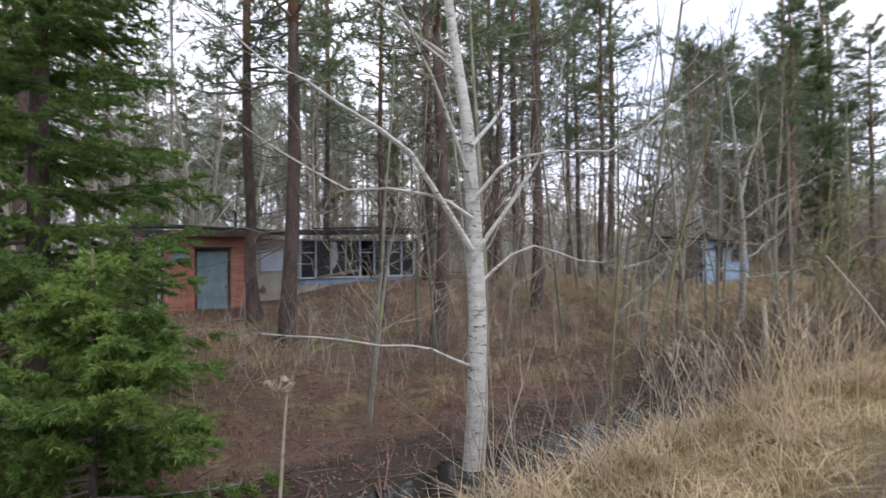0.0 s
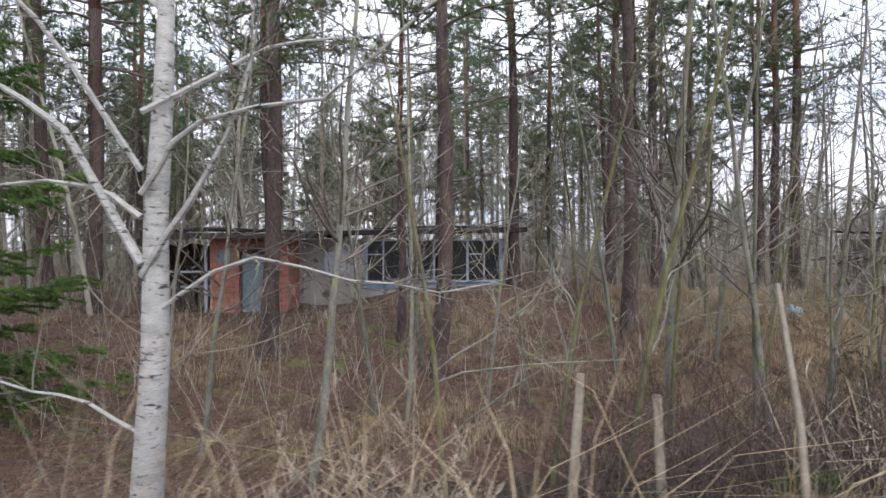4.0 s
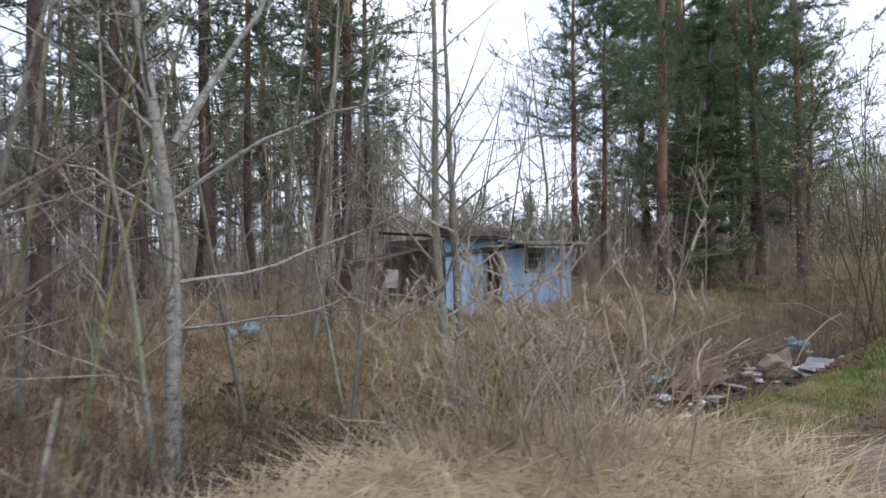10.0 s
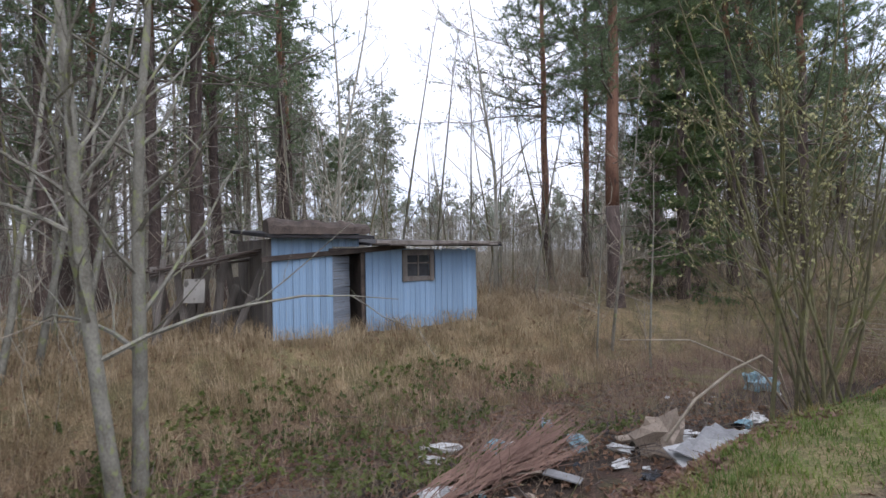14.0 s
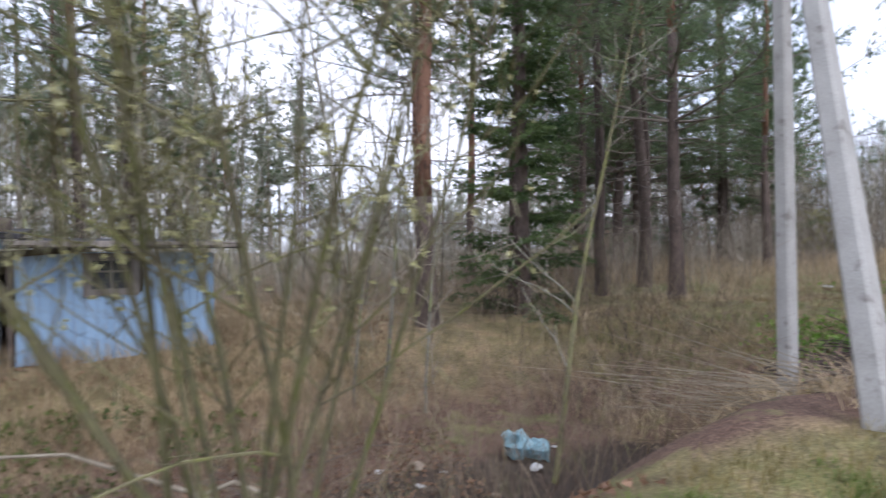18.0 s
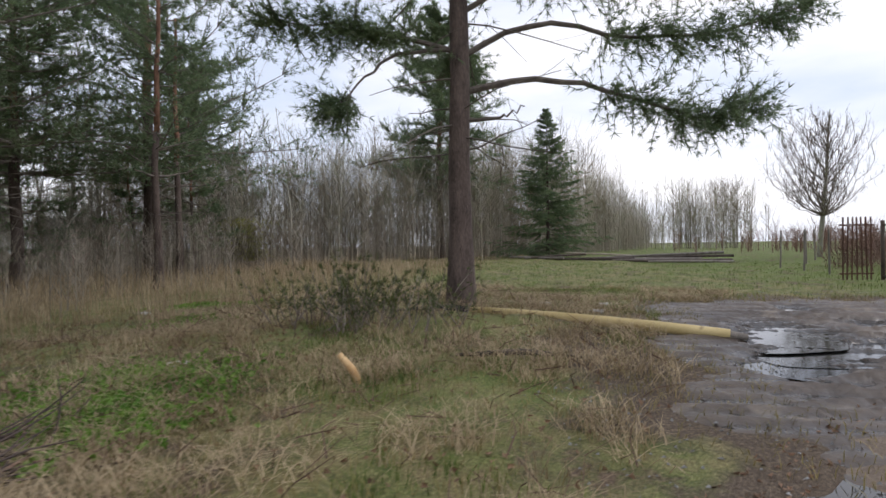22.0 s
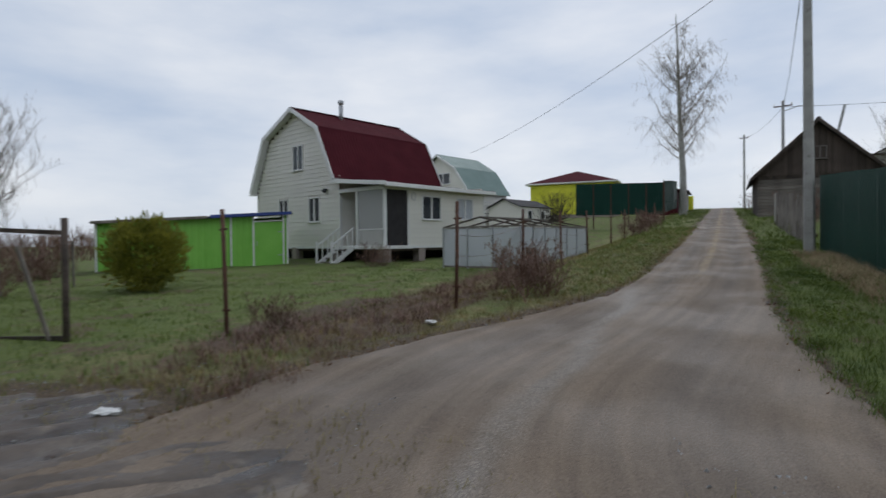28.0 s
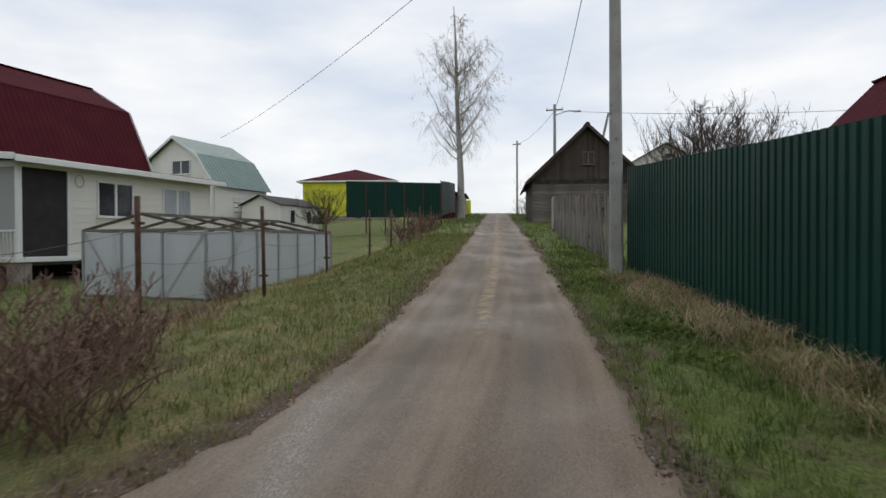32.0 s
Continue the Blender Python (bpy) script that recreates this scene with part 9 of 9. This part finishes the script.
# cut sticks that lean by the ditch
for i, (b0, b1, r) in enumerate([((-14.17, -3.53), (-13.58, -2.15, 0.98), 0.019), ((-14.9, -2.3), (-14.7, -2.1, 0.45), 0.035), ((-14.4, -2.5), (-14.35, -2.4, 0.40), 0.03), ((-8.8, -0.95), (-8.9, 0.26, 0.36), 0.026), ((-11.62, -2.3), (-11.5, -2.2, 0.88), 0.021)]):
    stick("leaning_stick", [on_ground(*b0, -0.1), ((b0[0] + b1[0]) / 2 + 0.03, (b0[1] + b1[1]) / 2, (float(gz(*b0)) + b1[2]) / 2), b1], [r, r * 0.9, r * 0.75], PALE_TWIG, "pale cut stick leaning over the ditch", "leaning sticks")

# ---- the wooded skyline ----
def tree_line(n, ends, depth, hgt, w, rng, twigs=34, wide=0.2):
    """Bare trees with rounded crowns along a line from end to end, as thin quads."""
    t = rng.uniform(0, 1, n)
    e = np.array(ends, float)
    s = np.linspace(0, 1, len(e))
    x = np.interp(t, s, e[:, 0]) + rng.normal(0, depth, n)
    y = np.interp(t, s, e[:, 1]) + rng.normal(0, depth, n)
    p = np.column_stack([x, y, gz(x, y) - 0.05])
    h = np.interp(t, s, e[:, 2]) * hgt * rng.uniform(0.6, 1.1, n)
    up = np.array([0, 0, 1.0])
    sd = np.column_stack([rng.normal(0, 1, (n, 2)), np.zeros(n)])
    sd *= w / np.linalg.norm(sd, axis=1)[:, None]
    top = p + up * h[:, None] + np.column_stack([rng.normal(0, 0.03, (n, 2)) * h[:, None], np.zeros(n)])
    out = [np.stack([p - sd * 1.5, p + sd * 1.5, top + sd * 0.4, top - sd * 0.4], 1)]
    for _ in range(twigs):
        f = rng.uniform(0.04, 0.95, n)[:, None]
        o = p + (top - p) * f
        a = rng.uniform(0, 2 * np.pi, n)
        r = (wide * h * np.sqrt(np.clip(1 - ((f[:, 0] - 0.5) / 0.52) ** 2, 0.05, 1)) * rng.uniform(0.4, 1.1, n))[:, None]
        away = np.column_stack([np.cos(a), np.sin(a), np.zeros(n)])
        mid = o + away * r * 0.55 + up * r * 0.5
        end = o + away * r + up * r * rng.uniform(0.9, 1.9, (n, 1))
        k = sd * rng.uniform(0.5, 0.9, (n, 1))
        out += [np.stack([o - k, o + k, mid + k * 0.7, mid - k * 0.7], 1), np.stack([mid - k * 0.7, mid + k * 0.7, end + k * 0.2, end - k * 0.2], 1)]
    return np.concatenate(out)


q = np.random.default_rng(200)
stuff("distant_wood", tree_line(1250, [(22, 31, 0.8), (34, 27, 0.9), (46, 22, 1.2), (60, 19.5, 1.35), (80, 18.5, 1.1), (125, 21, 0.6)], 2.4, 8.0, 0.021, q, 44), BROWN_TWIG, "bare grey-brown trees along the far edge of the field", "wood")
stuff("distant_copse", tree_line(130, [(93, 12, 1.0), (95, 3, 1.0)], 2.0, 9.5, 0.03, q), BROWN_TWIG, "clump of bare birches far across the field", "wood")
stuff("distant_scrub", tree_line(420, [(60, -2, 0.5), (75, -8, 0.6), (90, -22, 0.6), (95, -34, 0.6)], 4.0, 4.0, 0.025, q, 22, 0.4), BUSH_TWIG, "low brown scrub beyond the yard", "scrub")
stuff("field_scrub", tree_line(700, [(7.5, 13.5, 0.7), (16, 17.0, 0.9), (26, 22.5, 1.2), (40, 21, 1.3), (60, 17.5, 1.2), (90, 18, 1.0)], 1.7, 2.2, 0.010, q, 16, 0.35), FAR_TWIG, "pale brown bare scrub along the edge of the field", "scrub")
p = tree_line(800, [(2, 33, 1.0), (22, 34, 1.0), (46, 26, 1.0), (70, 23, 0.9), (125, 24, 0.5)], 2.0, 3.6, 0.02, q, 14, 0.4)
stuff("wood_edge_brush", p, FAR_TWIG, "dense bare brush under the far trees", "brushwood")


def pine_wall(spots, rng, tuft=26):
    """Far pines: thin trunks as quads, and crowns of loose boughs as triangles."""
    trunk, crown = [], []
    for x, y, h, from_, wide in spots:
        z = float(gz(x, y))
        a = rng.uniform(0, 6.28)
        sd = np.array([math.cos(a), math.sin(a), 0]) * h * 0.008
        top = np.array([x + rng.normal(0, 0.2), y, z + h])
        foot = np.array([x, y, z - 0.2])
        for w in (sd, np.array([-sd[1], sd[0], 0])):
            trunk.append(np.stack([foot - w, foot + w, top + w * 0.3, top - w * 0.3]))
        n = tuft * 7
        f = np.repeat(rng.uniform(from_, 1.0, tuft), 7)
        az = np.repeat(rng.uniform(0, 6.28, tuft), 7) + rng.normal(0, 0.16, n)
        r = wide * h * np.sqrt(np.clip(1.08 - ((f - from_) / (1 - from_)) ** 1.5, 0.03, 1)) * rng.uniform(0.15, 1.0, n)
        crown.append(np.stack([x + r * np.cos(az), y + r * np.sin(az), z + h * f + rng.normal(0, 0.16, n) + 0.12 * r], -1))
    c = np.concatenate(crown)
    return np.stack(trunk), tufts(c, rng.normal(0, 1, c.shape) * [1, 1, 0.35], rng, 4, 0.42, 0.045, 0.7)


q = np.random.default_rng(230)
far_spots = []
while len(far_spots) < 300:
    x, y = q.uniform(-75, 14), q.uniform(22, 58)
    d = y - float(np.interp(x, WALK_X, WALK_Y))
    if d < 30 or clearing(x, y):
        continue
    far_spots.append((x, y, q.uniform(8, 15), q.uniform(0.38, 0.58), q.uniform(0.11, 0.17)))
for k in range(70):
    far_spots.append((q.uniform(4, 40), q.uniform(58, 80), q.uniform(5, 10), q.uniform(0.15, 0.35), q.uniform(0.14, 0.2)))
for k in range(40):
    far_spots.append((q.uniform(-75, -42), q.uniform(-4, 24), q.uniform(9, 15), q.uniform(0.25, 0.5), q.uniform(0.11, 0.17)))
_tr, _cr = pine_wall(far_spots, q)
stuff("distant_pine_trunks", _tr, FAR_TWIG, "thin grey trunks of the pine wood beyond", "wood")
# the crowns carry their haze in the needle colour
stuff("distant_pine_crowns", _cr, HAZE_NEEDLE, "grey-green crowns of the pine wood beyond, paled in colour for haze", "wood")
yb = round_tree("willow_bush", "yellow-green budding young willow at the scrub edge", 63, 2.6, 1.2, MOSSY_BARK, MOSSY_BARK, 0.0, 7, 0.45)
one(yb, 26.0, 22.0)
k = np.random.default_rng(64)
lp = np.stack([k.normal(0, 0.55, 900), k.normal(0, 0.55, 900), k.uniform(0.6, 2.6, 900)], -1)
tagged(part("bud_leaves", tri_mesh("bud_leaves", tufts(lp, k.normal(0, 1, lp.shape), k, 4, 0.07, 0.02, 1.0)), thuja_m, yb, "small yellow-green leaves"), kind="stuff")
# brushwood heap by the pole
bp = thing("brush_heap", pose(8.7, 5.35, float(gz(8.7, 5.35))), "dark heap of cut brushwood lying on the verge", "brush heap")
hp, hs = Mesh(), Mesh()
for i in range(300):
    a = q.normal(0.5, 0.6)
    x0, y0 = q.normal(-0.35, 0.6), q.normal(-0.1, 0.42)
    top = max(0.06, 0.42 - 0.35 * (x0 * x0 + y0 * y0))
    b = bent((x0, y0, q.uniform(0.02, top)), (math.cos(a), math.sin(a), q.normal(0, 0.16)), q.uniform(0.4, 1.1), 4, 0.14, q)
    b[:, 2] = np.maximum(b[:, 2], 0.02)
    (hs if i % 12 == 0 else hp).tube(b, np.linspace(0.020 if i % 12 == 0 else 0.012, 0.004, 4), 4, False)
tagged(part("branchwork", hp, DARK_BRUSH, bp), kind="stuff")
tagged(part("stickwork", hs, BUSH_TWIG, bp, "thicker brown sticks"), kind="stuff")
rp = np.array([(6.8, 4.6), (6.6, 5.1), (6.3, 5.6), (6.9, 5.3)])
stuff("flattened_reeds", blades(clumped(np.column_stack([rp, gz(rp[:, 0], rp[:, 1])]), 90, 0.3, q), 0.35, 0.006, 2.6, q), DRY_GRASS, "flattened pale reeds lying by the pole", "reeds")
n = 46
foot = np.column_stack([q.normal(6.7, 0.25, n), q.normal(4.9, 0.25, n), np.zeros(n)])
foot[:, 2] = gz(foot[:, 0], foot[:, 1]) + q.uniform(0, 0.2, n)
tip = foot + np.column_stack([q.normal(-0.8, 0.55, n), q.normal(1.2, 0.6, n), q.normal(0.05, 0.2, n)])
wd = np.column_stack([np.zeros((n, 2)), np.full(n, 0.005)])
stuff("cut_reeds", np.stack([foot - wd, foot + wd, tip + wd * 0.4, tip - wd * 0.4], 1), PALE_TWIG, "bundle of long pale reeds thrown over the end of the ditch", "reeds")
p = scatter(420, (7, 17, 0.6, 9), lambda x, y: fk(x, y) & (bumps(x, y, 1.4, 3.3) > 0.05), q)
stuff("straw_tussocks", blades(clumped(p, 20, 0.09, q), 0.20, 0.0035, 1.5, q), DRY_GRASS, "dry straw tussocks in the rough verge", "grass")
p = scatter(260, (7, 16, 3.5, 10), lambda x, y: fk(x, y), q)
stuff("field_stalks", brush(p, q, 0.55, 0.003, 3), BUSH_TWIG, "thin brown weed stalks in the rough field", "weeds")
p = scatter(700, (7, 20, 0.6, 10), lambda x, y: fk(x, y), q)
stuff("field_twigs", lying(p + [0, 0, 0.02], q, 0.3, 0.005), BUSH_TWIG, "small broken twigs lying in the grass", "branches")


def hogweed(x, y, h, seed):
    r = np.random.default_rng(seed)
    ob = thing("dry_hogweed", pose(x, y, float(gz(x, y)), r.normal(0, 4), r.normal(0, 4), r.uniform(0, 360)), "dry pale umbel weed with a withered flower head", "weed", "dry umbel weeds")
    part("stalk", Mesh().tube(bent((0, 0, -0.05), (0.03, 0, 1), h, 6, 0.03, r), np.linspace(0.011, 0.006, 6), 6, False), PALE_TWIG, ob)
    m = Mesh()
    for i in range(18):
        a, e = r.uniform(0, 6.28), r.uniform(0.3, 1.3)
        tip = np.array([math.cos(a) * math.sin(e), math.sin(a) * math.sin(e), math.cos(e) * 0.7]) * 0.09
        m.tube([(0.03 * h, 0, h - 0.07), np.array((0.03 * h, 0, h - 0.07)) + tip], [0.003, 0.002], 3, False)
        m.v.append(np.array((0.03 * h, 0, h - 0.07)) + tip + r.normal(0, 0.012, (6, 3)))
        m.f.extend([(m.n, m.n + 1, m.n + 2), (m.n + 3, m.n + 4, m.n + 5)])
        m.n += 6
    tagged(part("flower_head", m, CARD, ob, "brown withered umbel"), kind="stuff")


for i, (x, y, h) in enumerate([(-20.9, -4.31, 1.15), (-12.7, -2.4, 0.9)]):
    hogweed(x, y, h, 300 + i)
pale = bare("pale_shrub", "tall pale leafless shrub on the verge of the ditch", 61, 2.1, 0.016, PALE_TWIG, PALE_TWIG, 0.3, 4, 0.35, 3, 1.1, stems=16, spread=0.5, category="bush", kids=3, group="pale verge shrubs")
plant(pale, [(-6.05, -0.35, 1.0, 0), (-6.5, 0.1, 0.9, 1), (-5.5, 0.3, 0.8, 2), (-15.9, -2.4, 0.85, 3), (-9.2, -0.6, 0.8, 4), (-12.0, -1.3, 0.9, 5)], q)

# straw, herbs, dead leaves and stones on the open ground
p = scatter(2700, (6, 22, 0.4, 12), lambda x, y: fk(x, y) & (bumps(x, y, 0.9, 8.0) > -0.1), q)
stuff("flattened_field_straw", blades(clumped(p, 12, 0.10, q), 0.16, 0.004, 2.4, q), DRY_GRASS, "flattened straw patches in the field grass", "grass")
hb = np.array([(11.0, 6.0), (9.4, 7.5), (10.3, 6.4), (9.8, 4.9), (9.3, 6.9), (10.7, 6.1), (9.9, 5.5), (10.6, 5.7), (9.4, 5.4), (9.9, 5.1), (10.3, 5.4), (10.9, 5.4), (8.9, 6.7), (9.4, 6.4), (9.8, 5.9), (14.9, 11.0), (15.3, 10.2), (13.2, 9.0)])
p = clumped(np.column_stack([hb, gz(hb[:, 0], hb[:, 1])]), 130, 0.32, q)
stuff("ground_herbs", tufts(p + [0, 0, 0.06], q.normal(0, 1, p.shape) * [1, 1, 0.25], q, 5, 0.055, 0.024, 0.5), HERB, "low bright green leafy herbs in patches", "herbs")
p = scatter(2200, (7, 22, 0.4, 11), lambda x, y: fk(x, y), q)
stuff("dead_leaves", tufts(p + [0, 0, 0.03], q.normal(0, 1, p.shape) * [1, 1, 0.2], q, 2, 0.045, 0.018, 0.3), LITTER, "scattered dead leaves in the field grass", "leaf litter")
p = scatter(2600, (9, 24, -9, 4), lambda x, y: (np.abs(mud_in(x, y)) < 0.16), q)
stuff("mud_edge_grass", blades(clumped(p, 3, 0.05, q), 0.09, 0.0035, 1.2, q), MIX_GRASS, "trodden grass at the edge of the mud", "grass")
hb = np.array([(-10.34, -2.59), (-10.09, -2.49), (-10.54, -2.44), (-9.2, -0.3), (-8.8, -0.3), (-8.4, -0.4), (-9.0, -0.6), (-10.1, -0.2), (-9.7, -0.4), (-8.5, -0.7)])
p = clumped(np.column_stack([hb, gz(hb[:, 0], hb[:, 1])]), 110, 0.24, q)
stuff("bank_herbs", tufts(p + [0, 0, 0.07], q.normal(0, 1, p.shape) * [1, 1, 0.3], q, 5, 0.06, 0.022, 0.5), HERB, "bright green moss and herbs on the ditch bank", "herbs")
hb = scatter(30, (10, 30, -26, -4), lambda x, y: (ab(x, y)[1] < -1.2) & (ab(x, y)[1] > -2.9) & (ab(x, y)[0] > 1.5) & (ab(x, y)[0] < 16) & off_road(x, y, 0.35), q)
p = clumped(hb, 40, 0.22, q)
stuff("verge_herbs", tufts(p + [0, 0, 0.07], q.normal(0, 1, p.shape) * [1, 1, 0.3], q, 5, 0.06, 0.02, 0.5), GREEN_GRASS, "dandelion and other green leaves on the verge", "herbs")
p = scatter(4200, (-8, 30, -30, 5), lambda x, y: (np.abs(road_off(x, y) - 0.06) < 0.2), q)
stuff("road_edge_leaves", tufts(p + [0, 0, 0.012], q.normal(0, 1, p.shape) * [1, 1, 0.2], q, 2, 0.04, 0.014, 0.3), LITTER, "dead leaves and crumbs of soil along the edge of the lane", "leaf litter")


def pebbles(pts, size, rng):
    """Small four-sided stones as closed tetrahedra."""
    n = len(pts)
    r = (size * rng.uniform(0.4, 1.3, n))[:, None]
    c = [pts + rng.normal(0, 0.25, (n, 3)) * r + np.array(d) * r for d in ((1, 0, 0), (-0.5, 0.85, 0), (-0.5, -0.85, 0), (0, 0, 0.75))]
    return np.concatenate([np.stack([c[0], c[1], c[3]], 1), np.stack([c[1], c[2], c[3]], 1), np.stack([c[2], c[0], c[3]], 1)])


p = scatter(4200, (4, 24, -14, 4), lambda x, y: (np.abs(mud_in(x, y)) < 0.3) | (np.abs(road_off(x, y)) < 0.2), q)
stuff("gravel", pebbles(p + [0, 0, 0.012], 0.016, q), ASBESTOS, "scattered grey gravel in the mud and at the road edge", "gravel")
p = scatter(1600, (-14.5, -7.0, -4, 4), lambda x, y: (side(x, y) > 2.5 + 1.6 * (x > -8.6)) & (side(x, y) < 6.6), q)
# the twig colour carries the shade of the deep ditch
stuff("ditch_thicket", brush(p, q, 1.25, 0.005, 6), DARK_BRUSH, "bare thicket standing in the ditch, deep shade put into its dark colour", "thicket")
p = scatter(1050, (-9, -5.1, -5, 2), lambda x, y: (side(x, y) > 0.9) & (side(x, y) < 3.1), q)
stuff("straw_bank", blades(clumped(p, 15, 0.10, q), 0.26, 0.0045, 2.4, q), STRAW, "thick pale straw lying over the ditch bank", "grass")
dh = thing("brush_heap", pose(-0.95, 4.05, float(gz(-0.95, 4.05)), 0, 0, 33), "red-brown bundle of thin brushwood lying on the rubbish", "brush heap")
hp = Mesh()
for i in range(260):
    b = bent((q.normal(-0.5, 0.35), q.normal(0, 0.13), q.uniform(0.02, 0.2)), (1, q.normal(0, 0.16), q.normal(0.12, 0.07)), q.uniform(0.6, 1.5), 5, 0.05, q)
    b[:, 2] = np.maximum(b[:, 2], 0.02)
    hp.tube(b, np.linspace(0.007, 0.003, 5), 3, False)
tagged(part("branchwork", hp, BUSH_TWIG, dh), kind="stuff")
p = scatter(900, (-2.2, 1.2, 1.2, 3.6), lambda x, y: (side(x, y) > 1.9) & (side(x, y) < 3.6), q)
stuff("red_litter", tufts(p + [0, 0, 0.03], q.normal(0, 1, p.shape) * [1, 1, 0.3], q, 3, 0.06, 0.02, 0.4), BUSH_TWIG, "reddish torn scraps and dead leaves on the edge of the rubbish", "leaf litter")
p = scatter(420, (-14, -8.4, -4, 4), lambda x, y: (side(x, y) > 2.8) & (side(x, y) < 6.8), q)
stuff("ditch_branches", lying(p + [0, 0, 0.12], q, 1.3, 0.011), MOSSY_BARK, "olive fallen branches lying across the ditch", "branches")
p = scatter(900, (-9.0, -5.1, -3, 1.5), lambda x, y: (side(x, y) > 1.2) & (side(x, y) < 2.9), q)
stuff("reed_mat", lying(p + [0, 0, 0.06], q, 0.8, 0.005), STRAW, "mat of long pale reeds lying over the bank", "reeds")
p = scatter(800, (-3, 4, 2.5, 8.5), lambda x, y: (side(x, y) > 3.4) & (side(x, y) < 8.2), q)
stuff("ditch_stems", brush(p, q, 0.55, 0.0035, 6), MIX_TWIG, "short brown stems standing in the wet ditch", "brushwood")
p = scatter(5000, (-4, 4, 2, 8.5), lambda x, y: (side(x, y) > 2.4) & (side(x, y) < 8.0), q)
stuff("ditch_litter", tufts(p + [0, 0, 0.03], q.normal(0, 1, p.shape) * [1, 1, 0.2], q, 2, 0.06, 0.022, 0.35), LITTER, "sodden dead leaves covering the bottom of the ditch", "leaf litter")
p = scatter(420, (5.6, 9.0, 6.5, 12.5), lambda x, y: (y > 7.0 + 0.5 * (x - 6)), q)
# here too the ditch's shade is in the twig colour
stuff("dark_ditch_brush", brush(p, q, 0.9, 0.005, 7), DARK_BRUSH, "brushwood in the end of the ditch, its shade put into the dark colour", "brushwood")
